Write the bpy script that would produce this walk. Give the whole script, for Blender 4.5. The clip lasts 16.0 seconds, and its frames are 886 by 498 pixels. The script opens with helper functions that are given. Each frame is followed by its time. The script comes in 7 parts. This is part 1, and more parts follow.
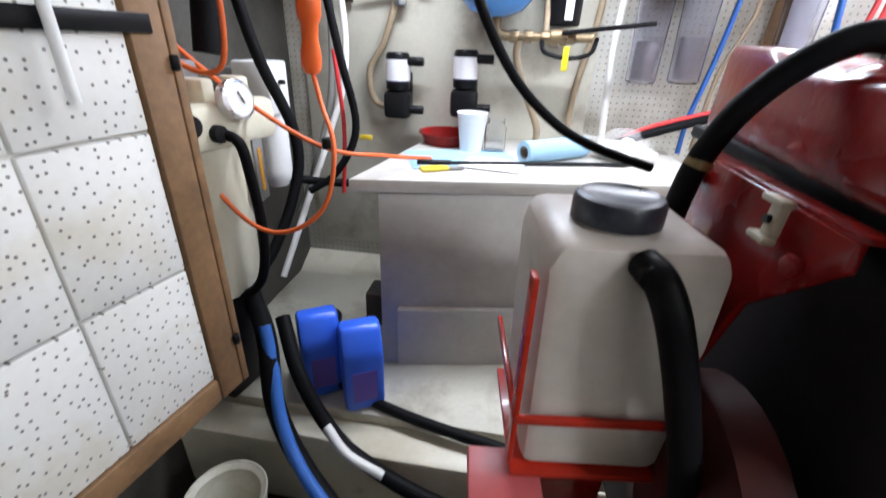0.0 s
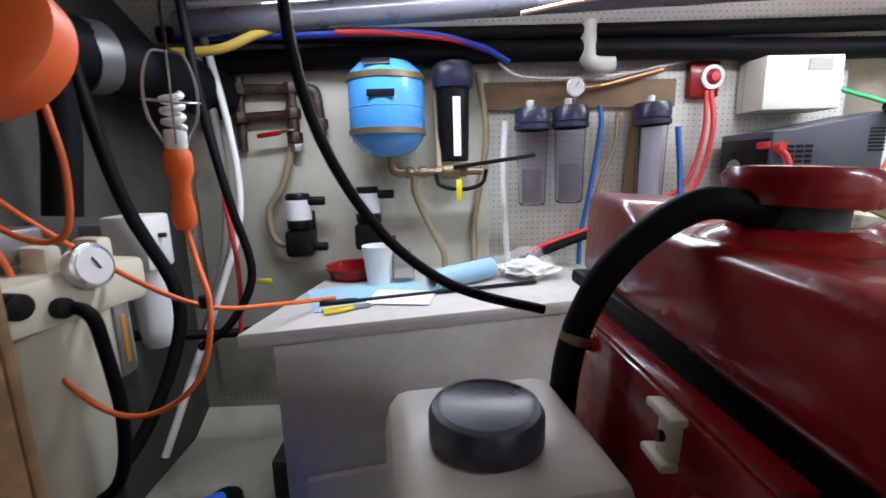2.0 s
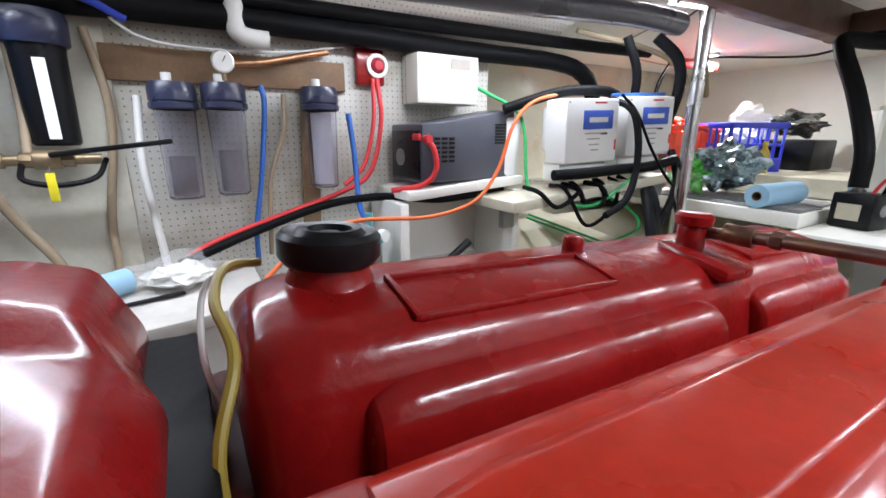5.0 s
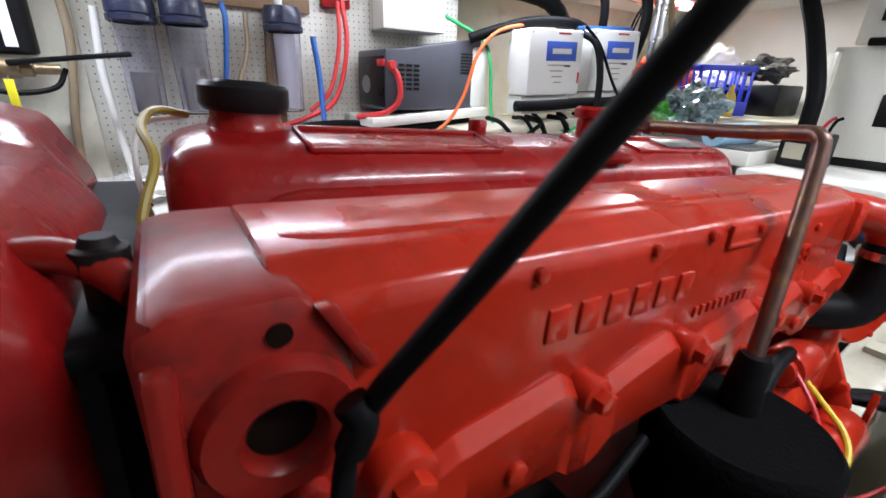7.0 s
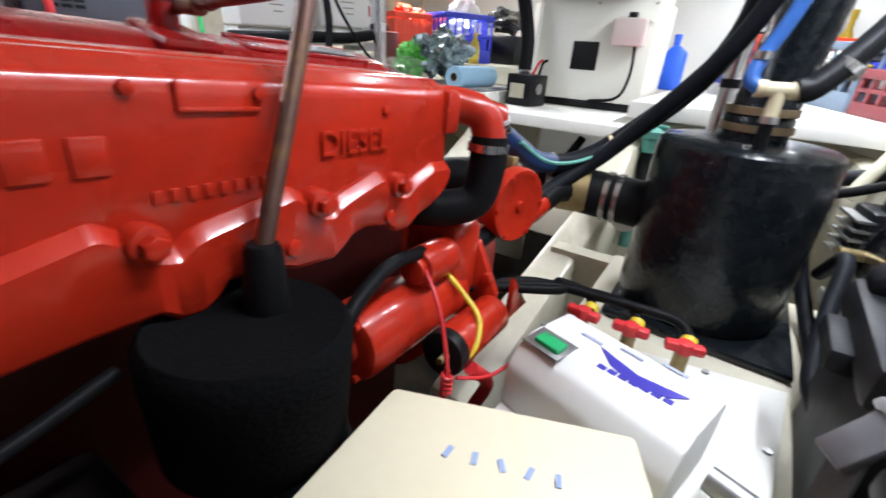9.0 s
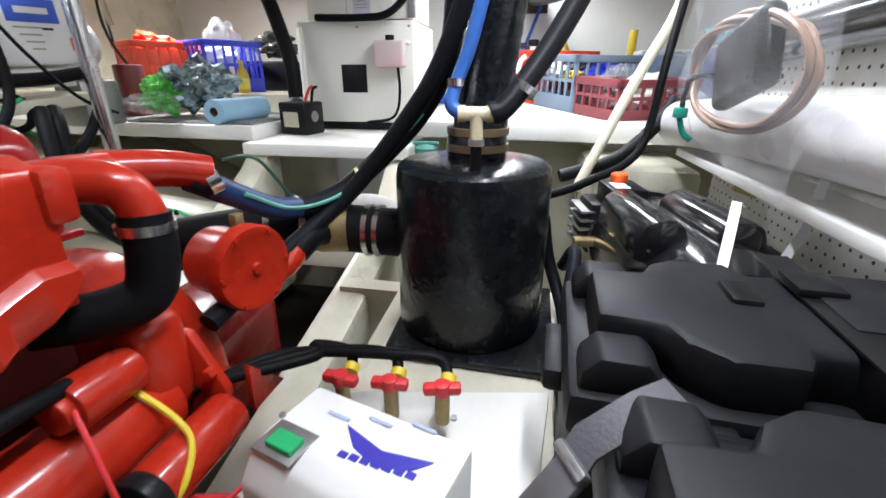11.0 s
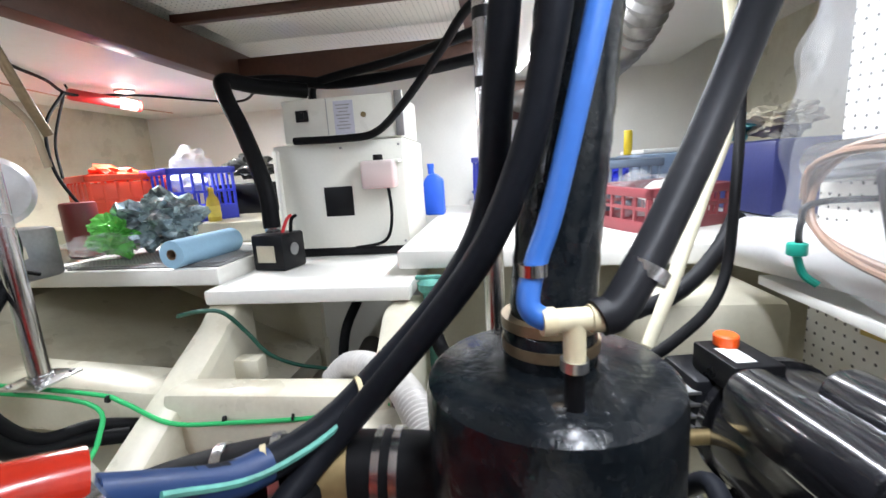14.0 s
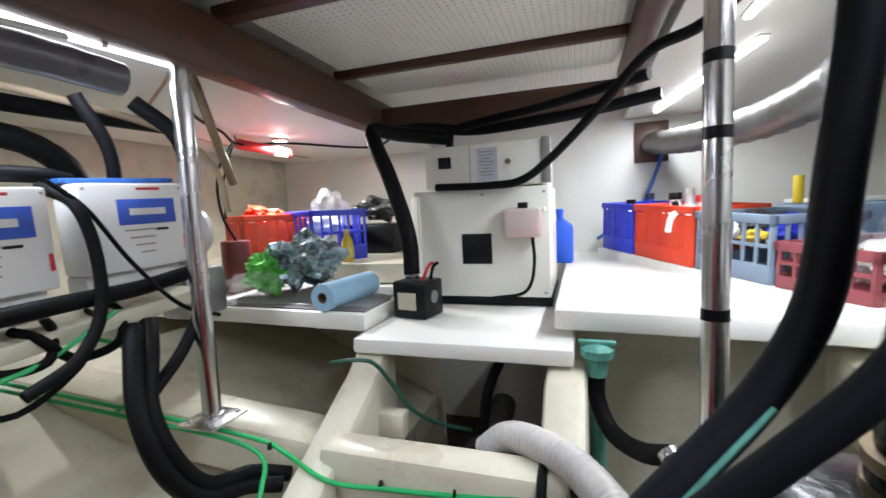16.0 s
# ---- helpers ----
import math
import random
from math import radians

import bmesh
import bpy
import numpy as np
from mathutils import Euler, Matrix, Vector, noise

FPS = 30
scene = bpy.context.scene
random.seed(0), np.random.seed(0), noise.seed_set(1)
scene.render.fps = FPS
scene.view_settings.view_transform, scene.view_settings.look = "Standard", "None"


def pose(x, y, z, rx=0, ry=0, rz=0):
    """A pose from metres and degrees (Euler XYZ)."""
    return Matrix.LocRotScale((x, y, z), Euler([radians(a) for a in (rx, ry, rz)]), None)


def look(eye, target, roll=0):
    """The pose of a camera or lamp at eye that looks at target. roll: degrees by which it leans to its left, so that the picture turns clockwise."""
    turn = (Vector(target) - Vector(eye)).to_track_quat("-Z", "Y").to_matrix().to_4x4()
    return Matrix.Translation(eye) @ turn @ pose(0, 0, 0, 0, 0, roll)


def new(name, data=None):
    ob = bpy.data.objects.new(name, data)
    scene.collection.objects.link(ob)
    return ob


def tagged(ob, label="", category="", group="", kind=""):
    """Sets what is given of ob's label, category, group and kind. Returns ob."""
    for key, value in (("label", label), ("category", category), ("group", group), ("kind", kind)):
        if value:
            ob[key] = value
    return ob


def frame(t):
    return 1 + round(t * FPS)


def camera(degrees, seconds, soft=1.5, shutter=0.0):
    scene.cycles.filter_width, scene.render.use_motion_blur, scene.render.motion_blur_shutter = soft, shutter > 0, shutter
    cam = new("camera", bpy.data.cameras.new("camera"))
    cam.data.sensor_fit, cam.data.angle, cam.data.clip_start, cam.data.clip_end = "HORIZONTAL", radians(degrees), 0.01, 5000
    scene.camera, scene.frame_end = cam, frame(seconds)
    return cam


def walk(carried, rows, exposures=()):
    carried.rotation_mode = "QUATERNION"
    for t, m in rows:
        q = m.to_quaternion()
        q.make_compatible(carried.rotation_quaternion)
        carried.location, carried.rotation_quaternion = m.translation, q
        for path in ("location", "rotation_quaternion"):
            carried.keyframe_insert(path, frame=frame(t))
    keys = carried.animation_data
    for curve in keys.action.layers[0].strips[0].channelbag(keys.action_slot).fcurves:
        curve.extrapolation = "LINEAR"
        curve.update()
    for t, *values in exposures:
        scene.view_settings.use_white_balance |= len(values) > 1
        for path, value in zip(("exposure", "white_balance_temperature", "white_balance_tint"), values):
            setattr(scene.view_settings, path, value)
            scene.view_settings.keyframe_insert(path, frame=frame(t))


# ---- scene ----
cam = camera(92.6, 16.0, 1.5, 0.4)
METRES, EYE, TILT, LEAN, TURN = 2.0, 1.2, -25.0, 3.0, 0.0
PATH = [
    (0, (0.649, 0.129, 1.276), (0.403, 1.91, 0.401), 2.2),
    (0.5, (0.649, 0.137, 1.307), (0.444, 2.011, 0.639), 1.5),
    (1, (0.659, 0.151, 1.317), (0.525, 2.067, 0.76), 1.4),
    (1.5, (0.683, 0.175, 1.323), (0.63, 2.125, 0.881), 1.6),
    (2, (0.698, 0.208, 1.307), (0.754, 2.172, 0.937), -1.5),
    (2.5, (0.746, 0.221, 1.337), (0.984, 2.183, 1.035), -1.4),
    (3, (0.822, 0.223, 1.355), (1.276, 2.157, 1.122), -0.8),
    (3.5, (0.891, 0.231, 1.368), (1.52, 2.113, 1.12), -0.6),
    (4, (0.937, 0.233, 1.368), (1.707, 2.056, 1.075), -0.4),
    (4.5, (0.997, 0.228, 1.364), (1.909, 1.962, 0.959), -0.8),
    (4.7, (1.014, 0.223, 1.363), (1.994, 1.906, 0.907), -0.1),
    (7, (1.042, 0.088, 1.3), (2.057, 1.647, 0.565), 1.8),
    (7.5, (1.062, 0.047, 1.271), (2.098, 1.568, 0.489), 3.2),
    (8, (1.104, 0.013, 1.241), (2.168, 1.462, 0.365), 2.4),
    (8.5, (1.183, -0.016, 1.224), (2.505, 1.208, 0.354), 3.6),
    (9, (1.256, -0.051, 1.23), (2.792, 0.91, 0.383), 3.8),
    (9.5, (1.288, -0.09, 1.242), (2.96, 0.653, 0.435), 4.3),
    (10, (1.318, -0.135, 1.248), (3.08, 0.39, 0.462), 6.0),
    (10.2, (1.332, -0.153, 1.25), (3.108, 0.301, 0.45), 5.0),
    (12.3, (1.562, -0.166, 1.286), (3.495, -0.06, 0.783), -1.2),
    (12.5, (1.587, -0.158, 1.291), (3.536, -0.097, 0.844), -0.7),
    (13, (1.627, -0.111, 1.316), (3.58, 0.013, 0.904), -3.1),
    (13.5, (1.673, -0.08, 1.325), (3.617, 0.111, 0.899), -2.6),
    (14, (1.706, -0.032, 1.343), (3.656, 0.218, 0.974), -3.6),
    (14.5, (1.74, 0.014, 1.354), (3.688, 0.302, 1.002), -3.2),
    (15, (1.758, 0.081, 1.372), (3.698, 0.465, 1.075), -3.2),
    (15.5, (1.76, 0.128, 1.386), (3.685, 0.617, 1.154), -3.2),
    (16, (1.75, 0.189, 1.395), (3.643, 0.81, 1.213), -2.6),
]
EXPOSURES = [(0.0, 0.8), (0.4, 0.4), (1.0, 0.0), (2.0, -0.1), (3.0, 0.05), (4.0, -0.05), (4.7, 0.0), (7.0, 0.12), (8.0, 0.38), (8.5, 0.38), (9.0, 0.15), (9.5, -0.05), (10.0, -0.05), (12.5, 0.05), (14.0, 0.2), (14.5, 0.15), (15.5, -0.05), (16.0, -0.25)]
walk(cam, [(t, look(eye, target, roll)) for t, eye, target, roll in PATH], EXPOSURES)

# ---- light ----
world = bpy.data.worlds.new("world")
scene.world = world
world.use_nodes = True
world.node_tree.nodes["Background"].inputs[0].default_value = (0.8, 0.85, 0.95, 1)
world.node_tree.nodes["Background"].inputs[1].default_value = 0.0


def area_lamp(name, place, target, sx, sy, power, color=(0.85, 0.935, 1.03)):
    data = bpy.data.lights.new(name, "AREA")
    data.shape, data.size, data.size_y, data.energy, data.color = "RECTANGLE", sx, sy, power, color
    ob = new(name, data)
    ob.matrix_world = look(place, target)
    return ob


# the long light strip over the workbench, the strip on the other side, the small red inspection lamp
area_lamp("strip_light_port", (1.35, 1.22, 1.738), (1.35, 1.10, 0.0), 2.2, 0.05, 25, (0.85, 0.91, 1.05))
area_lamp("strip_light_starboard", (3.7, -0.25, 1.832), (3.7, -0.05, 0.0), 0.95, 0.03, 14, (0.88, 0.93, 1.0))
# Added fill lamp beside the engine; no fixture is known at this spot.
area_lamp("fill_strip_middle", (1.71, -0.28, 1.93), (1.71, -0.28, 0.0), 0.5, 0.05, 13, (0.86, 0.92, 1.03))
area_lamp("strip_light_aft", (2.56, -0.22, 1.832), (2.56, -0.22, 0.0), 1.0, 0.04, 18, (0.87, 0.92, 1.02))
area_lamp("ceiling_light_aft", (3.487, 1.558, 1.745), (3.487, 1.45, 0.0), 0.09, 0.09, 18, (0.90, 0.93, 0.97))


# ---- materials ----
def mat(name, color, rough=0.5, metal=0.0, var=0.12, scale=6.0, fine=90.0, bump=0.15, dirt=None, dirt_amount=0.0,
        dirt_scale=3.0, coat=0.0, spec=0.5, rand=0.0):
    """A surface with two scales of variation, fine relief, and optional dirt patches."""
    m = bpy.data.materials.new(name)
    m.use_nodes = True
    nt = m.node_tree
    n, l = nt.nodes, nt.links
    b = n["Principled BSDF"]
    co = n.new("ShaderNodeTexCoord")
    big = n.new("ShaderNodeTexNoise")
    big.inputs["Scale"].default_value, big.inputs["Detail"].default_value = scale, 5
    small = n.new("ShaderNodeTexNoise")
    small.inputs["Scale"].default_value, small.inputs["Detail"].default_value = fine, 4
    for t in (big, small):
        l.new(co.outputs["Object"], t.inputs["Vector"])
    add = n.new("ShaderNodeMath")
    add.operation = "MULTIPLY_ADD"
    l.new(small.outputs[0], add.inputs[0])
    add.inputs[1].default_value = 0.5
    l.new(big.outputs[0], add.inputs[2])
    ramp = n.new("ShaderNodeMapRange")
    l.new(add.outputs[0], ramp.inputs[0])
    ramp.inputs[1].default_value, ramp.inputs[2].default_value = 0.45, 1.05
    ramp.inputs[3].default_value, ramp.inputs[4].default_value = 1 - var, 1 + var
    hsv = n.new("ShaderNodeHueSaturation")
    hsv.inputs["Color"].default_value = (*color, 1)
    l.new(ramp.outputs[0], hsv.inputs["Value"])
    out = hsv.outputs[0]
    if dirt:
        dn = n.new("ShaderNodeTexNoise")
        dn.inputs["Scale"].default_value, dn.inputs["Detail"].default_value = dirt_scale, 8
        dn.inputs["Roughness"].default_value = 0.65
        l.new(co.outputs["Object"], dn.inputs["Vector"])
        dr = n.new("ShaderNodeMapRange")
        l.new(dn.outputs[0], dr.inputs[0])
        dr.inputs[1].default_value, dr.inputs[2].default_value = 0.5, 0.72
        dr.inputs[4].default_value = dirt_amount
        mix = n.new("ShaderNodeMix")
        mix.data_type = "RGBA"
        l.new(dr.outputs[0], mix.inputs[0])
        l.new(out, mix.inputs[6])
        mix.inputs[7].default_value = (*dirt, 1)
        out = mix.outputs[2]
    l.new(out, b.inputs["Base Color"])
    rr = n.new("ShaderNodeMapRange")
    l.new(big.outputs[0], rr.inputs[0])
    rr.inputs[1].default_value, rr.inputs[2].default_value = 0.3, 0.7
    rr.inputs[3].default_value, rr.inputs[4].default_value = max(0.02, rough - 0.08), min(1, rough + 0.12)
    l.new(rr.outputs[0], b.inputs["Roughness"])
    b.inputs["Metallic"].default_value = metal
    b.inputs["Specular IOR Level"].default_value = spec
    b.inputs["Coat Weight"].default_value = coat
    b.inputs["Coat Roughness"].default_value = 0.12
    if bump:
        bp = n.new("ShaderNodeBump")
        bp.inputs["Strength"].default_value, bp.inputs["Distance"].default_value = bump, 0.004
        l.new(add.outputs[0], bp.inputs["Height"])
        l.new(bp.outputs[0], b.inputs["Normal"])
    return m


def holes(m, pitch=0.0254, radius=0.003, axes=(0, 2), loose=0.0, dark=(0.05, 0.045, 0.04)):
    """Drill a field of small dark holes into a board's material."""
    nt = m.node_tree
    n, l = nt.nodes, nt.links
    b = n["Principled BSDF"]
    co = n.new("ShaderNodeTexCoord")
    sep = n.new("ShaderNodeSeparateXYZ")
    l.new(co.outputs["Object"], sep.inputs[0])
    com = n.new("ShaderNodeCombineXYZ")
    for i, a in enumerate(axes):
        l.new(sep.outputs[a], com.inputs[i])
    vor = n.new("ShaderNodeTexVoronoi")
    vor.voronoi_dimensions = "2D"
    vor.inputs["Scale"].default_value, vor.inputs["Randomness"].default_value = 1 / pitch, loose
    l.new(com.outputs[0], vor.inputs["Vector"])
    mr = n.new("ShaderNodeMapRange")
    l.new(vor.outputs["Distance"], mr.inputs[0])
    mr.inputs[1].default_value, mr.inputs[2].default_value = radius / pitch * 0.75, radius / pitch * 1.15
    mr.inputs[3].default_value, mr.inputs[4].default_value = 1, 0
    old = b.inputs["Base Color"].links[0].from_socket
    mix = n.new("ShaderNodeMix")
    mix.data_type = "RGBA"
    l.new(mr.outputs[0], mix.inputs[0])
    l.new(old, mix.inputs[6])
    mix.inputs[7].default_value = (*dark, 1)
    l.new(mix.outputs[2], b.inputs["Base Color"])
    return m


def glow(name, color, strength):
    m = bpy.data.materials.new(name)
    m.use_nodes = True
    b = m.node_tree.nodes["Principled BSDF"]
    b.inputs["Base Color"].default_value = (*color, 1)
    b.inputs["Emission Color"].default_value = (*color, 1)
    b.inputs["Emission Strength"].default_value = strength
    return m


def clear(name, color, rough=0.05, weight=1.0, ior=1.45, alpha=1.0):
    m = bpy.data.materials.new(name)
    m.use_nodes = True
    b = m.node_tree.nodes["Principled BSDF"]
    b.inputs["Base Color"].default_value = (*color, 1)
    b.inputs["Roughness"].default_value = rough
    b.inputs["Transmission Weight"].default_value = weight
    b.inputs["IOR"].default_value = ior
    b.inputs["Alpha"].default_value = alpha
    return m


CREAM = mat("cream_gelcoat", (0.65, 0.615, 0.49), 0.32, var=0.08, dirt=(0.40, 0.33, 0.20), dirt_amount=0.5, dirt_scale=4, bump=0.1)
WHITE = mat("white_paint", (0.78, 0.77, 0.72), 0.4, var=0.05, dirt=(0.5, 0.46, 0.38), dirt_amount=0.25, bump=0.08)
OLDWALL = mat("stained_cream_wall", (0.55, 0.53, 0.44), 0.55, var=0.1, dirt=(0.16, 0.12, 0.06), dirt_amount=0.8, dirt_scale=3.5)
# Dark base stands for the shadow on the forward bulkhead; its paint is unknown.
DARKWALL = mat("shade_dark_bulkhead", (0.07, 0.065, 0.055), 0.6, var=0.3, dirt=(0.02, 0.017, 0.013), dirt_amount=0.9, dirt_scale=3)
PEG_Y = holes(mat("pegboard_white", (0.60, 0.59, 0.53), 0.55, var=0.1, dirt=(0.32, 0.25, 0.12), dirt_amount=0.7, dirt_scale=4), 0.019, 0.0024, (0, 2), 0.0, (0.16, 0.14, 0.11))
PEG_S = holes(mat("pegboard_starboard", (0.78, 0.77, 0.72), 0.5, var=0.06, dirt=(0.5, 0.42, 0.2), dirt_amount=0.3, dirt_scale=5), 0.024, 0.0034, (0, 2), 0.12)
TILE_D = holes(mat("acoustic_tile", (0.82, 0.80, 0.74), 0.55, var=0.06, dirt=(0.55, 0.45, 0.22), dirt_amount=0.4, dirt_scale=7), 0.0165, 0.0019, (1, 2), 0.85, (0.2, 0.18, 0.15))
TILE_X = holes(mat("acoustic_tile_door", (0.80, 0.79, 0.75), 0.5, var=0.06, dirt=(0.55, 0.45, 0.22), dirt_amount=0.4, dirt_scale=7), 0.017, 0.0020, (0, 2), 0.8, (0.17, 0.15, 0.13))
TILE_C = holes(mat("ceiling_board", (0.82, 0.80, 0.74), 0.55, var=0.06, dirt=(0.5, 0.42, 0.28), dirt_amount=0.3, dirt_scale=3), 0.02, 0.0022, (0, 1))
BROWN = mat("brown_beam", (0.085, 0.038, 0.024), 0.45, var=0.3, scale=9, fine=60)
WOOD = mat("brown_wood_frame", (0.22, 0.12, 0.055), 0.6, var=0.3, scale=14, fine=120, dirt=(0.07, 0.04, 0.02), dirt_amount=0.5, dirt_scale=9)
RED = mat("red_engine_enamel", (0.41, 0.021, 0.008), 0.28, var=0.2, scale=7, fine=70, bump=0.18, dirt=(0.17, 0.010, 0.006), dirt_amount=0.35, dirt_scale=8, coat=0.4, spec=0.2)
RED_D = mat("dark_red_metal", (0.25, 0.007, 0.007), 0.27, var=0.2, scale=9, bump=0.35, dirt=(0.1, 0.01, 0.008), dirt_amount=0.5, coat=0.35, spec=0.15)
BLACK = mat("black_rubber", (0.006, 0.006, 0.0068), 0.5, var=0.3, bump=0.2, spec=0.09)
BLACKP = mat("black_plastic", (0.008, 0.008, 0.009), 0.32, var=0.2, bump=0.06, spec=0.18)
BLACKG = mat("black_gloss_paint", (0.005, 0.007, 0.009), 0.20, var=0.35, scale=14, bump=0.9, dirt=(0.05, 0.05, 0.05), dirt_amount=0.2, dirt_scale=60, coat=0.18, spec=0.2)
BLACKG2 = mat("glossy_black_enamel", (0.012, 0.012, 0.014), 0.16, var=0.2, bump=0.12, coat=0.6)
GREYP = mat("dark_grey_plastic", (0.010, 0.0105, 0.0125), 0.45, var=0.15, bump=0.2, spec=0.16)
BAREWD = mat("worn_whitewashed_ply", (0.50, 0.48, 0.44), 0.55, var=0.12, scale=5, fine=40, dirt=(0.33, 0.29, 0.22), dirt_amount=0.5, dirt_scale=4)
STEEL = mat("polished_steel", (0.62, 0.62, 0.62), 0.22, metal=1.0, var=0.1, bump=0.03)
GREYM = mat("grey_metal", (0.32, 0.32, 0.32), 0.4, metal=0.8, var=0.2)
DARKM = mat("bilge_dark", (0.030, 0.026, 0.022), 0.6, var=0.4, dirt=(0.15, 0.10, 0.05), dirt_amount=0.6)


# ---- shapes ----
def box(sx, sy, sz, c=(0, 0, 0), bev=0.004, seg=2, rot=None, bm=None):
    b = bmesh.new()
    bmesh.ops.create_cube(b, size=1)
    bmesh.ops.scale(b, vec=(sx, sy, sz), verts=b.verts)
    if bev:
        bmesh.ops.bevel(b, geom=b.edges[:], offset=min(bev, 0.45 * min(sx, sy, sz)), segments=seg, affect="EDGES", profile=0.5)
    return _put(b, c, rot, bm)


def _put(b, c, rot, bm):
    m = pose(*c, *(rot or (0, 0, 0)))
    b.transform(m)
    if bm is None:
        return b
    me = bpy.data.meshes.new("t")
    b.to_mesh(me)
    b.free()
    bm.from_mesh(me)
    bpy.data.meshes.remove(me)
    return bm


def cyl(r, h, c=(0, 0, 0), r2=None, seg=28, bev=0.0, rot=None, bm=None):
    """A cylinder or cone along z, centred at c."""
    b = bmesh.new()
    bmesh.ops.create_cone(b, cap_ends=True, segments=seg, radius1=r, radius2=r if r2 is None else r2, depth=h)
    if bev:
        rim = [e for e in b.edges if len({round(v.co.z, 5) for v in e.verts}) == 1]
        bmesh.ops.bevel(b, geom=rim, offset=bev, segments=2, affect="EDGES", profile=0.5)
    return _put(b, c, rot, bm)


def lathe(profile, c=(0, 0, 0), seg=32, rot=None, bm=None):
    """Turn a profile of (radius, height) about z."""
    b = bmesh.new()
    rings = []
    for r, z in profile:
        if r < 1e-5:
            rings.append([b.verts.new((0, 0, z))])
        else:
            rings.append([b.verts.new((r * math.cos(2 * math.pi * i / seg), r * math.sin(2 * math.pi * i / seg), z)) for i in range(seg)])
    for a, d in zip(rings, rings[1:]):
        for i in range(seg):
            j = (i + 1) % seg
            vs = [a[i % len(a)], a[j % len(a)], d[j % len(d)], d[i % len(d)]]
            vs = list(dict.fromkeys(vs))
            if len(vs) > 2:
                b.faces.new(vs)
    bmesh.ops.recalc_face_normals(b, faces=b.faces)
    return _put(b, c, rot, bm)


def smooth_path(pts, step=6):
    """Catmull-Rom through the points."""
    p = [Vector(q) for q in pts]
    if len(p) == 2:
        return p
    p = [2 * p[0] - p[1], *p, 2 * p[-1] - p[-2]]
    out = []
    for i in range(1, len(p) - 2):
        for k in range(step):
            t = k / step
            a, b_, c, d = p[i - 1:i + 3]
            out.append(0.5 * (2 * b_ + (c - a) * t + (2 * a - 5 * b_ + 4 * c - d) * t * t + (3 * b_ - a - 3 * c + d) * t ** 3))
    return out + [p[-2]]


def tube(pts, r, seg=10, step=6, bm=None, ribs=0.0):
    """A hose, cable or bent pipe of radius r along the points."""
    path = smooth_path(pts, step)
    b = bm or bmesh.new()
    t0 = (path[1] - path[0]).normalized()
    u = t0.orthogonal().normalized()
    rings = []
    for i, q in enumerate(path):
        t1 = (path[min(i + 1, len(path) - 1)] - path[max(i - 1, 0)]).normalized()
        u = (u - t1 * u.dot(t1)).normalized()
        w = t1.cross(u)
        rr = r * (1 + (ribs if i % 2 else 0))
        rings.append([b.verts.new(q + rr * (math.cos(2 * math.pi * k / seg) * u + math.sin(2 * math.pi * k / seg) * w)) for k in range(seg)])
    for a, d in zip(rings, rings[1:]):
        for k in range(seg):
            b.faces.new((a[k], a[(k + 1) % seg], d[(k + 1) % seg], d[k]))
    b.faces.new(rings[0][::-1])
    b.faces.new(rings[-1])
    return b


def prism(poly, depth, axis="y", c=(0, 0, 0), bev=0.0, rot=None, bm=None):
    """Extrude a polygon (drawn in the plane square to the axis) by depth, centred."""
    b = bmesh.new()
    put = {"x": lambda u, v, d: (d, u, v), "y": lambda u, v, d: (u, d, v), "z": lambda u, v, d: (u, v, d)}[axis]
    lo = [b.verts.new(put(u, v, -depth / 2)) for u, v in poly]
    hi = [b.verts.new(put(u, v, depth / 2)) for u, v in poly]
    b.faces.new(lo)
    b.faces.new(hi[::-1])
    for i in range(len(poly)):
        j = (i + 1) % len(poly)
        b.faces.new((lo[j], lo[i], hi[i], hi[j]))
    bmesh.ops.recalc_face_normals(b, faces=b.faces)
    if bev:
        bmesh.ops.bevel(b, geom=b.edges[:], offset=bev, segments=2, affect="EDGES", profile=0.5)
    return _put(b, c, rot, bm)


def mesh_of(name, bm, material, smooth=True):
    me = bpy.data.meshes.new(name)
    bm.to_mesh(me)
    bm.free()
    me.materials.append(material)
    if smooth:
        me.polygons.foreach_set("use_smooth", [True] * len(me.polygons))
        me.set_sharp_from_angle(angle=radians(38))
    return me


def part(name, bm, material, parent, label=""):
    ob = new(name, mesh_of(name, bm, material))
    ob.parent = parent
    if label:
        ob["label"] = label
    return ob


def thing(name, label, category, at=(0, 0, 0), rz=0, group="", rx=0, ry=0):
    ob = new(name)
    ob.matrix_world = pose(*at, rx, ry, rz)
    ob.empty_display_size = 0.05
    return tagged(ob, label, category, group)


def solo(name, bm, material, label, category, group=""):
    return tagged(new(name, mesh_of(name, bm, material)), label, category, group)


def setting(name, bm, material, label="", category=""):
    return tagged(new(name, mesh_of(name, bm, material)), label, category, "", "structure")


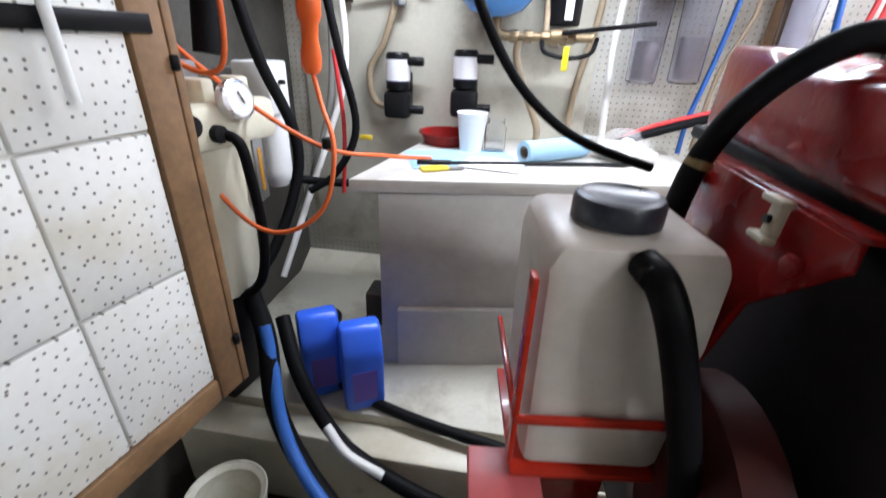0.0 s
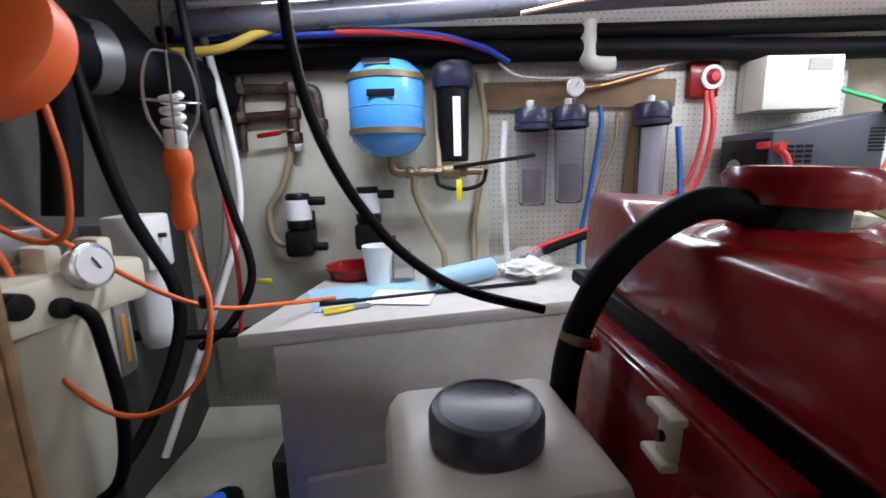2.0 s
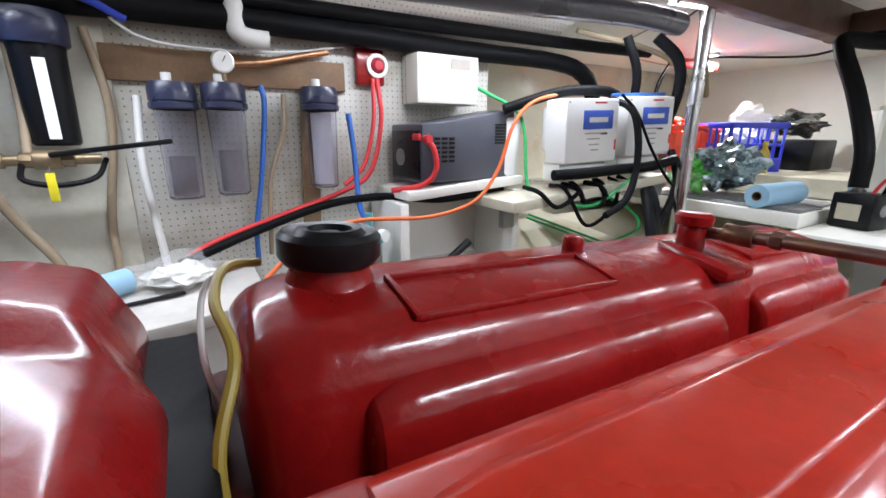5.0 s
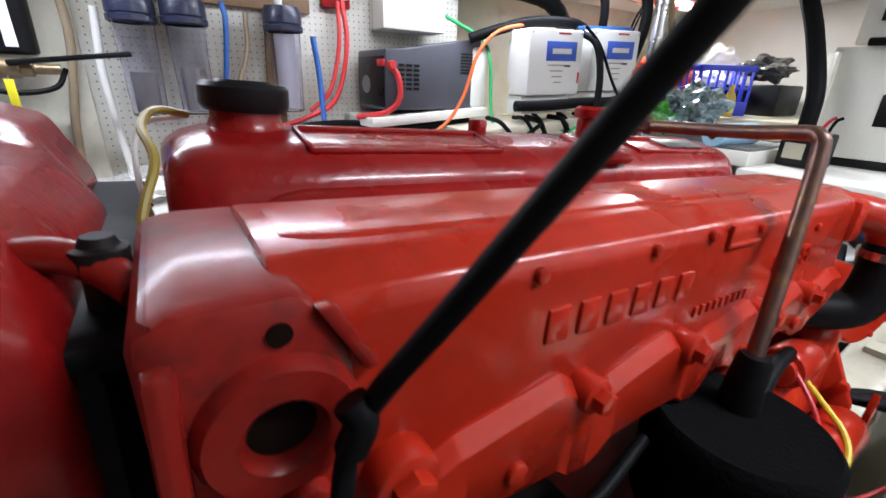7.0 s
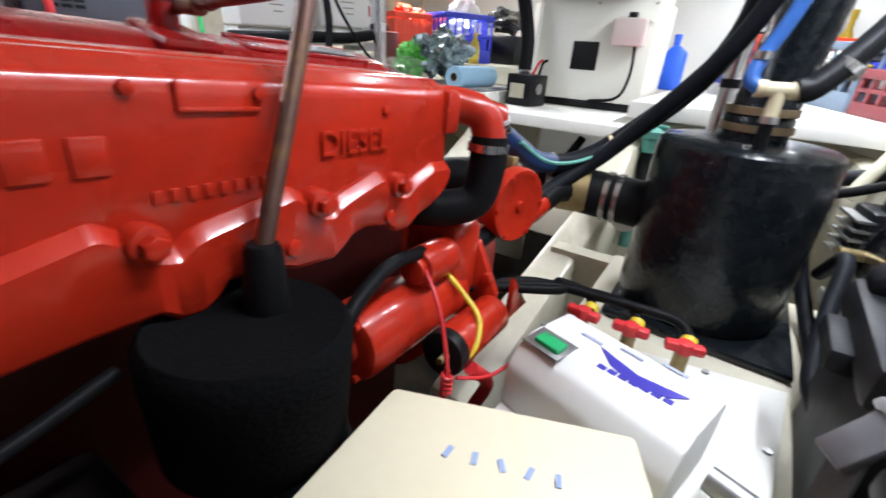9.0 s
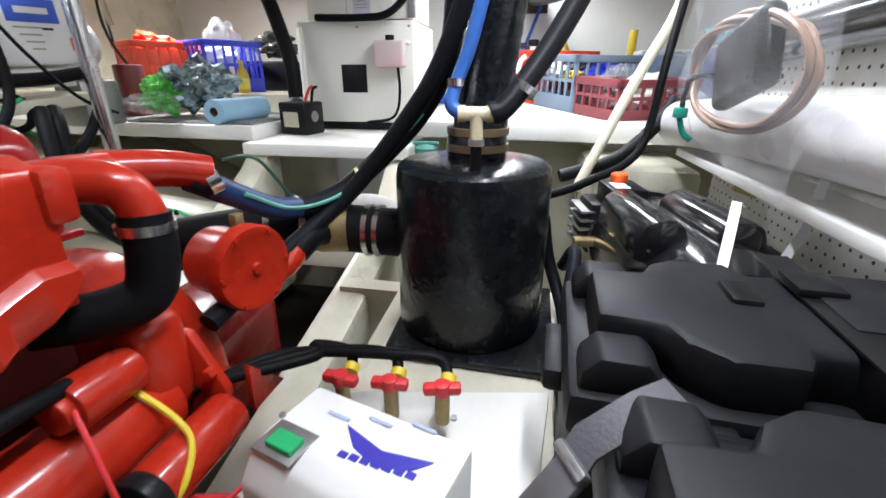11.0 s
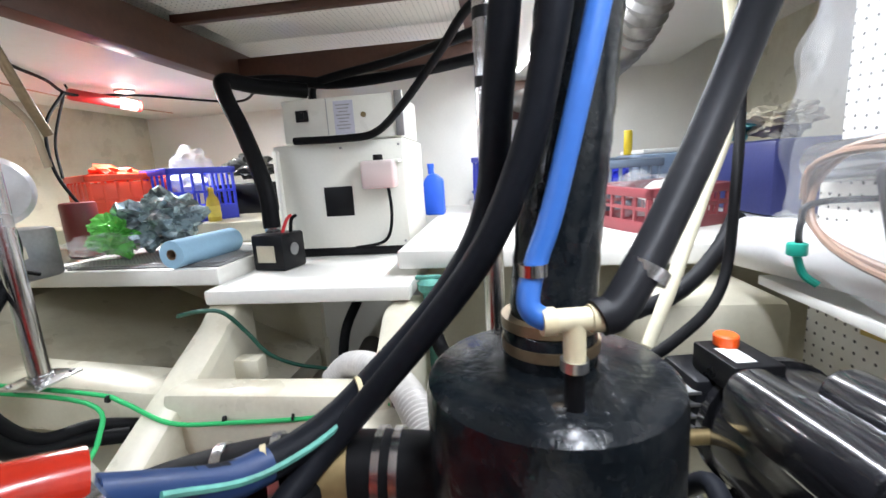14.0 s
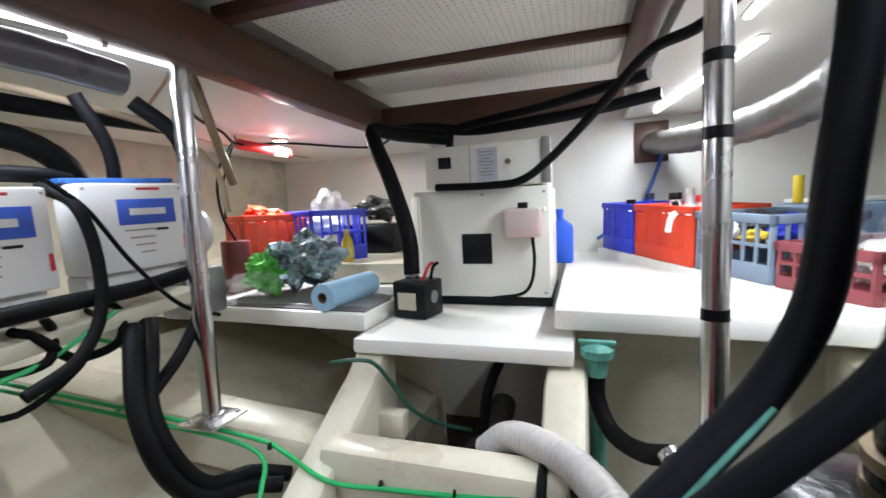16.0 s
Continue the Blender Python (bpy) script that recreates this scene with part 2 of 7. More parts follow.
# ---- structure ----
# hull, decks and bulkheads that close the engine room
setting("floor", box(6.4, 4.8, 0.05, (1.9, 0.3, -0.025), 0), DARKM, "dark oily bilge sole under the engine", "floor")
setting("ceiling", box(6.4, 4.8, 0.05, (1.9, 0.3, 1.985), 0), TILE_C, "white perforated ceiling boards", "ceiling")
setting("wall_forward", box(0.05, 4.8, 2.0, (-0.145, 0.3, 1.0), 0), DARKWALL, "dark forward bulkhead, its shadow put into the colour", "wall")
setting("wall_aft", box(0.06, 4.8, 2.0, (4.43, 0.3, 1.0), 0), WHITE, "white painted textured aft bulkhead", "wall")
setting("wall_port", prism([(2.25, 2.0), (2.25, 1.1), (1.75, 0.55), (1.2, 0.25), (1.2, 0.2), (2.32, 0.2), (2.32, 2.0)], 6.4, "x", (1.9, 0, 0)), CREAM, "cream gelcoat hull side curving inward", "wall")
setting("wall_starboard", prism([(-1.45, 2.0), (-1.45, 1.1), (-1.1, 0.6), (-0.5, 0.2), (-1.55, 0.2), (-1.55, 2.0)], 6.4, "x", (1.9, 0, 0)), CREAM, "cream gelcoat hull side curving inward", "wall")
setting("wall_panel_port", box(2.2, 0.02, 1.2, (0.98, 1.64, 1.06), 0.002), PEG_Y, "yellowed white pegboard lining with stains", "wall panel")
setting("wall_panel_forward_port", box(0.95, 0.012, 1.1, (0.42, 1.622, 1.1), 0.002), OLDWALL, "smooth cream painted panel with drips", "wall panel")
setting("wall_panel_starboard", box(2.75, 0.02, 0.75, (1.27, -0.69, 0.945), 0.002), PEG_S, "white perforated wall panel with tape marks", "wall panel")
setting("wall_panel_starboard_upper", box(2.75, 0.02, 0.66, (1.27, -0.72, 1.655), 0.002), PEG_S, "white perforated wall panel", "wall panel")
# sloping lining under the side deck, above the workbench
setting("deck_lining_port", prism([(1.68, 1.655), (1.66, 1.675), (1.32, 1.83), (1.32, 1.86), (1.72, 1.70)], 2.6, "x", (1.05, 0, 0)), TILE_C, "white perforated sloping lining", "lining")
setting("deck_beam_port", box(2.6, 0.09, 0.13, (1.05, 1.30, 1.89), 0.006), WHITE, "white painted deck beam", "beam")
# main ceiling: brown hatch frame
for nm, c, s in (("beam_hatch_aft", (3.52, 0.56, 1.80), (0.07, 1.06, 0.10)), ("beam_hatch_port", (2.55, 1.045, 1.815), (2.2, 0.07, 0.13)),
                 ("beam_hatch_starboard", (2.6, 0.02, 1.86), (1.9, 0.06, 0.07)), ("beam_cross_one", (2.62, 0.53, 1.8925), (0.042, 1.0, 0.035)),
                 ("beam_cross_two", (3.15, 0.53, 1.895), (0.03, 1.0, 0.03))):
    setting(nm, box(*s, c, 0.004), BROWN, "dark brown painted wooden beam", "beam")
for i, (x0, x1) in enumerate(((1.5, 2.59), (2.65, 3.135), (3.165, 3.485))):
    setting("ceiling_board", box(x1 - x0 - 0.008, 0.93, 0.02, ((x0 + x1) / 2, 0.53, 1.915), 0.003), TILE_C, "white perforated hatch board", "ceiling board")
setting("ceiling_board", box(2.2, 1.1, 0.03, (3.35, 1.65, 1.80), 0.003), WHITE, "white painted deck underside", "ceiling board")
setting("ceiling_board", box(2.4, 1.0, 0.03, (3.2, -0.55, 1.87), 0.003), WHITE, "white painted deck underside", "ceiling board")

# engine beds, stringers and shelves, cream gelcoat
setting("engine_bed_port", box(2.3, 0.13, 0.22, (1.05, 0.84, 0.29), 0.02), CREAM, "cream gelcoat engine bed", "engine bed")
setting("ledge_port", box(1.5, 0.78, 0.05, (0.62, 1.26, 0.405), 0.01), OLDWALL, "stained cream ledge below the workbench", "ledge")
setting("hull_stringer", box(0.16, 1.25, 0.14, (2.63, 1.42, 0.83), 0.025, rot=(9, 0, 8)), CREAM, "cream gelcoat cross stringer", "stringer")
setting("engine_bed_aft_port", prism([(-0.62, -0.30), (0.12, 0.10), (0.20, 0.16), (0.26, 0.16), (0.26, -0.4), (-0.62, -0.4)], 0.10, "y", (2.66, 0.79, 0.84), 0.02), CREAM, "cream gelcoat engine bed end", "engine bed")
setting("engine_bed_aft_starboard", prism([(-0.9, -0.17), (-0.1, -0.02), (0.10, 0.14), (0.26, 0.14), (0.26, -0.4), (-0.9, -0.4)], 0.10, "y", (2.66, 0.23, 0.84), 0.02), CREAM, "cream gelcoat engine bed end", "engine bed")
setting("cross_member", box(0.10, 0.58, 0.17, (2.60, 0.50, 0.77), 0.025), CREAM, "cream gelcoat cross member", "stringer")
setting("shelf_centre", box(0.62, 0.62, 0.045, (3.125, 0.52, 1.012), 0.008), WHITE, "white painted shelf under the cabinet", "shelf")
setting("shelf_starboard", prism([(2.915, 0.262), (4.4, 0.262), (4.4, -1.44), (2.80, -1.44)], 0.055, "z", (0, 0, 1.085), 0.006), WHITE, "white gelcoat shelf", "shelf")
setting("shelf_port", prism([(2.90, 0.835), (3.45, 0.835), (3.45, 2.2), (2.98, 2.2)], 0.055, "z", (0, 0, 1.055), 0.006), WHITE, "white gelcoat shelf", "shelf")
setting("shelf_port_back", box(1.0, 1.45, 0.09, (3.92, 1.55, 1.13), 0.008), CREAM, "cream raised shelf", "shelf")
setting("bulkhead_under_shelf", box(0.04, 1.35, 1.0, (3.6, 1.5, 0.55), 0), CREAM, "cream bulkhead below the shelf", "bulkhead")
setting("bulkhead_under_shelf_starboard", box(0.04, 1.7, 1.0, (3.2, -0.6, 0.56), 0), CREAM, "cream bulkhead below the shelf", "bulkhead")
setting("hull_bottom_port", prism([(0.85, 0.52), (1.8, 0.95), (1.8, 0.85), (0.85, 0.42)], 1.6, "x", (2.9, 0, 0)), CREAM, "cream hull bottom", "hull")
setting("platform_starboard", box(0.95, 0.46, 0.05, (1.85, -0.13, 0.765), 0.01), CREAM, "scuffed cream platform beside the engine", "platform")
setting("platform_front", box(0.05, 1.1, 0.5, (2.30, -0.3, 0.53), 0), CREAM, "cream bulkhead under the platform", "platform")
setting("sole_starboard", box(1.0, 0.36, 0.05, (1.85, -0.52, 0.70), 0.01), CREAM, "cream battery platform", "platform")

# ---- the red diesel engine, sloping aft ----
ENG = pose(1.02, 0.225, 1.232, 0, 3.3, 0)
engine = new("diesel_engine")
engine.matrix_world = ENG
tagged(engine, "red enamelled marine diesel engine with worn glossy paint", "engine")
GASKET = mat("dark_gap_metal", (0.010, 0.005, 0.004), 0.9, spec=0.05)
BROWNM = mat("brown_steel_pipe", (0.14, 0.075, 0.06), 0.35, metal=0.6, var=0.3, dirt=(0.3, 0.17, 0.05), dirt_amount=0.6, dirt_scale=30)
FOAM = mat("black_foam", (0.005, 0.005, 0.0055), 0.98, var=0.3, fine=260, bump=0.8, spec=0.03)
WHITEP = mat("white_plastic", (0.80, 0.80, 0.78), 0.4, var=0.04, bump=0.04)
OLDWP = mat("yellowed_white_plastic", (0.52, 0.47, 0.36), 0.4, var=0.08)
YELLOW = mat("yellow_wire", (0.65, 0.48, 0.03), 0.45, var=0.15)
REDW = mat("red_wire", (0.6, 0.03, 0.035), 0.4, var=0.15)
GREENW = mat("green_wire", (0.02, 0.42, 0.12), 0.4, var=0.15)
ORANGE = mat("orange_cord", (0.75, 0.14, 0.03), 0.45, var=0.12)
BLUEH = mat("blue_hose", (0.03, 0.13, 0.45), 0.4, var=0.12)
TEALD = mat("dark_corroded_bronze", (0.035, 0.07, 0.06), 0.5, var=0.5, scale=40, dirt=(0.12, 0.012, 0.01), dirt_amount=0.8, dirt_scale=20)
TEAL = mat("weathered_green_copper", (0.10, 0.33, 0.27), 0.6, var=0.35, scale=30)
BRASS = mat("dull_brass", (0.28, 0.21, 0.10), 0.45, metal=0.7, var=0.3)

# Block red taken far below its paint: the manifold's shade is in the colour.
BLOCKM = mat("shade_dark_red_block", (0.06, 0.006, 0.005), 0.5, spec=0.2, var=0.3, dirt=(0.015, 0.008, 0.006), dirt_amount=0.8, dirt_scale=9)
# Near-black front castings: black paint, with the shade below put into the colour.
SHADEBLK = mat("black_iron_with_shade", (0.012, 0.009, 0.009), 0.6, var=0.4, spec=0.15)
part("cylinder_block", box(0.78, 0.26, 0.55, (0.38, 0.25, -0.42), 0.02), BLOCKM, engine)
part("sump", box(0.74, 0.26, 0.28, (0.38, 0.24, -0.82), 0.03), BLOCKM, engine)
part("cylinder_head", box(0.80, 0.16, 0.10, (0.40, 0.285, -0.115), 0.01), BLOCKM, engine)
part("bell_housing", cyl(0.20, 0.12, (0.84, 0.24, -0.36), rot=(0, 90, 0), bev=0.02), RED, engine)
part("gearbox", box(0.34, 0.22, 0.26, (1.03, 0.24, -0.46), 0.05, 3), RED_D, engine)


def along_rail(section, u0, u1, ends=0.0, bev=0.004):
    """Run a (y, z) section along the engine; ends tapers it in towards its middle at both ends."""
    b = bmesh.new()
    my = sum(p[0] for p in section) / len(section)
    mz = sum(p[1] for p in section) / len(section)
    stations = ((u0, 0.72), (u0 + ends * 0.35, 0.90), (u0 + ends, 1.0), (u1 - ends, 1.0), (u1 - ends * 0.35, 0.90), (u1, 0.72)) if ends else ((u0, 1.0), (u1, 1.0))
    rings = [[b.verts.new((u, my + (y - my) * k, mz + (z - mz) * k)) for y, z in section] for u, k in stations]
    n = len(section)
    for p, q in zip(rings, rings[1:]):
        for k in range(n):
            b.faces.new((p[k], p[(k + 1) % n], q[(k + 1) % n], q[k]))
    b.faces.new(rings[0][::-1])
    b.faces.new(rings[-1])
    bmesh.ops.recalc_face_normals(b, faces=b.faces[:])
    if bev:
        bmesh.ops.bevel(b, geom=b.edges[:], offset=bev, segments=2, affect="EDGES", profile=0.5)
    return b


def cast_flange(top, bottom, proud=0.011, shoulder=0.009):
    """The swollen lower flange: a sloping shoulder, pockets beside the bolts and a scalloped lower edge."""
    def level(line, u):
        for (u0, w0), (u1, w1) in zip(line, line[1:]):
            if u <= u1:
                return w0 + (w1 - w0) * max(0.0, u - u0) / max(1e-6, u1 - u0)
        return line[-1][1]

    b = bmesh.new()
    u0, u1, n = top[0][0], top[-1][0], 190
    cols = []
    for i in range(n + 1):
        u = u0 + (u1 - u0) * i / n
        hi, lo = level(top, u), level(bottom, u)
        d = min(shoulder, (hi - lo) * 0.45)
        cols.append([b.verts.new(p) for p in ((u, 0.012, hi), (u, -0.002, hi), (u, -proud * 0.78, hi - d * 0.7), (u, -proud, hi - d), (u, -proud, lo + 0.004), (u, -proud + 0.003, lo), (u, 0.012, lo))])
    for p, q in zip(cols, cols[1:]):
        for k in range(6):
            b.faces.new((p[k], p[k + 1], q[k + 1], q[k]))
    b.faces.new(cols[0][::-1])
    b.faces.new(cols[-1])
    bmesh.ops.recalc_face_normals(b, faces=b.faces[:])
    return b


manifold = part("exhaust_manifold", along_rail([(0.0, -0.128), (0.0, -0.012), (0.004, -0.003), (0.020, 0.0035), (0.024, 0.0065), (0.070, 0.0085), (0.112, 0.0055), (0.128, -0.006), (0.136, -0.030), (0.136, -0.128)], 0.045, 0.672, bev=0.003), RED, engine)
part("top_rail", along_rail([(0.030, 0.004), (0.036, 0.0088), (0.092, 0.0102), (0.104, 0.004)], 0.055, 0.655, 0.03, 0.002), RED, manifold)
BOLTS = (0.093, 0.223, 0.338, 0.468, 0.572)
edge_top = [(0.100, -0.112), (0.108, -0.101), (0.125, -0.093)]
for u in BOLTS[1:]:
    edge_top += [(u - 0.024, -0.080), (u - 0.017, -0.083), (u - 0.010, -0.088), (u + 0.006, -0.103), (u + 0.018, -0.105), (u + 0.026, -0.098), (u + 0.036, -0.094)]
edge_top += [(0.640, -0.082), (0.670, -0.084)]
edge_low = [(0.098, -0.118), (0.104, -0.132), (0.116, -0.143), (0.135, -0.150), (0.175, -0.153), (0.205, -0.154), (0.216, -0.163), (0.232, -0.165), (0.245, -0.160), (0.258, -0.149), (0.30, -0.146), (0.340, -0.146), (0.352, -0.155), (0.366, -0.156),
            (0.376, -0.150), (0.386, -0.139), (0.405, -0.136), (0.425, -0.142), (0.445, -0.149), (0.485, -0.152), (0.495, -0.147), (0.508, -0.136), (0.530, -0.132), (0.558, -0.138), (0.575, -0.149), (0.596, -0.149), (0.610, -0.139), (0.640, -0.131), (0.660, -0.120), (0.670, -0.106)]
part("flange", cast_flange(edge_top, edge_low), RED, manifold)
for u in BOLTS:
    big = 1.35 if u == BOLTS[0] else 1.0
    boss = part("bolt_boss", cyl(0.0125 * big, 0.022, (u, -0.006, -0.096), seg=18, rot=(90, 0, 0), bev=0.003), RED, manifold)
    part("bolt", cyl(0.0080 * big, 0.010, (u, -0.020, -0.096), seg=6, rot=(90, 0, 0), bev=0.0015), RED, boss)
for u, w in ((0.166, -0.130), (0.440, -0.128), (0.560, -0.128)):
    part("core_plug", cyl(0.0075, 0.006, (u, -0.012, w), seg=16, rot=(90, 0, 0), bev=0.002), RED, manifold)
for u, w in ((0.172, -0.012), (0.275, -0.012), (0.345, -0.010), (0.425, -0.012), (0.560, -0.024)):
    part("cast_pip", cyl(0.0045, 0.005, (u, -0.001, w), seg=12, rot=(90, 0, 0), bev=0.0015), RED, manifold)
# raised name plate shapes on the side, and the word that can be read
for i in range(6):
    part("raised_letter_block", box(0.018, 0.0044, 0.022, (0.192 + 0.0262 * i, 0.0, -0.0455), 0.0018), RED, manifold)


def writing(body, size, material, parent, m, name="lettering", depth=0.0012, label=""):
    cu = bpy.data.curves.new(name, "FONT")
    cu.body, cu.size, cu.extrude, cu.align_x = body, size, depth, "LEFT"
    tmp = bpy.data.objects.new("tmp", cu)
    scene.collection.objects.link(tmp)
    me = bpy.data.meshes.new_from_object(tmp.evaluated_get(bpy.context.evaluated_depsgraph_get()))
    bpy.data.objects.remove(tmp)
    me.transform(m)
    me.materials.clear()
    me.materials.append(material)
    ob = new(name, me)
    ob.parent = parent
    if label:
        ob["label"] = label
    return ob


writing("DIESEL", 0.029, RED, manifold, pose(0.478, -0.0005, -0.060, 90, 0, 0), depth=0.003)
part("cast_frame", box(0.055, 0.004, 0.003, (0.398, -0.001, -0.022), 0.001), RED, manifold)
part("cast_frame", box(0.003, 0.004, 0.018, (0.371, -0.001, -0.0135), 0.001), RED, manifold)
for i in range(9):
    part("cast_number_bar", box(0.006, 0.003, 0.009, (0.352 + 0.0105 * i, -0.0005, -0.073), 0.001), RED, manifold)
# forward end of the manifold with its open bore
OILRED = mat("oily_worn_red", (0.24, 0.012, 0.008), 0.34, var=0.3, dirt=(0.02, 0.012, 0.01), dirt_amount=0.95, dirt_scale=16, coat=0.15, spec=0.2)
endb = part("end_housing", prism([(0.0, -0.004), (0.012, 0.002), (0.052, 0.003), (0.072, -0.020), (0.076, -0.060), (0.066, -0.088), (0.036, -0.098), (0.004, -0.112)], 0.128, "y", (0, 0.061, 0), 0.008), OILRED, engine)
rim = part("bore_rim", lathe([(0.013, -0.006), (0.013, 0.004), (0.016, 0.008), (0.027, 0.007), (0.030, 0.002), (0.031, -0.006)], (0.043, -0.003, -0.050), rot=(90, 0, 0)), OILRED, endb)
part("bore", cyl(0.0128, 0.006, (0.043, -0.001, -0.050), rot=(90, 0, 0)), GASKET, rim)
part("bolt_hole", cyl(0.0046, 0.006, (0.044, -0.0012, -0.012), seg=14, rot=(90, 0, 0)), GASKET, endb)
part("cast_web", prism([(0.056, -0.004), (0.064, -0.004), (0.082, -0.034), (0.076, -0.036)], 0.008, "y", (0, -0.002, 0), 0.002), OILRED, endb)
part("side_rib", box(0.010, 0.012, 0.085, (0.008, -0.004, -0.056), 0.004), OILRED, endb)
part("lower_lug", cyl(0.012, 0.020, (0.050, 0.0, -0.094), seg=16, rot=(90, 0, 0), bev=0.004), OILRED, endb)
el = part("pipe_union", lathe([(0.0, 0.011), (0.006, 0.011), (0.008, 0.007), (0.011, 0.006), (0.011, -0.004), (0.008, -0.007), (0.008, -0.022), (0.0, -0.022)], (-0.010, 0.082, -0.008), seg=14), SHADEBLK, engine, "dark oily pipe union")
part("union_pipe", tube([(-0.045, 0.095, -0.008), (-0.026, 0.088, -0.006), (-0.010, 0.078, -0.010), (0.002, 0.066, -0.018)], 0.008, seg=12), OILRED, el)
# Made-up dark drum and bracket darken the shaded gap below the manifold's forward end.
part("added_dark_drum", lathe([(0.0, -0.085), (0.045, -0.085), (0.062, -0.07), (0.066, -0.06), (0.066, 0.05), (0.055, 0.07), (0.0, 0.075)], (-0.09, -0.02, -0.24), rot=(0, 90, 0)), BLACKP, engine)
part("added_drum_bracket", box(0.05, 0.06, 0.12, (-0.06, 0.05, -0.17), 0.01), BLOCKM, engine)

# valve cover with oil filler cap
cov = [(0.180, -0.125), (0.180, -0.085), (0.186, -0.040), (0.194, -0.004), (0.206, 0.014), (0.222, 0.023), (0.262, 0.031), (0.305, 0.032), (0.335, 0.020), (0.356, -0.012), (0.366, -0.07), (0.368, -0.125)]
cover = part("valve_cover", along_rail(cov, 0.016, 0.832, 0.035, 0.006), RED_D, engine)
part("cover_lip", box(0.82, 0.20, 0.010, (0.425, 0.278, -0.118), 0.003), RED_D, cover)
for u0, u1 in ((0.075, 0.455), (0.530, 0.790)):
    part("cover_bulge", along_rail([(0.200, -0.100), (0.172, -0.080), (0.165, -0.052), (0.170, -0.026), (0.182, -0.010), (0.204, -0.004)], u0, u1, 0.030, 0.006), RED_D, cover)
    part("cover_bulge", along_rail([(0.190, -0.112), (0.162, -0.104), (0.158, -0.086), (0.166, -0.070), (0.190, -0.066)], u0 + 0.02, u1 - 0.015, 0.025, 0.004), RED_D, cover)
part("cover_saddle", box(0.060, 0.085, 0.016, (0.490, 0.228, 0.022), 0.007, rot=(12, 0, 0)), RED_D, cover)
for s, c in (((0.20, 0.005, 0.006), (0.219, 0.213, 0.020)), ((0.20, 0.005, 0.006), (0.219, 0.264, 0.0325)), ((0.005, 0.056, 0.006), (0.119, 0.2385, 0.0265)), ((0.005, 0.056, 0.006), (0.319, 0.2385, 0.0265)),
             ((0.20, 0.005, 0.006), (0.665, 0.213, 0.020)), ((0.20, 0.005, 0.006), (0.665, 0.264, 0.0325)), ((0.005, 0.056, 0.006), (0.565, 0.2385, 0.0265))):
    part("embossed_rib", box(*s, c, 0.002, rot=(13, 0, 0) if s[1] > 0.01 else None), RED_D, cover)
part("data_plate", box(0.10, 0.034, 0.002, (0.700, 0.240, 0.029), 0.0006, rot=(13, 0, 0)), GREYM, cover, "scratched metal data plate")
part("cover_nut", cyl(0.011, 0.018, (0.338, 0.284, 0.038), seg=12, bev=0.003), RED_D, cover)
part("filler_neck", lathe([(0.046, -0.016), (0.034, -0.006), (0.029, 0.006), (0.029, 0.016), (0.0, 0.016)], (0.083, 0.285, 0.032)), RED_D, cover)
cap = part("oil_filler_cap", lathe([(0.0, 0.012), (0.008, 0.012), (0.010, 0.008), (0.014, 0.008), (0.016, 0.015), (0.022, 0.016), (0.026, 0.012), (0.033, 0.014), (0.0365, 0.010), (0.0365, -0.004), (0.033, -0.009), (0.0, -0.009)], (0.083, 0.285, 0.053)), BLACKP, cover, "black ribbed oil filler cap")
part("breather_neck", cyl(0.015, 0.040, (0.490, 0.246, 0.038), bev=0.003), RED_D, cover)
part("breather_cap", lathe([(0, 0.012), (0.016, 0.012), (0.021, 0.008), (0.019, -0.002), (0.0, -0.006)], (0.490, 0.246, 0.060), seg=18), RED_D, cover)
part("breather_pipe", tube([(0.498, 0.236, 0.050), (0.494, 0.16, 0.056), (0.482, 0.06, 0.060), (0.472, 0.012, 0.064), (0.465, -0.004, 0.062), (0.460, -0.010, 0.045), (0.430, -0.022, -0.030), (0.400, -0.033, -0.105), (0.396, -0.034, -0.135)], 0.0066, step=8), BROWNM, engine, "brown steel breather pipe with rust")
part("pipe_collar", cyl(0.0105, 0.03, (0.496, 0.20, 0.054), seg=14, rot=(93, 0, 3), bev=0.002), BROWNM, engine)
part("pipe_collar", cyl(0.0090, 0.012, (0.494, 0.165, 0.056), seg=6, rot=(93, 0, 3), bev=0.002), BROWNM, engine)
af = part("breather_filter", lathe([(0, -0.004), (0.050, -0.004), (0.062, 0.0), (0.067, -0.006), (0.068, -0.02), (0.064, -0.090), (0.056, -0.104), (0.0, -0.104)], (0.376, -0.046, -0.150), seg=44), FOAM, engine, "black foam breather filter")
part("filter_neck", lathe([(0.0, 0.05), (0.0105, 0.05), (0.013, 0.045), (0.016, 0.0), (0.0, 0.0)], (0.397, -0.035, -0.155), seg=18), BLACK, af)

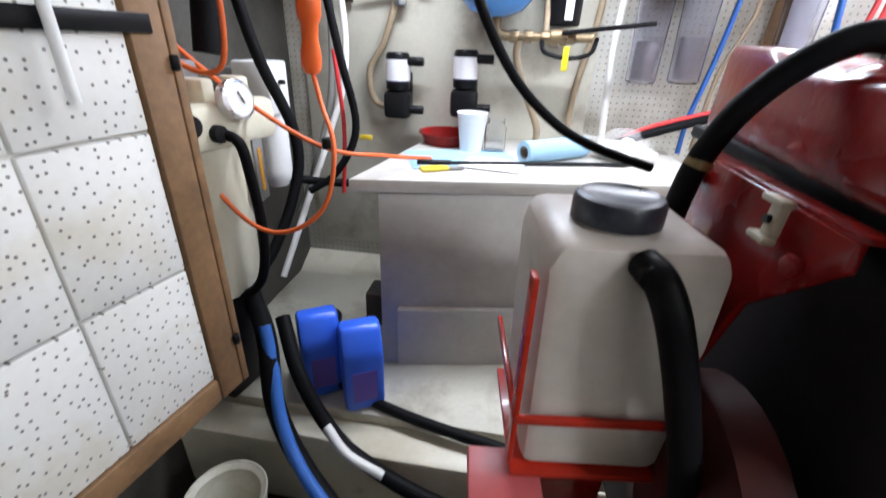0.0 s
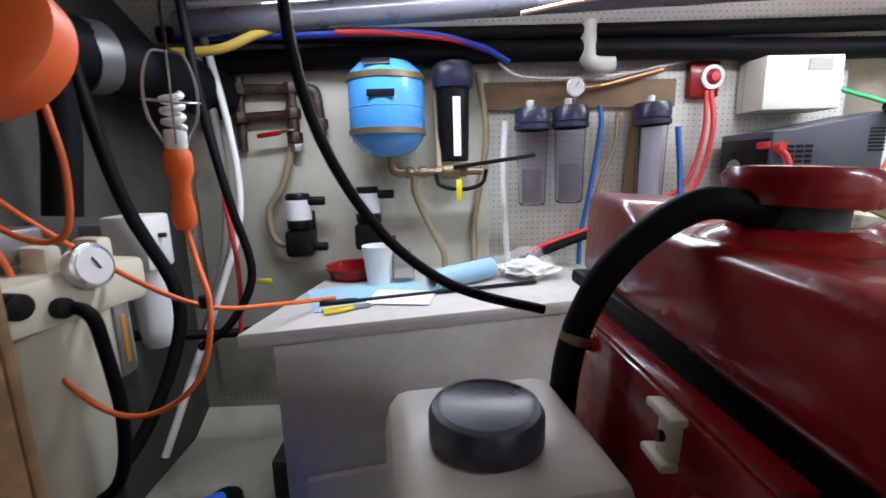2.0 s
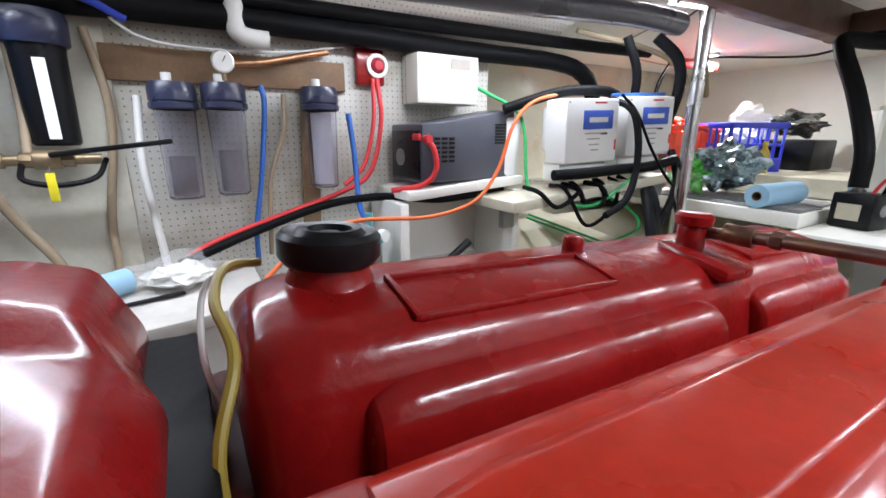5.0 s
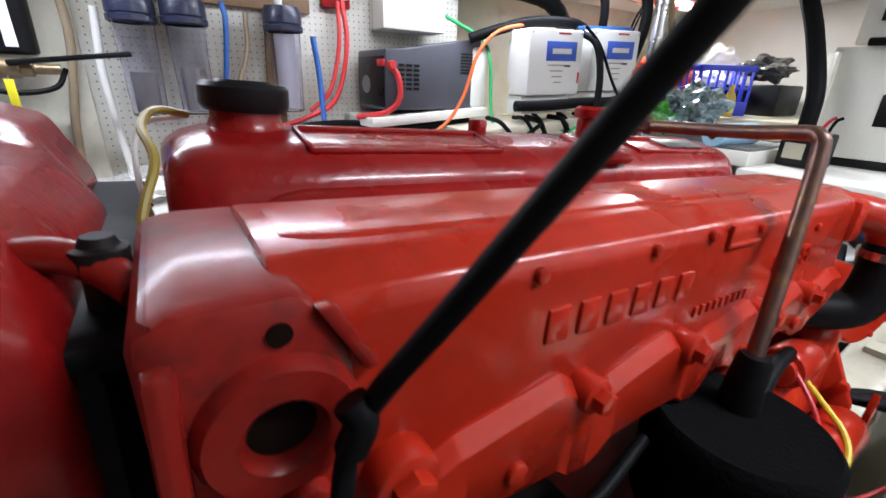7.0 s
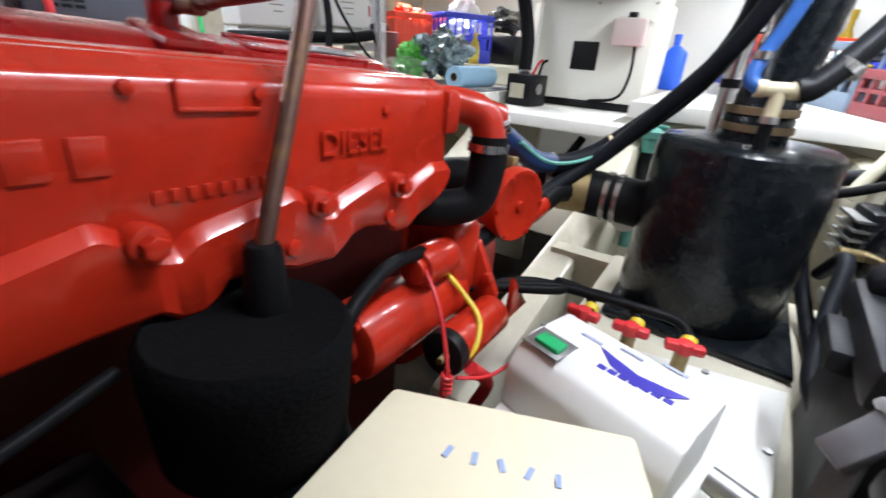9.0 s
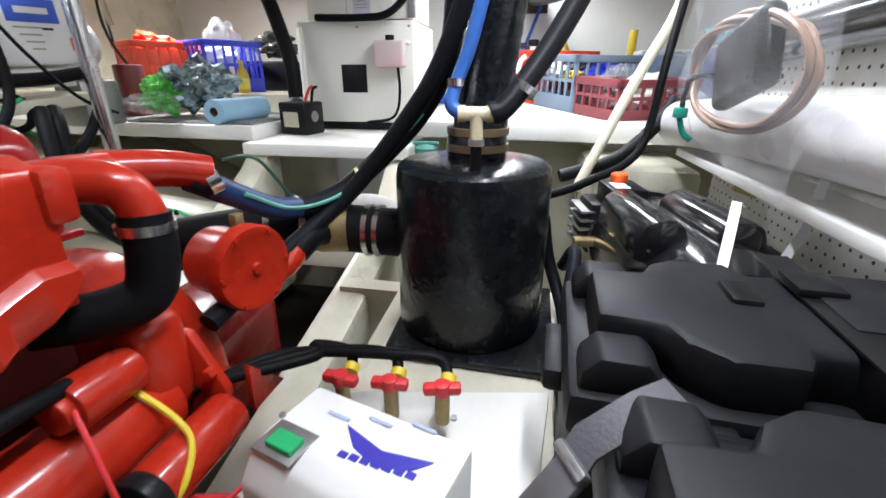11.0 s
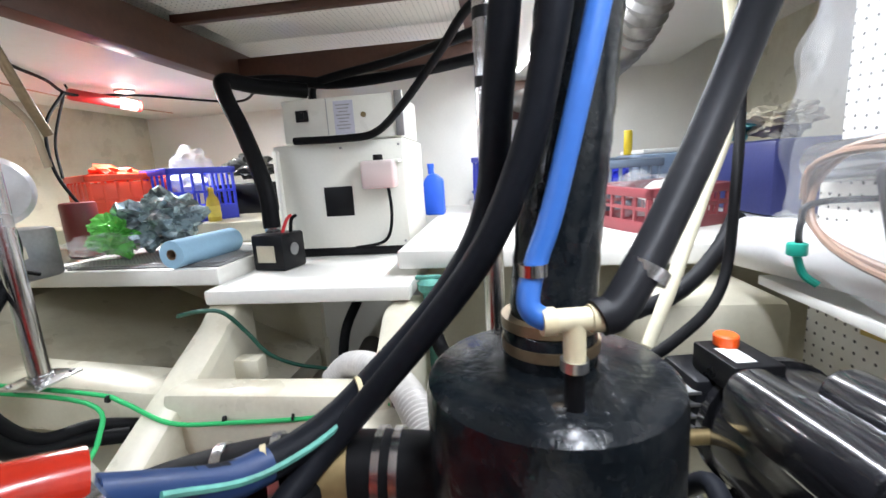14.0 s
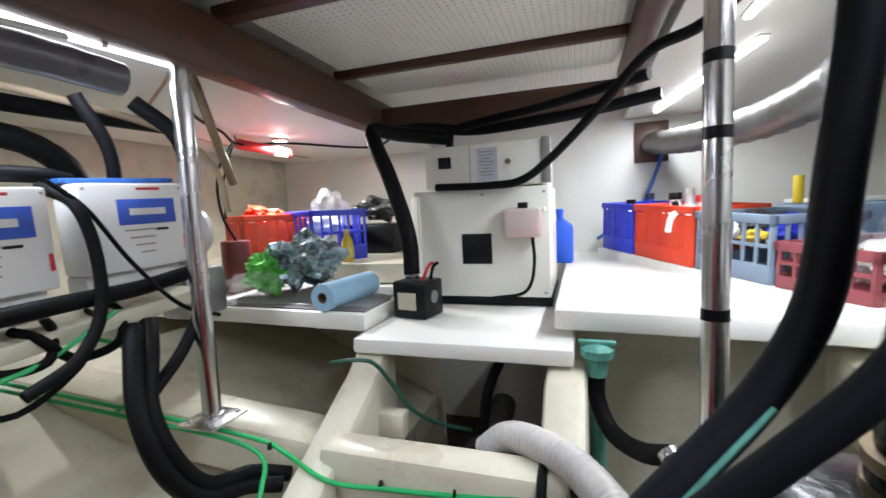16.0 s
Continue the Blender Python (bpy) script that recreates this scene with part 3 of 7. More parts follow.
# header tank with pressure cap, at the forward end
def header_shell():
    """Cast header tank: a sloping top, and a forward face that folds back toward port."""
    b = bmesh.new()
    rows = []
    for y, f, h in ((0.035, -0.200, 0.018), (0.110, -0.198, 0.027), (0.250, -0.190, 0.026), (0.285, -0.186, 0.040), (0.375, -0.177, 0.042)):
        aft = -0.030 if y < 0.26 else -0.045
        rows.append([b.verts.new((x, y, z)) for x, z in ((f, -0.030), (f, h), (aft - 0.055, h - 0.002), (aft - 0.018, h - 0.012), (aft + 0.008, -0.022), (aft + 0.010, -0.122))])
    n = len(rows[0])
    for p, q in zip(rows, rows[1:]):
        for k in range(n):
            b.faces.new((p[k], p[(k + 1) % n], q[(k + 1) % n], q[k]))
    b.faces.new(rows[0][::-1])
    b.faces.new(rows[-1])
    bmesh.ops.recalc_face_normals(b, faces=b.faces[:])
    bmesh.ops.bevel(b, geom=b.edges[:], offset=0.009, segments=3, affect="EDGES", profile=0.5)
    return b


hdr = part("header_tank", header_shell(), RED_D, engine)
part("gasket", box(0.19, 0.32, 0.012, (-0.095, 0.205, -0.036), 0.003), BLACK, hdr)
part("timing_case", box(0.16, 0.30, 0.46, (-0.09, 0.20, -0.272), 0.012), SHADEBLK, hdr)
part("filler_boss", lathe([(0.056, -0.03), (0.052, 0.004), (0.042, 0.018), (0.030, 0.024), (0.0, 0.024)], (-0.138, 0.195, 0.010)), RED_D, hdr)
part("filler_collar", cyl(0.023, 0.03, (-0.138, 0.195, 0.036), bev=0.003), TEALD, hdr, "green corroded filler neck")
for k in range(5):
    part("raised_cast_bar", box(0.010, 0.030 - 0.004 * (k % 2), 0.004, (-0.172 + 0.022 * k, 0.078, 0.0235), 0.0015, rot=(7, 0, -14)), RED_D, hdr)
pc = part("pressure_cap", lathe([(0.0, 0.013), (0.010, 0.013), (0.012, 0.008), (0.020, 0.008), (0.022, 0.013), (0.031, 0.012), (0.034, 0.007), (0.033, -0.006), (0.0, -0.008)], (-0.138, 0.195, 0.051)), RED_D, hdr)
part("cap_tab", box(0.024, 0.014, 0.004, (-0.109, 0.180, 0.056), 0.0015, rot=(0, 10, -30)), RED_D, pc)
plate = part("front_plate", prism([(0.262, -0.038), (0.090, -0.038), (0.088, -0.052), (0.142, -0.103), (0.160, -0.168), (0.262, -0.183)], 0.006, "x", (-0.217, 0, 0), 0.0015), RED_D, hdr)
part("plate_lip", box(0.014, 0.170, 0.004, (-0.211, 0.176, -0.0375), 0.0012), RED_D, plate)
for y, z in ((0.113, -0.062), (0.240, -0.05), (0.22, -0.155)):
    part("bolt", cyl(0.006, 0.008, (-0.222, y, z), seg=6, rot=(0, 90, 0), bev=0.001), RED_D, plate)
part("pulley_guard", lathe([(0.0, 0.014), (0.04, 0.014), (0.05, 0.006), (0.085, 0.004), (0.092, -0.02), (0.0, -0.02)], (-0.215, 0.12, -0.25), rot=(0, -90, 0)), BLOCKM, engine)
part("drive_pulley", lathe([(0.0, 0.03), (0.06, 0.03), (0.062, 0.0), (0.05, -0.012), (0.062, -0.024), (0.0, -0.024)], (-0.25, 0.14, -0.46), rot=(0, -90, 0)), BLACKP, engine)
part("mount_arm", box(0.06, 0.05, 0.28, (-0.215, 0.06, -0.36), 0.012, rot=(0, 0, 14)), SHADEBLK, engine)
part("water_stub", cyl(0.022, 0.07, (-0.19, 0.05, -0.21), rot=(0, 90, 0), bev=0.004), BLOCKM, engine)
cb = part("cable_bracket", box(0.006, 0.010, 0.020, (-0.226, 0.134, -0.046), 0.002), OLDWP, engine, "yellowed white plastic cable bracket")
part("bracket_lug", box(0.008, 0.019, 0.004, (-0.228, 0.135, -0.036), 0.0015), OLDWP, cb)
part("bracket_lug", box(0.008, 0.017, 0.004, (-0.228, 0.136, -0.057), 0.0015), OLDWP, cb)
part("bracket_screw", cyl(0.0025, 0.003, (-0.230, 0.134, -0.046), seg=10, rot=(0, 90, 0)), BLACKP, cb)
# aft end: water elbow and hose, heat exchanger, starter
part("water_elbow", tube([(0.660, 0.035, -0.024), (0.700, 0.015, -0.020), (0.722, -0.015, -0.028), (0.730, -0.026, -0.052), (0.730, -0.028, -0.07)], 0.021, seg=18), RED, engine)
part("elbow_flange", box(0.03, 0.055, 0.05, (0.676, 0.02, -0.028), 0.008), RED, engine)
part("elbow_neck", tube([(0.70, 0.03, -0.012), (0.77, 0.05, -0.015)], 0.013), RED, engine)
eh = part("elbow_hose", tube([(0.730, -0.028, -0.055), (0.728, -0.030, -0.10), (0.718, -0.022, -0.138), (0.69, 0.01, -0.150), (0.66, 0.05, -0.150)], 0.024, seg=18), BLACK, engine, "black rubber coolant hose")
part("hose_clamp", cyl(0.0265, 0.010, (0.730, -0.028, -0.068), seg=24), STEEL, eh)
pcv = part("pump_cover", lathe([(0.0, 0.012), (0.008, 0.012), (0.010, 0.007), (0.052, 0.006), (0.056, 0.008), (0.064, 0.008), (0.067, 0.003), (0.067, -0.016), (0.056, -0.022), (0.054, -0.085), (0.0, -0.085)], (0.925, 0.0, -0.190), rot=(90, 0, -15), seg=40), RED, engine)
for k in range(6):
    c, d = 0.060 * math.cos(1.05 * k), 0.060 * math.sin(1.05 * k)
    part("cover_screw", cyl(0.004, 0.004, (0.925 + 0.966 * c - 0.0025, -0.259 * c - 0.009, -0.190 + d), seg=8, rot=(90, 0, -15)), RED, pcv)
part("drain_plug", cyl(0.011, 0.022, (0.935, 0.024, -0.120), seg=6, bev=0.002), BRASS, pcv)
part("pump_outlet", tube([(0.96, 0.03, -0.24), (1.01, 0.0, -0.22), (1.06, -0.01, -0.195)], 0.022), RED, engine)
part("outlet_hose", tube([(1.04, -0.006, -0.205), (1.09, -0.02, -0.185), (1.14, -0.03, -0.20)], 0.024), BLACK, engine)
st = part("starter_motor", cyl(0.048, 0.20, (0.635, 0.02, -0.285), seg=30, rot=(0, 90, 0), bev=0.006), RED, engine)
part("end_cap", lathe([(0.0, 0.014), (0.020, 0.014), (0.021, 0.009), (0.038, 0.009), (0.045, 0.006), (0.0475, 0.0), (0.0, 0.0)], (0.536, 0.02, -0.285), rot=(0, -90, 0)), RED, st)
for k in range(3):
    part("end_bolt", cyl(0.005, 0.008, (0.526, 0.02 + 0.04 * math.cos(2.1 * k), -0.285 + 0.04 * math.sin(2.1 * k)), seg=6, rot=(0, 90, 0)), RED, st)
sol = part("solenoid", cyl(0.030, 0.12, (0.70, -0.055, -0.315), seg=24, rot=(0, 90, 0), bev=0.004), RED, engine)
part("solenoid_end", cyl(0.031, 0.02, (0.632, -0.055, -0.315), seg=24, rot=(0, 90, 0), bev=0.003), BLACKP, sol)
part("terminal", cyl(0.005, 0.02, (0.615, -0.062, -0.312), seg=8, rot=(0, 90, 0)), BRASS, sol)
rl = part("relay_cylinder", cyl(0.026, 0.07, (0.665, 0.0, -0.215), seg=22, rot=(0, 90, 0), bev=0.004), RED, engine)
part("relay_end", cyl(0.019, 0.012, (0.625, 0.0, -0.215), seg=20, rot=(0, 90, 0), bev=0.003), RED, rl)
part("starter_flange", prism([(-0.055, -0.07), (0.05, -0.07), (0.06, 0.02), (0.03, 0.075), (-0.02, 0.075), (-0.06, 0.0)], 0.014, "x", (0.770, 0.005, -0.285), 0.004), RED, engine)
for k, (y, z) in enumerate(((-0.045, -0.33), (0.045, -0.33), (0.01, -0.225), (-0.04, -0.26))):
    part("flange_nut", cyl(0.008, 0.012, (0.758, y, z), seg=6, rot=(0, 90, 0), bev=0.001), RED, engine)
part("nose_casting", box(0.07, 0.10, 0.13, (0.735, 0.03, -0.235), 0.022, 3), RED, engine)
for k in (0, 1):
    part("gusset", prism([(0, 0), (0.07, 0), (0, 0.07)], 0.008, "y", (0.785, -0.07 + 0.05 * k, -0.33), 0.001), RED, engine)
part("injection_pump", box(0.22, 0.09, 0.10, (0.20, 0.03, -0.33), 0.015), SHADEBLK, engine)
part("fuel_fitting", tube([(0.200, -0.035, -0.188), (0.214, -0.045, -0.192), (0.226, -0.050, -0.205), (0.234, -0.052, -0.245)], 0.0068), TEALD, engine, "green corroded fuel fitting")
part("fitting_nut", cyl(0.009, 0.014, (0.231, -0.0515, -0.228), seg=6), TEALD, engine)
part("sensor", cyl(0.006, 0.035, (0.335, -0.02, -0.265), seg=14, rot=(40, 0, 0), bev=0.002), GREYM, engine)

# black loom and hoses along the block
for nm, pts, r in (("wiring_loom", [(-0.03, -0.020, -0.088), (0.033, -0.028, -0.110), (0.078, -0.030, -0.140), (0.154, -0.030, -0.172), (0.237, -0.022, -0.184), (0.31, -0.01, -0.172)], 0.0048),
                   ("wiring_loom", [(-0.03, -0.012, -0.092), (0.033, -0.024, -0.112), (0.09, -0.030, -0.145), (0.122, -0.036, -0.168), (0.122, -0.036, -0.22), (0.118, -0.02, -0.40)], 0.0052),
                   ("wiring_loom", [(0.10, -0.030, -0.150), (0.136, -0.034, -0.172), (0.138, -0.034, -0.215), (0.130, -0.02, -0.40)], 0.0048),
                   ("fuel_hose", [(0.236, -0.052, -0.245), (0.238, -0.05, -0.30), (0.235, -0.04, -0.40), (0.225, -0.03, -0.55)], 0.0065),
                   ("starter_cable", [(0.64, 0.0, -0.195), (0.56, -0.01, -0.188), (0.485, -0.025, -0.215), (0.452, -0.045, -0.27), (0.455, -0.075, -0.335), (0.51, -0.105, -0.39), (0.66, -0.13, -0.405), (0.74, -0.12, -0.44)], 0.0085),
                   ("starter_cable", [(0.452, -0.05, -0.285), (0.42, -0.04, -0.34), (0.37, -0.03, -0.38)], 0.0085)):
    part(nm, tube(pts, r), BLACK, engine)
for nm, pts, r, m in (("red_wire", [(0.635, 0.0, -0.198), (0.61, -0.05, -0.24), (0.60, -0.075, -0.30), (0.597, -0.08, -0.335), (0.602, -0.075, -0.35), (0.63, -0.07, -0.35)], 0.0028, REDW),
                      ("yellow_wire", [(0.69, -0.005, -0.235), (0.695, -0.04, -0.265), (0.685, -0.07, -0.285), (0.655, -0.085, -0.305), (0.635, -0.075, -0.33)], 0.0038, YELLOW),
                      ("red_wire", [(0.63, -0.075, -0.345), (0.68, -0.10, -0.36), (0.74, -0.12, -0.35)], 0.0028, REDW),
                      ("green_wire", [(0.40, -0.06, -0.36), (0.50, -0.10, -0.392), (0.60, -0.125, -0.40), (0.64, -0.14, -0.42)], 0.0042, GREENW),
                      ("red_wire", [(0.34, -0.05, -0.31), (0.42, -0.08, -0.355), (0.47, -0.085, -0.36)], 0.0026, REDW)):
    part(nm, tube(pts, r, seg=8), m, engine)
part("red_coil", tube([(0.597 + 0.006 * math.cos(k), -0.080 + 0.006 * math.sin(k), -0.315 - 0.0011 * k) for k in range(0, 30)], 0.0022, seg=6, step=2), REDW, engine)
part("battery_lead", tube([(0.66, -0.08, -0.345), (0.70, -0.09, -0.39), (0.71, -0.07, -0.45)], 0.010), REDW, engine)
part("yellow_wire", tube([(0.040, 0.325, 0.036), (0.016, 0.305, 0.040), (0.006, 0.265, 0.030), (0.012, 0.225, 0.010), (0.000, 0.195, -0.030), (0.006, 0.175, -0.09)], 0.0034, seg=8), mat("old_yellow_cable", (0.30, 0.22, 0.03), 0.45), engine)
part("bare_wire", tube([(0.036, 0.335, 0.034), (0.004, 0.315, 0.026), (-0.002, 0.285, -0.01), (0.006, 0.265, -0.05)], 0.0022, seg=8), WHITEP, engine)

# thick black hoses
oh = thing("overflow_hose", "black rubber overflow hose from the filler neck", "hose")
part("tube", tube([(0.866, 0.411, 1.281), (0.838, 0.417, 1.287), (0.814, 0.426, 1.272), (0.797, 0.435, 1.249), (0.786, 0.441, 1.223), (0.780, 0.446, 1.196), (0.777, 0.449, 1.16), (0.777, 0.46, 1.08)], 0.0086, seg=14), BLACK, oh)
part("hose_clip", cyl(0.0094, 0.006, (0.7825, 0.4440, 1.207), seg=18, rot=(0, 16, 0)), BRASS, oh, "dull metal hose clip")
solo("cable", tube([(1.070, 0.202, 1.10), (1.074, 0.202, 1.15), (1.084, 0.2035, 1.185), (1.108, 0.178, 1.24), (1.1345, 0.1487, 1.30), (1.2228, 0.0519, 1.50), (1.31, -0.045, 1.7), (1.42, -0.165, 1.95)], 0.0046, seg=12), BLACK, "black control cable rising past the engine", "cable")
solo("cable_tie", tube([(1.080, 0.203, 1.196), (1.083, 0.200, 1.188), (1.079, 0.201, 1.176)], 0.0066, seg=10), BLACK, "black tape wrapped round the control cable", "tape")
solo("cable", tube([(1.070, 0.202, 1.10), (1.075, 0.20, 1.06), (1.11, 0.19, 1.03), (1.2, 0.18, 1.02)], 0.006, seg=12), BLACK, "black control cable below the manifold", "cable")
solo("cable", tube([(0.60, 0.60, 1.96), (0.585, 0.605, 1.65), (0.577, 0.609, 1.48), (0.585, 0.611, 1.39), (0.608, 0.615, 1.317), (0.65, 0.622, 1.247), (0.70, 0.631, 1.20), (0.75, 0.64, 1.174), (0.82, 0.652, 1.152)], 0.0055, seg=12), BLACK, "black push pull cable looping down", "cable")

# ---- translucent coolant overflow bottle on its red bracket ----
MILK = mat("milky_plastic", (0.60, 0.55, 0.49), 0.35, var=0.1, dirt=(0.35, 0.28, 0.22), dirt_amount=0.5, dirt_scale=12)
bt = thing("coolant_bottle", "milky plastic coolant overflow bottle with black cap", "bottle", (0.725, 0.402, 1.0), 7)
part("body", prism([(-0.050, 0.0), (0.050, 0.0), (0.054, 0.07), (0.049, 0.088), (0.055, 0.105), (0.055, 0.162), (0.049, 0.178), (-0.047, 0.178), (-0.053, 0.162)], 0.102, "y", (0, 0, 0), 0.009), MILK, bt)
part("neck", cyl(0.026, 0.010, (-0.004, -0.008, 0.181)), MILK, bt)
ccap = part("screw_cap", lathe([(0.0, 0.006), (0.021, 0.006), (0.023, 0.0075), (0.026, 0.0065), (0.028, 0.003), (0.028, -0.009), (0.0, -0.009)], (-0.004, -0.008, 0.189), seg=40), mat("dusty_black_cap", (0.018, 0.020, 0.028), 0.3, var=0.3, scale=30, dirt=(0.09, 0.10, 0.12), dirt_amount=0.5, dirt_scale=30), bt, "black ribbed screw cap")
part("hose_port", cyl(0.008, 0.02, (0.0, -0.056, 0.168), seg=16, rot=(90, 0, 0)), BLACK, bt)
part("drain_hose", tube([(0.0, -0.050, 0.170), (0.004, -0.066, 0.166), (0.012, -0.076, 0.145), (0.028, -0.080, 0.095), (0.048, -0.082, 0.02), (0.065, -0.08, -0.10)], 0.0095, seg=14), BLACK, bt)
for s, c in (((0.004, 0.012, 0.15), (-0.059, -0.05, 0.085)), ((0.12, 0.004, 0.007), (0.0, -0.0555, 0.052)), ((0.004, 0.11, 0.008), (-0.060, 0.0, 0.055)), ((0.115, 0.11, 0.005), (0, 0, -0.004))):
    part("bracket_strip", box(*s, c, 0.0012), RED, bt)
part("level_mark", box(0.003, 0.0012, 0.012, (0.028, -0.053, 0.105), 0), WHITEP, bt)
solo("bracket_plate", box(0.055, 0.05, 0.014, (0.672, 0.35, 0.975), 0.002, rot=(0, 0, 6)), mat("pink_red_plate", (0.5, 0.10, 0.10), 0.4), "pale red painted mounting plate under the bottle", "bracket")
solo("bottle_post", box(0.05, 0.05, 0.98, (0.73, 0.40, 0.492), 0.005), RED_D, "dark red painted support post", "post")

# ---- port side: workbench and what stands on it ----
PALEBLUE = mat("pale_blue_paper", (0.30, 0.50, 0.66), 0.8, var=0.08)
CARD = mat("grey_card", (0.35, 0.32, 0.28), 0.8)
CLEARP = clear("clear_plastic", (0.93, 0.95, 0.97), 0.12, 1.0, 1.3)
FILM = clear("thin_plastic_film", (0.95, 0.96, 0.97), 0.16, 0.35, 1.12, 0.17)
bench = thing("workbench", "whitewashed plywood workbench with overhanging worn top", "workbench")
part("top", prism([(0.295, 1.035), (1.16, 1.21), (1.16, 1.615), (0.40, 1.615)], 0.032, "z", (0, 0, 0.970), 0.005), BAREWD, bench)
part("front_panel", prism([(0.355, 1.068), (1.10, 1.220), (1.10, 1.242), (0.355, 1.092)], 0.53, "z", (0, 0, 0.694), 0.003), BAREWD, bench)
part("side_panel", prism([(0.355, 1.094), (0.377, 1.094), (0.43, 1.60), (0.41, 1.60)], 0.53, "z", (0, 0, 0.694), 0.003), BAREWD, bench)
part("end_panel", box(0.02, 0.36, 0.53, (1.11, 1.42, 0.694), 0.003), BAREWD, bench)
part("plinth", prism([(0.40, 1.060), (1.08, 1.19), (1.08, 1.21), (0.40, 1.080)], 0.19, "z", (0, 0, 0.526), 0.003), BAREWD, bench)
TOP = 0.987
solo("paper_sheet", box(0.30, 0.20, 0.0015, (0.53, 1.30, TOP + 0.001), 0, rot=(0, 0, 20)), PALEBLUE, "pale blue paper sheet spread on the workbench", "paper")
solo("paper_sheet", box(0.16, 0.12, 0.0015, (0.62, 1.25, TOP + 0.003), 0, rot=(0, 0, -10)), WHITE, "white printed sheet lying on the workbench", "paper")
tr = thing("towel_roll", "blue paper towel roll with grey card core", "paper roll", (0.785, 1.36, TOP + 0.03), 38)
part("roll", lathe([(0.018, -0.11), (0.030, -0.11), (0.030, 0.11), (0.018, 0.11)], rot=(0, 90, 0)), PALEBLUE, tr)
part("core", lathe([(0.017, -0.108), (0.018, -0.108), (0.018, 0.108), (0.017, 0.108), (0.017, -0.108)], rot=(0, 90, 0)), CARD, tr)
cupo = thing("paper_cup", "white paper cup standing on the workbench", "cup", (0.545, 1.40, TOP))
part("body", lathe([(0.0, 0.0), (0.032, 0.0), (0.044, 0.11), (0.0455, 0.112), (0.043, 0.112), (0.030, 0.004), (0.0, 0.004)]), WHITEP, cupo)
gj = thing("glass_jar", "clear glass jar standing on the workbench", "jar", (0.615, 1.42, TOP))
part("body", lathe([(0.0, 0.0), (0.030, 0.0), (0.032, 0.01), (0.032, 0.07), (0.025, 0.085), (0.025, 0.095), (0.023, 0.095), (0.029, 0.07), (0.029, 0.006), (0.0, 0.006)]), CLEARP, gj)
pan = thing("drip_pan", "red plastic drip pan on the workbench", "pan", (0.46, 1.50, TOP), 12)
part("rim", lathe([(0.0, 0.0), (0.075, 0.0), (0.085, 0.03), (0.092, 0.032), (0.092, 0.036), (0.083, 0.034), (0.073, 0.004), (0.0, 0.004)], seg=36), RED_D, pan)
rod = thing("pry_bar", "black steel bar lying across the workbench", "bar", (0.70, 1.27, TOP + 0.006), 14)
part("shaft", cyl(0.005, 0.52, rot=(0, 90, 0), seg=10), BLACKP, rod)
part("grip", cyl(0.008, 0.09, (-0.24, 0, 0), rot=(0, 90, 0), seg=12, bev=0.003), BLACKP, rod)
part("tip", box(0.05, 0.018, 0.006, (0.27, 0, 0), 0.002), BLACKP, rod)
pl = thing("pliers", "pliers with yellow handles on the workbench", "pliers", (0.50, 1.17, TOP + 0.005), 22)
part("handle", tube([(-0.06, 0.01, 0), (-0.02, 0.012, 0), (0.01, 0.004, 0)], 0.005, seg=8), YELLOW, pl)
part("handle", tube([(-0.06, -0.014, 0), (-0.02, -0.012, 0), (0.01, -0.004, 0)], 0.005, seg=8), YELLOW, pl)
part("jaws", box(0.045, 0.016, 0.008, (0.03, 0, 0), 0.003), GREYM, pl)


def crumple(sx, sy, sz, seed, material, name, label, category, at, rz=0, sub=3):
    """A soft crumpled bag."""
    b = bmesh.new()
    bmesh.ops.create_icosphere(b, subdivisions=sub, radius=1)
    for v in b.verts:
        d = 0.72 + 0.5 * noise.noise(v.co * 1.7 + Vector((seed, 0, 0))) + 0.3 * noise.noise(v.co * 4.5 + Vector((0, seed, 0)))
        v.co = Vector((v.co.x * sx * d, v.co.y * sy * d, max(-0.9, v.co.z) * sz * d))
    low = min(v.co.z for v in b.verts)
    b.transform(pose(at[0], at[1], at[2] - low + 0.001, 0, 0, rz))
    me = bpy.data.meshes.new(name)
    b.to_mesh(me)
    b.free()
    me.materials.append(material)
    return tagged(new(name, me), label, category)


crumple(0.13, 0.10, 0.05, 3, FILM, "plastic_bag", "clear crumpled plastic bag on the workbench", "bag", (0.97, 1.42, TOP), 20)
crumple(0.10, 0.09, 0.03, 8, WHITE, "rag", "white folded rag lying on the workbench", "rag", (0.98, 1.42, TOP), 0)

# ---- port wall: water system ----
BLUET = mat("blue_tank_enamel", (0.06, 0.27, 0.66), 0.25, var=0.08, coat=0.4)
NAVY = mat("navy_plastic", (0.028, 0.032, 0.065), 0.3, var=0.1)
SMOKE = clear("smoky_clear_plastic", (0.86, 0.86, 0.93), 0.06, 1.0, 1.2)
BRAID = mat("tan_braided_hose", (0.30, 0.23, 0.15), 0.55, var=0.25, fine=300)
BRONZE = mat("bronze_fitting", (0.23, 0.17, 0.10), 0.4, metal=0.7, var=0.3)
LABELW = mat("white_label", (0.78, 0.78, 0.80), 0.5, var=0.05)

pt = thing("pressure_tank", "blue enamelled pressure tank strapped to the wall", "tank", (0.583, 1.49, 1.345))
part("shell", lathe([(0.0, 0.0), (0.03, 0.002), (0.075, 0.018), (0.100, 0.045), (0.108, 0.07), (0.108, 0.205), (0.100, 0.235), (0.075, 0.258), (0.03, 0.27), (0.0, 0.27)], seg=40), BLUET, pt)
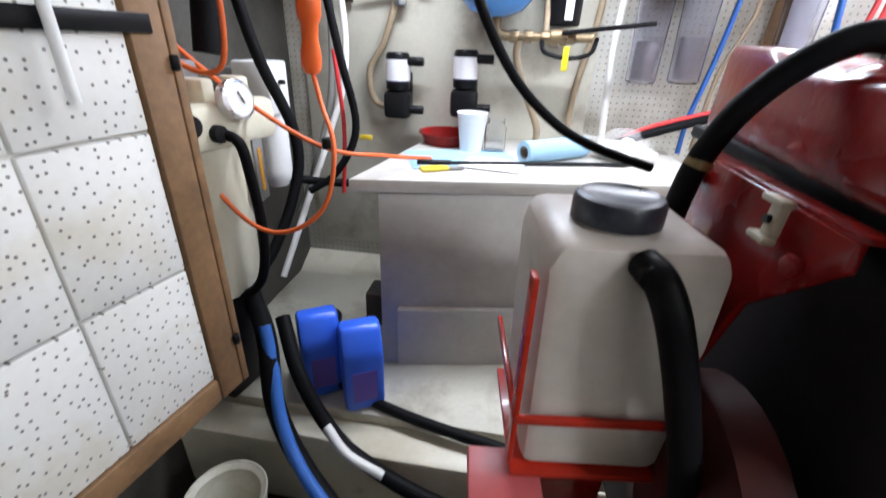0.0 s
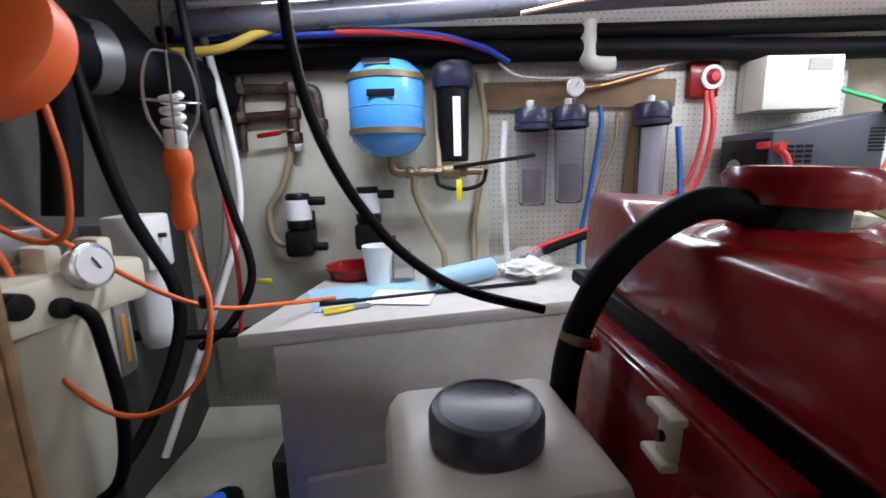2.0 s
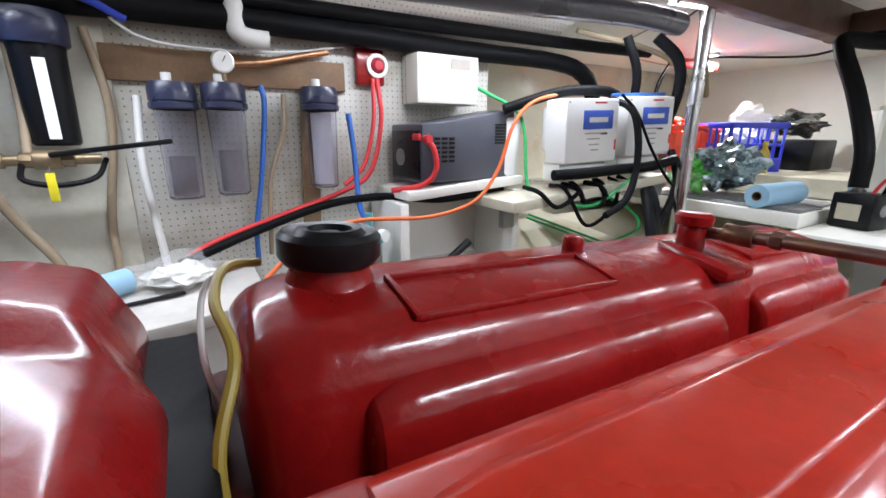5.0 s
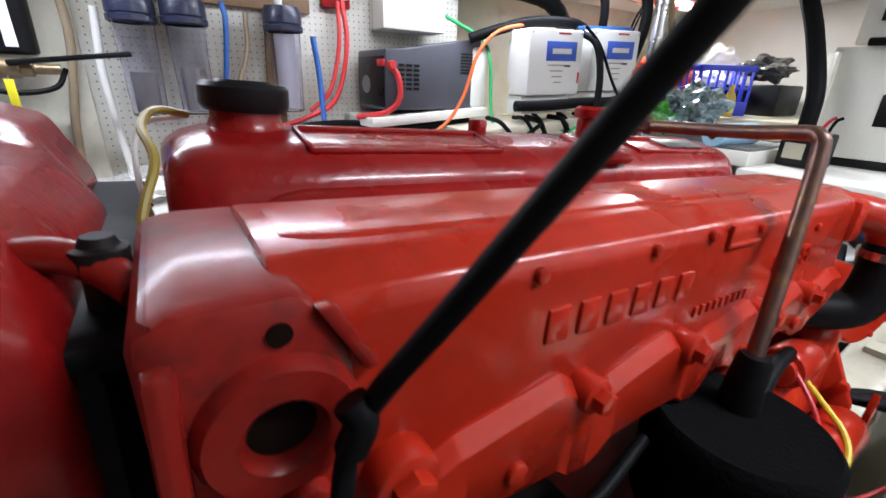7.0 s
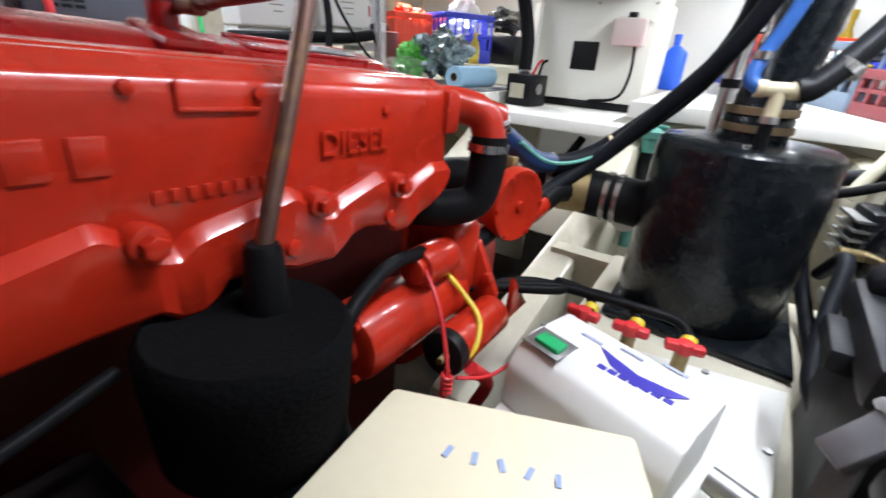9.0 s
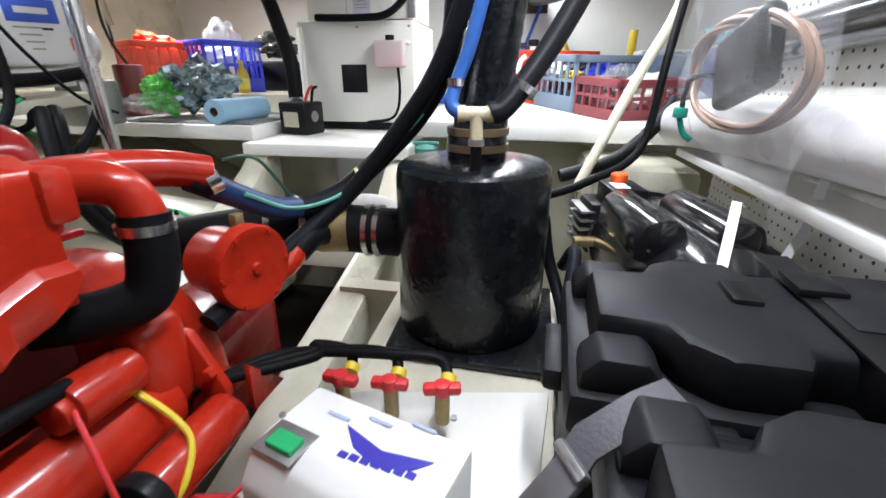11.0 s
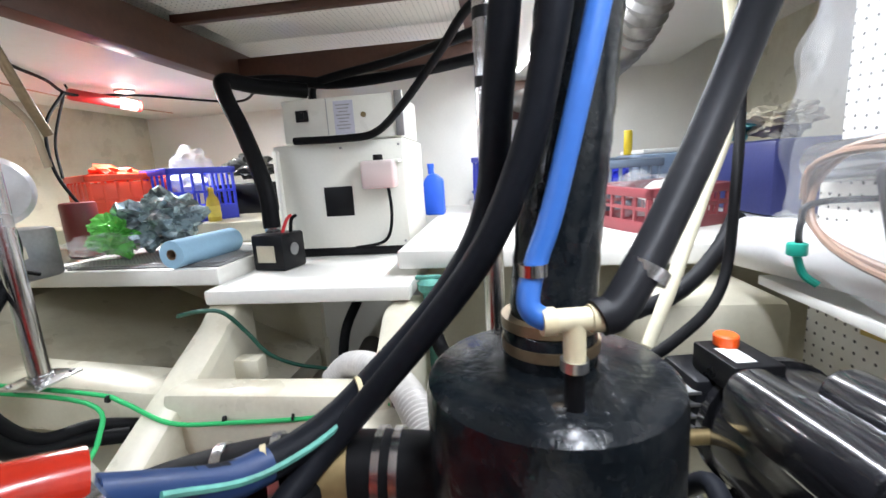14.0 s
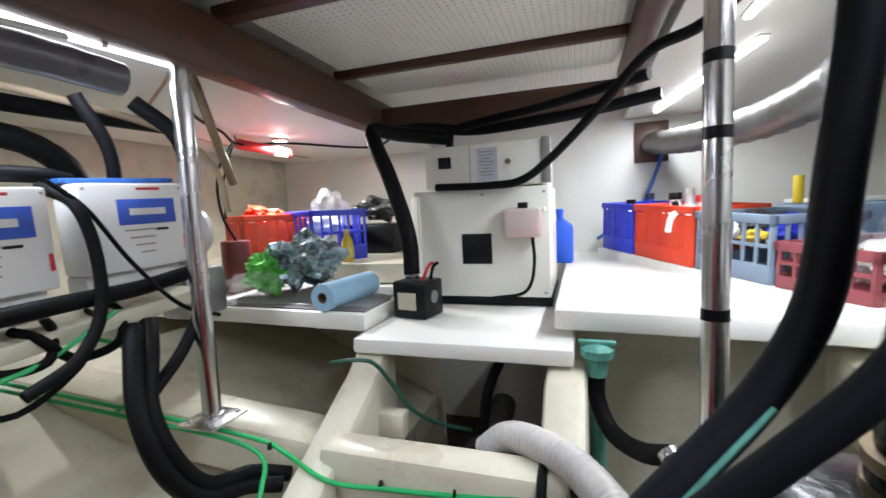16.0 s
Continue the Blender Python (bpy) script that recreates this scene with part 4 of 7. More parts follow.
for z in (0.07, 0.232):
    part("strap", lathe([(0.110, -0.008), (0.1115, -0.008), (0.1115, 0.008), (0.110, 0.008)], (0, 0, z) if z < 0.1 else (0, 0, 0.215), seg=40), BRONZE, pt, "dull steel strap")
part("seam", lathe([(0.108, -0.0015), (0.1095, 0), (0.108, 0.0015)], (0, 0, 0.135), seg=40), BLUET, pt)
part("label_plate", box(0.075, 0.004, 0.018, (-0.005, -0.109, 0.165), 0.001, rot=(0, 0, -3)), BLACKP, pt)
part("label_plate", box(0.075, 0.004, 0.018, (-0.015, -0.096, 0.245), 0.001, rot=(-25, 0, -3)), BLACKP, pt)
part("wall_bracket", box(0.06, 0.05, 0.03, (0, 0.12, 0.22), 0.004), BRONZE, pt)
part("wall_bracket", box(0.06, 0.05, 0.03, (0, 0.12, 0.07), 0.004), BRONZE, pt)
vp = thing("pipe_manifold", "bronze pipe run with a black lever valve", "pipe", (0, 0, 0))
part("outlet_elbow", tube([(0.590, 1.49, 1.35), (0.590, 1.49, 1.32), (0.598, 1.49, 1.305), (0.625, 1.495, 1.30)], 0.014), BRONZE, vp)
part("pipe", tube([(0.61, 1.495, 1.30), (0.86, 1.51, 1.30)], 0.012), BRONZE, vp)
for x in (0.64, 0.68, 0.73, 0.80):
    part("fitting", cyl(0.017, 0.025, (x, 1.50, 1.30), seg=8, rot=(0, 90, 0), bev=0.002), BRONZE, vp)
part("valve_body", cyl(0.022, 0.05, (0.765, 1.50, 1.30), seg=16, rot=(0, 90, 0), bev=0.004), BRONZE, vp)
part("lever", box(0.24, 0.016, 0.012, (0.89, 1.465, 1.326), 0.004, rot=(0, -7, -6)), BLACKP, vp)
part("riser", tube([(0.73, 1.51, 1.31), (0.727, 1.56, 1.42), (0.72, 1.59, 1.6)], 0.009), BRAID, vp)
part("yellow_tag", box(0.016, 0.002, 0.060, (0.782, 1.40, 1.248), 0.001), mat("yellow_tag", (0.75, 0.65, 0.02), 0.5), vp)
part("tag_wire", tube([(0.765, 1.49, 1.285), (0.775, 1.42, 1.265), (0.782, 1.402, 1.275)], 0.0015, seg=6), GREYM, vp)
part("black_loop", tube([(0.72, 1.49, 1.29), (0.73, 1.44, 1.262), (0.79, 1.42, 1.25), (0.85, 1.45, 1.262), (0.87, 1.49, 1.30)], 0.006, seg=8), BLACK, vp)

df = thing("dark_filter", "black water filter housing with white label strip", "water filter", (0.778, 1.555, 1.33))
part("sump", lathe([(0.0, 0.0), (0.040, 0.0), (0.046, 0.006), (0.050, 0.20), (0.052, 0.215), (0.0, 0.215)]), BLACKP, df)
part("head", lathe([(0.0, 0.215), (0.058, 0.215), (0.062, 0.22), (0.064, 0.27), (0.058, 0.285), (0.0, 0.287)], seg=24), NAVY, df, "navy blue filter head")
part("label", box(0.022, 0.002, 0.17, (0.008, -0.0515, 0.10), 0), LABELW, df)
part("bracket", box(0.05, 0.05, 0.03, (0, 0.055, 0.25), 0.003), GREYM, df)


def filter_housing(at, fill):
    f = thing("water_filter", "clear smoky water filter housing with dark cap", "water filter", at, 0, "filters on the port wall")
    part("cap", lathe([(0.0, 0.0), (0.050, 0.0), (0.055, 0.006), (0.055, 0.034), (0.050, 0.050), (0.0, 0.053)], (0, 0, 0.245), seg=24), NAVY, f)
    part("cap_ring", lathe([(0.052, 0.0), (0.057, 0.004), (0.057, 0.016), (0.052, 0.02)], (0, 0, 0.228), seg=32), NAVY, f)
    part("sump", lathe([(0.0, 0.0), (0.036, 0.0), (0.042, 0.005), (0.048, 0.24), (0.045, 0.24), (0.039, 0.008), (0.0, 0.006)]), SMOKE, f)
    part("cartridge", cyl(0.030, fill, (0, 0, 0.012 + fill / 2), seg=24), LABELW if fill > 0.15 else mat("grey_sediment", (0.33, 0.31, 0.30), 0.8), f)
    part("vent_knob", cyl(0.012, 0.022, (-0.008, 0, 0.307), seg=14, bev=0.002), WHITEP, f)
    part("wall_bracket", box(0.07, 0.07, 0.02, (0, 0.05, 0.29), 0.003), GREYM, f)
    return f


filter_housing((1.022, 1.55, 1.188), 0.10)
filter_housing((1.140, 1.55, 1.192), 0.11)
filter_housing((1.398, 1.555, 1.196), 0.21)
BOARD = mat("brown_stained_board", (0.20, 0.12, 0.065), 0.65, var=0.3, scale=12)
solo("backing_board", box(0.62, 0.018, 0.085, (1.19, 1.620, 1.53), 0.003), BOARD, "brown wooden backing board screwed to the wall", "board")
solo("backing_board", box(0.055, 0.018, 0.50, (1.372, 1.612, 1.24), 0.003, rot=(0, 3, 0)), BOARD, "brown upright wooden board on the wall", "board")
pg = thing("pressure_gauge", "round white pressure gauge on a copper pipe", "gauge", (1.146, 1.545, 1.54))
part("case", lathe([(0.0, 0.0), (0.027, 0.0), (0.028, 0.003), (0.028, 0.016), (0.0, 0.018)], rot=(90, 0, 0)), STEEL, pg)
part("dial", cyl(0.024, 0.001, (0, -0.0185, 0), rot=(90, 0, 0)), WHITEP, pg)
part("needle", box(0.002, 0.001, 0.018, (0.003, -0.0195, 0.006), 0, rot=(0, 30, 0)), BLACKP, pg)
part("stem", tube([(0, 0.0, -0.02), (0, 0.0, -0.045)], 0.007), BRONZE, pg)
part("copper_pipe", tube([(0.02, 0.02, 0.0), (0.10, 0.03, 0.01), (0.20, 0.045, 0.035), (0.30, 0.06, 0.06)], 0.010), mat("copper", (0.45, 0.24, 0.13), 0.35, metal=0.9, var=0.2), pg)
sw = thing("battery_switch", "red rotary battery switch with white ring", "switch", (1.605, 1.600, 1.572))
part("base", box(0.095, 0.03, 0.11, (-0.02, 0.015, -0.005), 0.006), RED_D, sw)
part("ring", lathe([(0.024, 0.0), (0.036, 0.0), (0.037, 0.008), (0.026, 0.012), (0.024, 0.010)], rot=(90, 0, 0)), WHITEP, sw)
part("knob", lathe([(0.0, 0.024), (0.014, 0.022), (0.022, 0.010), (0.022, 0.0), (0.0, 0.0)], rot=(90, 0, 0)), mat("red_knob", (0.5, 0.02, 0.04), 0.4), sw)
jb = thing("junction_box", "beige plastic junction box on the wall", "box", (1.825, 1.62, 1.535))
part("case", box(0.24, 0.115, 0.155, (0, -0.058, 0), 0.005), mat("beige_plastic", (0.62, 0.60, 0.53), 0.5, var=0.05), jb)
part("label", box(0.075, 0.002, 0.034, (0.045, -0.1165, 0.05), 0), CARD, jb)
part("lid_seam", box(0.242, 0.003, 0.157, (0, -0.03, 0), 0.001), CARD, jb)

iv = thing("inverter", "dark grey metal power inverter with a red cable clamp", "inverter", (1.842, 1.50, 1.205), 3)
INVG = mat("dark_grey_paint", (0.055, 0.058, 0.075), 0.4, var=0.12)
part("case", prism([(-0.19, 0.0), (0.19, 0.0), (0.19, 0.235), (-0.12, 0.185), (-0.19, 0.18)], 0.20, "y", (0, 0, 0.004), 0.006), INVG, iv)
part("end_panel", box(0.004, 0.18, 0.15, (-0.192, 0, 0.09), 0.001), BLACKP, iv)
for k in range(7):
    part("vent_slot", box(0.055, 0.002, 0.005, (0.13, -0.1008, 0.125 + 0.010 * k), 0), BLACKP, iv)
for k in range(6):
    for j in range(3):
        part("vent_slot", box(0.022, 0.002, 0.008, (-0.135 + 0.028 * j, -0.1008, 0.07 + 0.014 * k), 0), BLACKP, iv)
cl = part("cable_clamp", box(0.03, 0.04, 0.02, (-0.185, -0.075, 0.145), 0.004), REDW, iv, "red plastic cable clamp")
part("clamp_boot", cyl(0.012, 0.04, (-0.175, -0.10, 0.14), seg=12, rot=(90, 0, 0)), REDW, cl)
part("fan_outlet", cyl(0.028, 0.006, (-0.194, 0.03, 0.08), seg=20, rot=(0, 90, 0)), GREYM, iv)
solo("cable", tube([(1.665, 1.395, 1.345), (1.69, 1.375, 1.315), (1.695, 1.37, 1.25), (1.66, 1.39, 1.205), (1.58, 1.45, 1.185)], 0.009, seg=12), REDW, "thick red battery cable from the inverter", "cable")
setting("inverter_shelf", box(0.46, 0.25, 0.03, (1.83, 1.50, 1.187), 0.004, rot=(0, -4, 0)), WHITE, "white painted inverter shelf", "shelf")
setting("locker_side", box(0.03, 0.24, 0.30, (2.03, 1.49, 1.02), 0.003), WHITE, "white locker side below the inverter", "locker")
setting("locker_back", box(0.44, 0.02, 0.30, (1.82, 1.62, 1.02), 0.003), WHITE, "white locker back panel", "locker")
setting("locker_bottom", box(0.46, 0.26, 0.02, (1.82, 1.49, 0.885), 0.003), WHITE, "white locker bottom", "locker")
setting("locker_side", box(0.03, 0.24, 0.26, (1.585, 1.49, 1.02), 0.003), WHITE, "white locker side below the inverter", "locker")
solo("switch_box", box(0.05, 0.03, 0.09, (1.99, 1.375, 1.08), 0.004), GREYM, "grey metal switch box on the locker", "switch box")
solo("flashlight", tube([(1.72, 1.40, 0.91), (1.86, 1.42, 0.99)], 0.014), BLACKP, "black flashlight leaning in the locker", "flashlight")
TEALP = mat("teal_paint", (0.12, 0.42, 0.44), 0.4, var=0.2)
pu = thing("strainer_pump", "teal painted pump with steel canister", "pump", (1.48, 1.40, 0.99))
part("canister", cyl(0.035, 0.10, (0, 0, 0.0), bev=0.005), STEEL, pu)
part("head", lathe([(0.0, 0.09), (0.02, 0.088), (0.03, 0.075), (0.042, 0.06), (0.042, 0.05), (0.0, 0.05)]), TEALP, pu)
part("stub", cyl(0.012, 0.06, (0, 0, 0.11), seg=14), TEALP, pu)
part("union_nut", cyl(0.02, 0.02, (0.035, -0.02, 0.07), seg=8, rot=(90, 0, 30)), WHITEP, pu)
part("foot", box(0.10, 0.10, 0.06, (0, 0.02, -0.08), 0.006), TEALP, pu)
solo("pump_shelf", box(0.5, 0.28, 0.03, (1.38, 1.49, 0.865), 0.004), WHITE, "white shelf behind the engine", "shelf")


def charger(at, rz, ry):
    c = thing("battery_charger", "white battery charger with blue brand panel", "charger", at, rz, "battery chargers", 0, ry)
    part("case", prism([(-0.118, 0.0), (0.118, 0.0), (0.118, 0.205), (-0.118, 0.205)], 0.10, "y", (0, 0.05, 0), 0.006), WHITEP, c)
    part("shoulder", box(0.19, 0.06, 0.16, (0, 0.125, 0.11), 0.02), WHITEP, c)
    lab = part("brand_panel", box(0.135, 0.002, 0.060, (0.022, -0.0012, 0.138), 0.001), mat("blue_print", (0.03, 0.10, 0.55), 0.4), c, "blue printed panel")
    part("brand_bar", box(0.085, 0.001, 0.016, (0.022, -0.0028, 0.138), 0), WHITEP, lab)
    part("red_strip", box(0.055, 0.001, 0.006, (0.03, -0.0008, 0.192), 0), REDW, c)
    for k in range(4):
        part("text_bar", box(0.07 - 0.012 * k, 0.001, 0.004, (0.0 + 0.004 * k, -0.0008, 0.095 - 0.018 * k), 0), CARD, c)
    part("text_bar", box(0.03, 0.001, 0.006, (0.052, -0.0008, 0.093), 0), BLACKP, c)
    part("red_tag", box(0.008, 0.001, 0.035, (0.108, -0.0008, 0.055), 0), REDW, c)
    for sx in (-0.108, 0.108):
        part("screw", cyl(0.003, 0.002, (sx, -0.001, 0.193), seg=8, rot=(90, 0, 0)), GREYM, c)
    part("lower_case", box(0.22, 0.08, 0.06, (0.0, 0.075, -0.032), 0.006), WHITEP, c)
    return c


charger((2.205, 1.205, 1.268), -3, -2)
charger((2.498, 1.195, 1.287), -5, -2)
setting("charger_shelf", box(0.80, 0.34, 0.035, (2.28, 1.38, 1.165), 0.004, rot=(0, -4, 0)), CREAM, "cream painted charger shelf", "shelf")
solo("water_heater_can", cyl(0.045, 0.20, (2.03, 1.44, 1.315), bev=0.01), WHITEP, "white plastic canister beside the charger", "canister")
solo("lid_bar", box(0.26, 0.03, 0.012, (2.50, 1.26, 1.502), 0.003, rot=(0, -3, -4)), BLUEH, "blue plastic bar on the charger", "bar")
solo("fan_housing", lathe([(0.0, 0.06), (0.09, 0.055), (0.105, 0.03), (0.11, -0.02), (0.0, -0.02)], (2.80, 1.45, 1.36), rot=(90, 0, -35)), mat("pale_grey_paint", (0.55, 0.55, 0.56), 0.35), "pale grey round motor housing on the shelf", "motor")
solo("motor_base", box(0.16, 0.12, 0.16, (2.82, 1.42, 1.165), 0.015), GREYM, "dark metal motor base with wiring", "motor")


def shutoff_pump(at):
    p = thing("water_pump", "black water pump with white paper label", "pump", at, 0, "pumps on the port wall")
    part("motor", lathe([(0.0, 0.0), (0.036, 0.0), (0.038, 0.004), (0.038, 0.10), (0.032, 0.11), (0.0, 0.112)], (0, 0, 0.09)), BLACKP, p)
    part("label", lathe([(0.0385, 0.0), (0.0392, 0.0), (0.0392, 0.062), (0.0385, 0.062)], (0, 0, 0.118)), LABELW, p)
    part("label_edge", lathe([(0.0386, 0.0), (0.0396, 0.0), (0.0396, 0.005), (0.0386, 0.005)], (0, 0, 0.113)), NAVY, p)
    part("head", box(0.085, 0.075, 0.085, (0, 0.0, 0.044), 0.015), BLACKP, p)
    for z in (0.03, 0.175):
        part("port", cyl(0.014, 0.06, (0.055, -0.005, z), seg=14, rot=(0, 90, 0), bev=0.003), BLACKP, p)
    part("mount", box(0.07, 0.035, 0.12, (0, 0.05, 0.08), 0.004), BLACKP, p)
    return p


shutoff_pump((0.285, 1.555, 1.045))
shutoff_pump((0.502, 1.555, 1.06))

# pipes, hoses and cables along the port wall
PVC = mat("white_pvc", (0.72, 0.71, 0.68), 0.35, var=0.05)
solo("drain_elbow", tube([(1.19, 1.56, 1.75), (1.19, 1.56, 1.64), (1.197, 1.56, 1.618), (1.225, 1.56, 1.608), (1.27, 1.56, 1.606)], 0.024, seg=18), PVC, "white plastic drain pipe with elbow", "pipe")
solo("exhaust_pipe", tube([(-0.05, 1.57, 1.63), (0.5, 1.575, 1.645), (1.2, 1.575, 1.655), (1.9, 1.575, 1.645), (2.35, 1.56, 1.64), (2.52, 1.55, 1.60), (2.60, 1.56, 1.50), (2.60, 1.58, 1.3)], 0.032, seg=16, ribs=0.04), BLACK, "black rubber pipe along the top of the wall", "pipe")
solo("exhaust_pipe", tube([(-0.05, 1.52, 1.70), (0.6, 1.56, 1.70), (1.5, 1.56, 1.705), (2.4, 1.50, 1.70), (2.8, 1.45, 1.70)], 0.022, seg=14), BLACK, "black cable bundle under the side deck", "pipe")
FLEX = mat("silver_grey_insulation", (0.10, 0.10, 0.12), 0.3, var=0.3, coat=0.3)
solo("insulated_pipe", tube([(0.05, 1.44, 1.70), (0.6, 1.37, 1.705), (1.2, 1.27, 1.70), (1.8, 1.17, 1.695), (2.20, 1.105, 1.70), (2.40, 1.075, 1.69)], 0.033, seg=18, ribs=0.03), FLEX, "grey insulated pipe below the light strip", "pipe")
for nm, pts, r, m, lab in (
        ("hose", [(0.86, 1.60, 1.60), (0.884, 1.59, 1.40), (0.845, 1.60, 1.15), (0.84, 1.58, 0.99)], 0.010, BRAID, "tan braided hose on the wall"),
        ("hose", [(0.945, 1.585, 1.45), (0.934, 1.57, 1.28), (0.945, 1.57, 1.07), (0.95, 1.56, 0.99)], 0.010, PVC, "white plastic hose below the filter"),
        ("hose", [(0.655, 1.50, 1.29), (0.655, 1.51, 1.24), (0.69, 1.52, 1.15), (0.737, 1.53, 1.05), (0.74, 1.53, 0.99)], 0.011, BRAID, "tan braided hose from the pipe"),
        ("hose", [(0.30, 1.59, 1.54), (0.275, 1.59, 1.40), (0.233, 1.585, 1.27), (0.185, 1.58, 1.19), (0.20, 1.57, 1.10), (0.25, 1.565, 1.075)], 0.011, BRAID, "tan braided hose to the pump"),
        ("hose", [(1.24, 1.58, 1.49), (1.243, 1.57, 1.43), (1.216, 1.565, 1.24), (1.187, 1.56, 1.09), (1.18, 1.55, 0.99)], 0.0075, BLUEH, "bright blue water hose on the wall"),
        ("hose", [(1.30, 1.58, 1.47), (1.29, 1.575, 1.36), (1.24, 1.57, 1.22), (1.22, 1.56, 1.0)], 0.007, BRAID, "tan hose beside the filter"),
        ("hose", [(1.49, 1.57, 1.42), (1.50, 1.56, 1.30), (1.495, 1.52, 1.14), (1.48, 1.42, 1.10)], 0.009, BLUEH, "blue hose down to the pump"),
        ("cable", [(1.60, 1.59, 1.53), (1.60, 1.565, 1.40), (1.55, 1.55, 1.24), (1.45, 1.545, 1.18), (1.25, 1.54, 1.12), (1.06, 1.53, 1.06), (0.95, 1.50, 1.0)], 0.008, REDW, "red battery cable along the wall"),
        ("cable", [(1.585, 1.59, 1.53), (1.575, 1.57, 1.40), (1.53, 1.555, 1.26), (1.46, 1.55, 1.20)], 0.007, REDW, "red battery cable beside the switch"),
        ("cable", [(2.0, 1.42, 1.17), (1.75, 1.42, 1.15), (1.58, 1.50, 1.16), (1.40, 1.53, 1.145), (1.2, 1.53, 1.09), (0.98, 1.50, 1.02)], 0.013, BLACK, "black cable bundle along the wall"),
        ("cable", [(1.15, 1.30, 0.995), (1.22, 1.32, 1.05), (1.284, 1.33, 1.095), (1.424, 1.33, 1.125), (1.654, 1.33, 1.114), (1.82, 1.33, 1.152), (1.91, 1.33, 1.25), (1.966, 1.33, 1.39), (2.054, 1.33, 1.466), (2.23, 1.33, 1.506)], 0.006, ORANGE, "orange cord over the bench to the chargers"),
        ("cable", [(1.92, 1.56, 1.54), (1.98, 1.50, 1.50), (2.05, 1.42, 1.44), (2.06, 1.38, 1.36), (2.05, 1.35, 1.22), (2.06, 1.32, 1.15), (2.15, 1.30, 1.15)], 0.006, GREENW, "green earth wire behind the charger"),
        ("hose", [(1.98, 1.40, 1.44), (2.08, 1.36, 1.475), (2.2, 1.33, 1.505), (2.35, 1.30, 1.51), (2.42, 1.30, 1.50)], 0.018, BLACK, "black hose behind the chargers"),
        ("hose", [(2.33, 1.25, 1.48), (2.345, 1.17, 1.44), (2.355, 1.14, 1.34), (2.345, 1.13, 1.22), (2.29, 1.12, 1.14), (2.20, 1.12, 1.10)], 0.012, BLACK, "black hose looping from the charger"),
        ("cable", [(2.31, 1.19, 1.49), (2.36, 1.16, 1.43), (2.42, 1.13, 1.31), (2.50, 1.10, 1.20), (2.60, 1.09, 1.15)], 0.005, BLACK, "thin black cable across the chargers"),
        ("hose", [(2.05, 1.22, 1.23), (2.16, 1.19, 1.235), (2.30, 1.16, 1.245), (2.45, 1.15, 1.25), (2.60, 1.15, 1.27)], 0.018, BLACK, "black wiring loom below the chargers"),
        ("hose", [(2.62, 1.18, 1.30), (2.58, 1.12, 1.20), (2.48, 1.08, 1.10), (2.36, 1.05, 1.03)], 0.014, BLACK, "black cable below the chargers"),
        ("hose", [(2.40, 1.12, 1.17), (2.36, 1.075, 1.12), (2.32, 1.02, 1.02), (2.33, 0.98, 0.90), (2.40, 0.97, 0.80), (2.50, 0.955, 0.765), (2.56, 0.90, 0.74)], 0.019, BLACK, "black hose dropping to the stringer"),
        ("hose", [(2.44, 1.13, 1.17), (2.40, 1.08, 1.12), (2.35, 1.03, 1.02), (2.36, 0.99, 0.91), (2.43, 0.985, 0.81), (2.53, 0.96, 0.78), (2.60, 0.91, 0.74)], 0.019, BLACK, "black hose dropping to the stringer"),
        ("cable", [(2.55, 1.25, 1.70), (2.62, 1.2, 1.62), (2.64, 1.2, 1.5), (2.62, 1.25, 1.3)], 0.02, BLACK, "thick black cable hanging by the post"),
        ("cable", [(2.45, 1.3, 1.70), (2.5, 1.28, 1.58), (2.52, 1.3, 1.45)], 0.016, BLACK, "thick black cable behind the charger"),
        ("cable", [(2.3, 1.40, 1.72), (2.65, 1.30, 1.66), (2.78, 1.25, 1.56), (2.82, 1.25, 1.42)], 0.010, BRAID, "tan cable curving down"),
        ("cable", [(2.64, 1.15, 1.78), (2.70, 1.15, 1.62), (2.76, 1.16, 1.5)], 0.012, BRONZE, "brown pipe beside the post"),
        ("cable", [(0.92, 1.25, 1.652), (1.10, 1.25, 1.682), (1.335, 1.25, 1.689), (1.58, 1.24, 1.677), (1.82, 1.22, 1.72), (2.2, 1.12, 1.70)], 0.005, mat("pale_salmon_cord", (0.60, 0.36, 0.24), 0.5), "salmon cord sagging below the light"),
        ("cable", [(0.1, 1.40, 1.735), (0.7, 1.33, 1.735), (1.2, 1.245, 1.725), (1.7, 1.165, 1.73), (1.9, 1.13, 1.72), (2.3, 1.06, 1.735)], 0.006, WHITEP, "white cable along the light strip"),
        ("cable", [(0.0, 1.50, 1.685), (0.3, 1.50, 1.685), (0.65, 1.50, 1.69), (0.85, 1.53, 1.66), (0.95, 1.56, 1.62)], 0.009, mat("blue_pex", (0.02, 0.05, 0.45), 0.4), "blue water pipe under the deck"),
        ("cable", [(0.45, 1.49, 1.69), (0.65, 1.50, 1.685), (0.80, 1.52, 1.67), (0.92, 1.56, 1.64)], 0.009, REDW, "red water pipe under the deck"),
        ("cable", [(-0.05, 1.40, 1.62), (0.15, 1.40, 1.625), (0.26, 1.41, 1.665), (0.36, 1.42, 1.70)], 0.012, mat("dull_yellow_hose", (0.50, 0.34, 0.06), 0.5), "yellow hose under the deck"),
        ("cable", [(0.88, 1.56, 1.66), (1.0, 1.58, 1.58), (1.3, 1.60, 1.585), (1.5, 1.60, 1.62)], 0.004, WHITEP, "thin pale cable on the wall")):
    solo(nm, tube(pts, r, seg=12), m, lab, nm)
rng = random.Random(4)
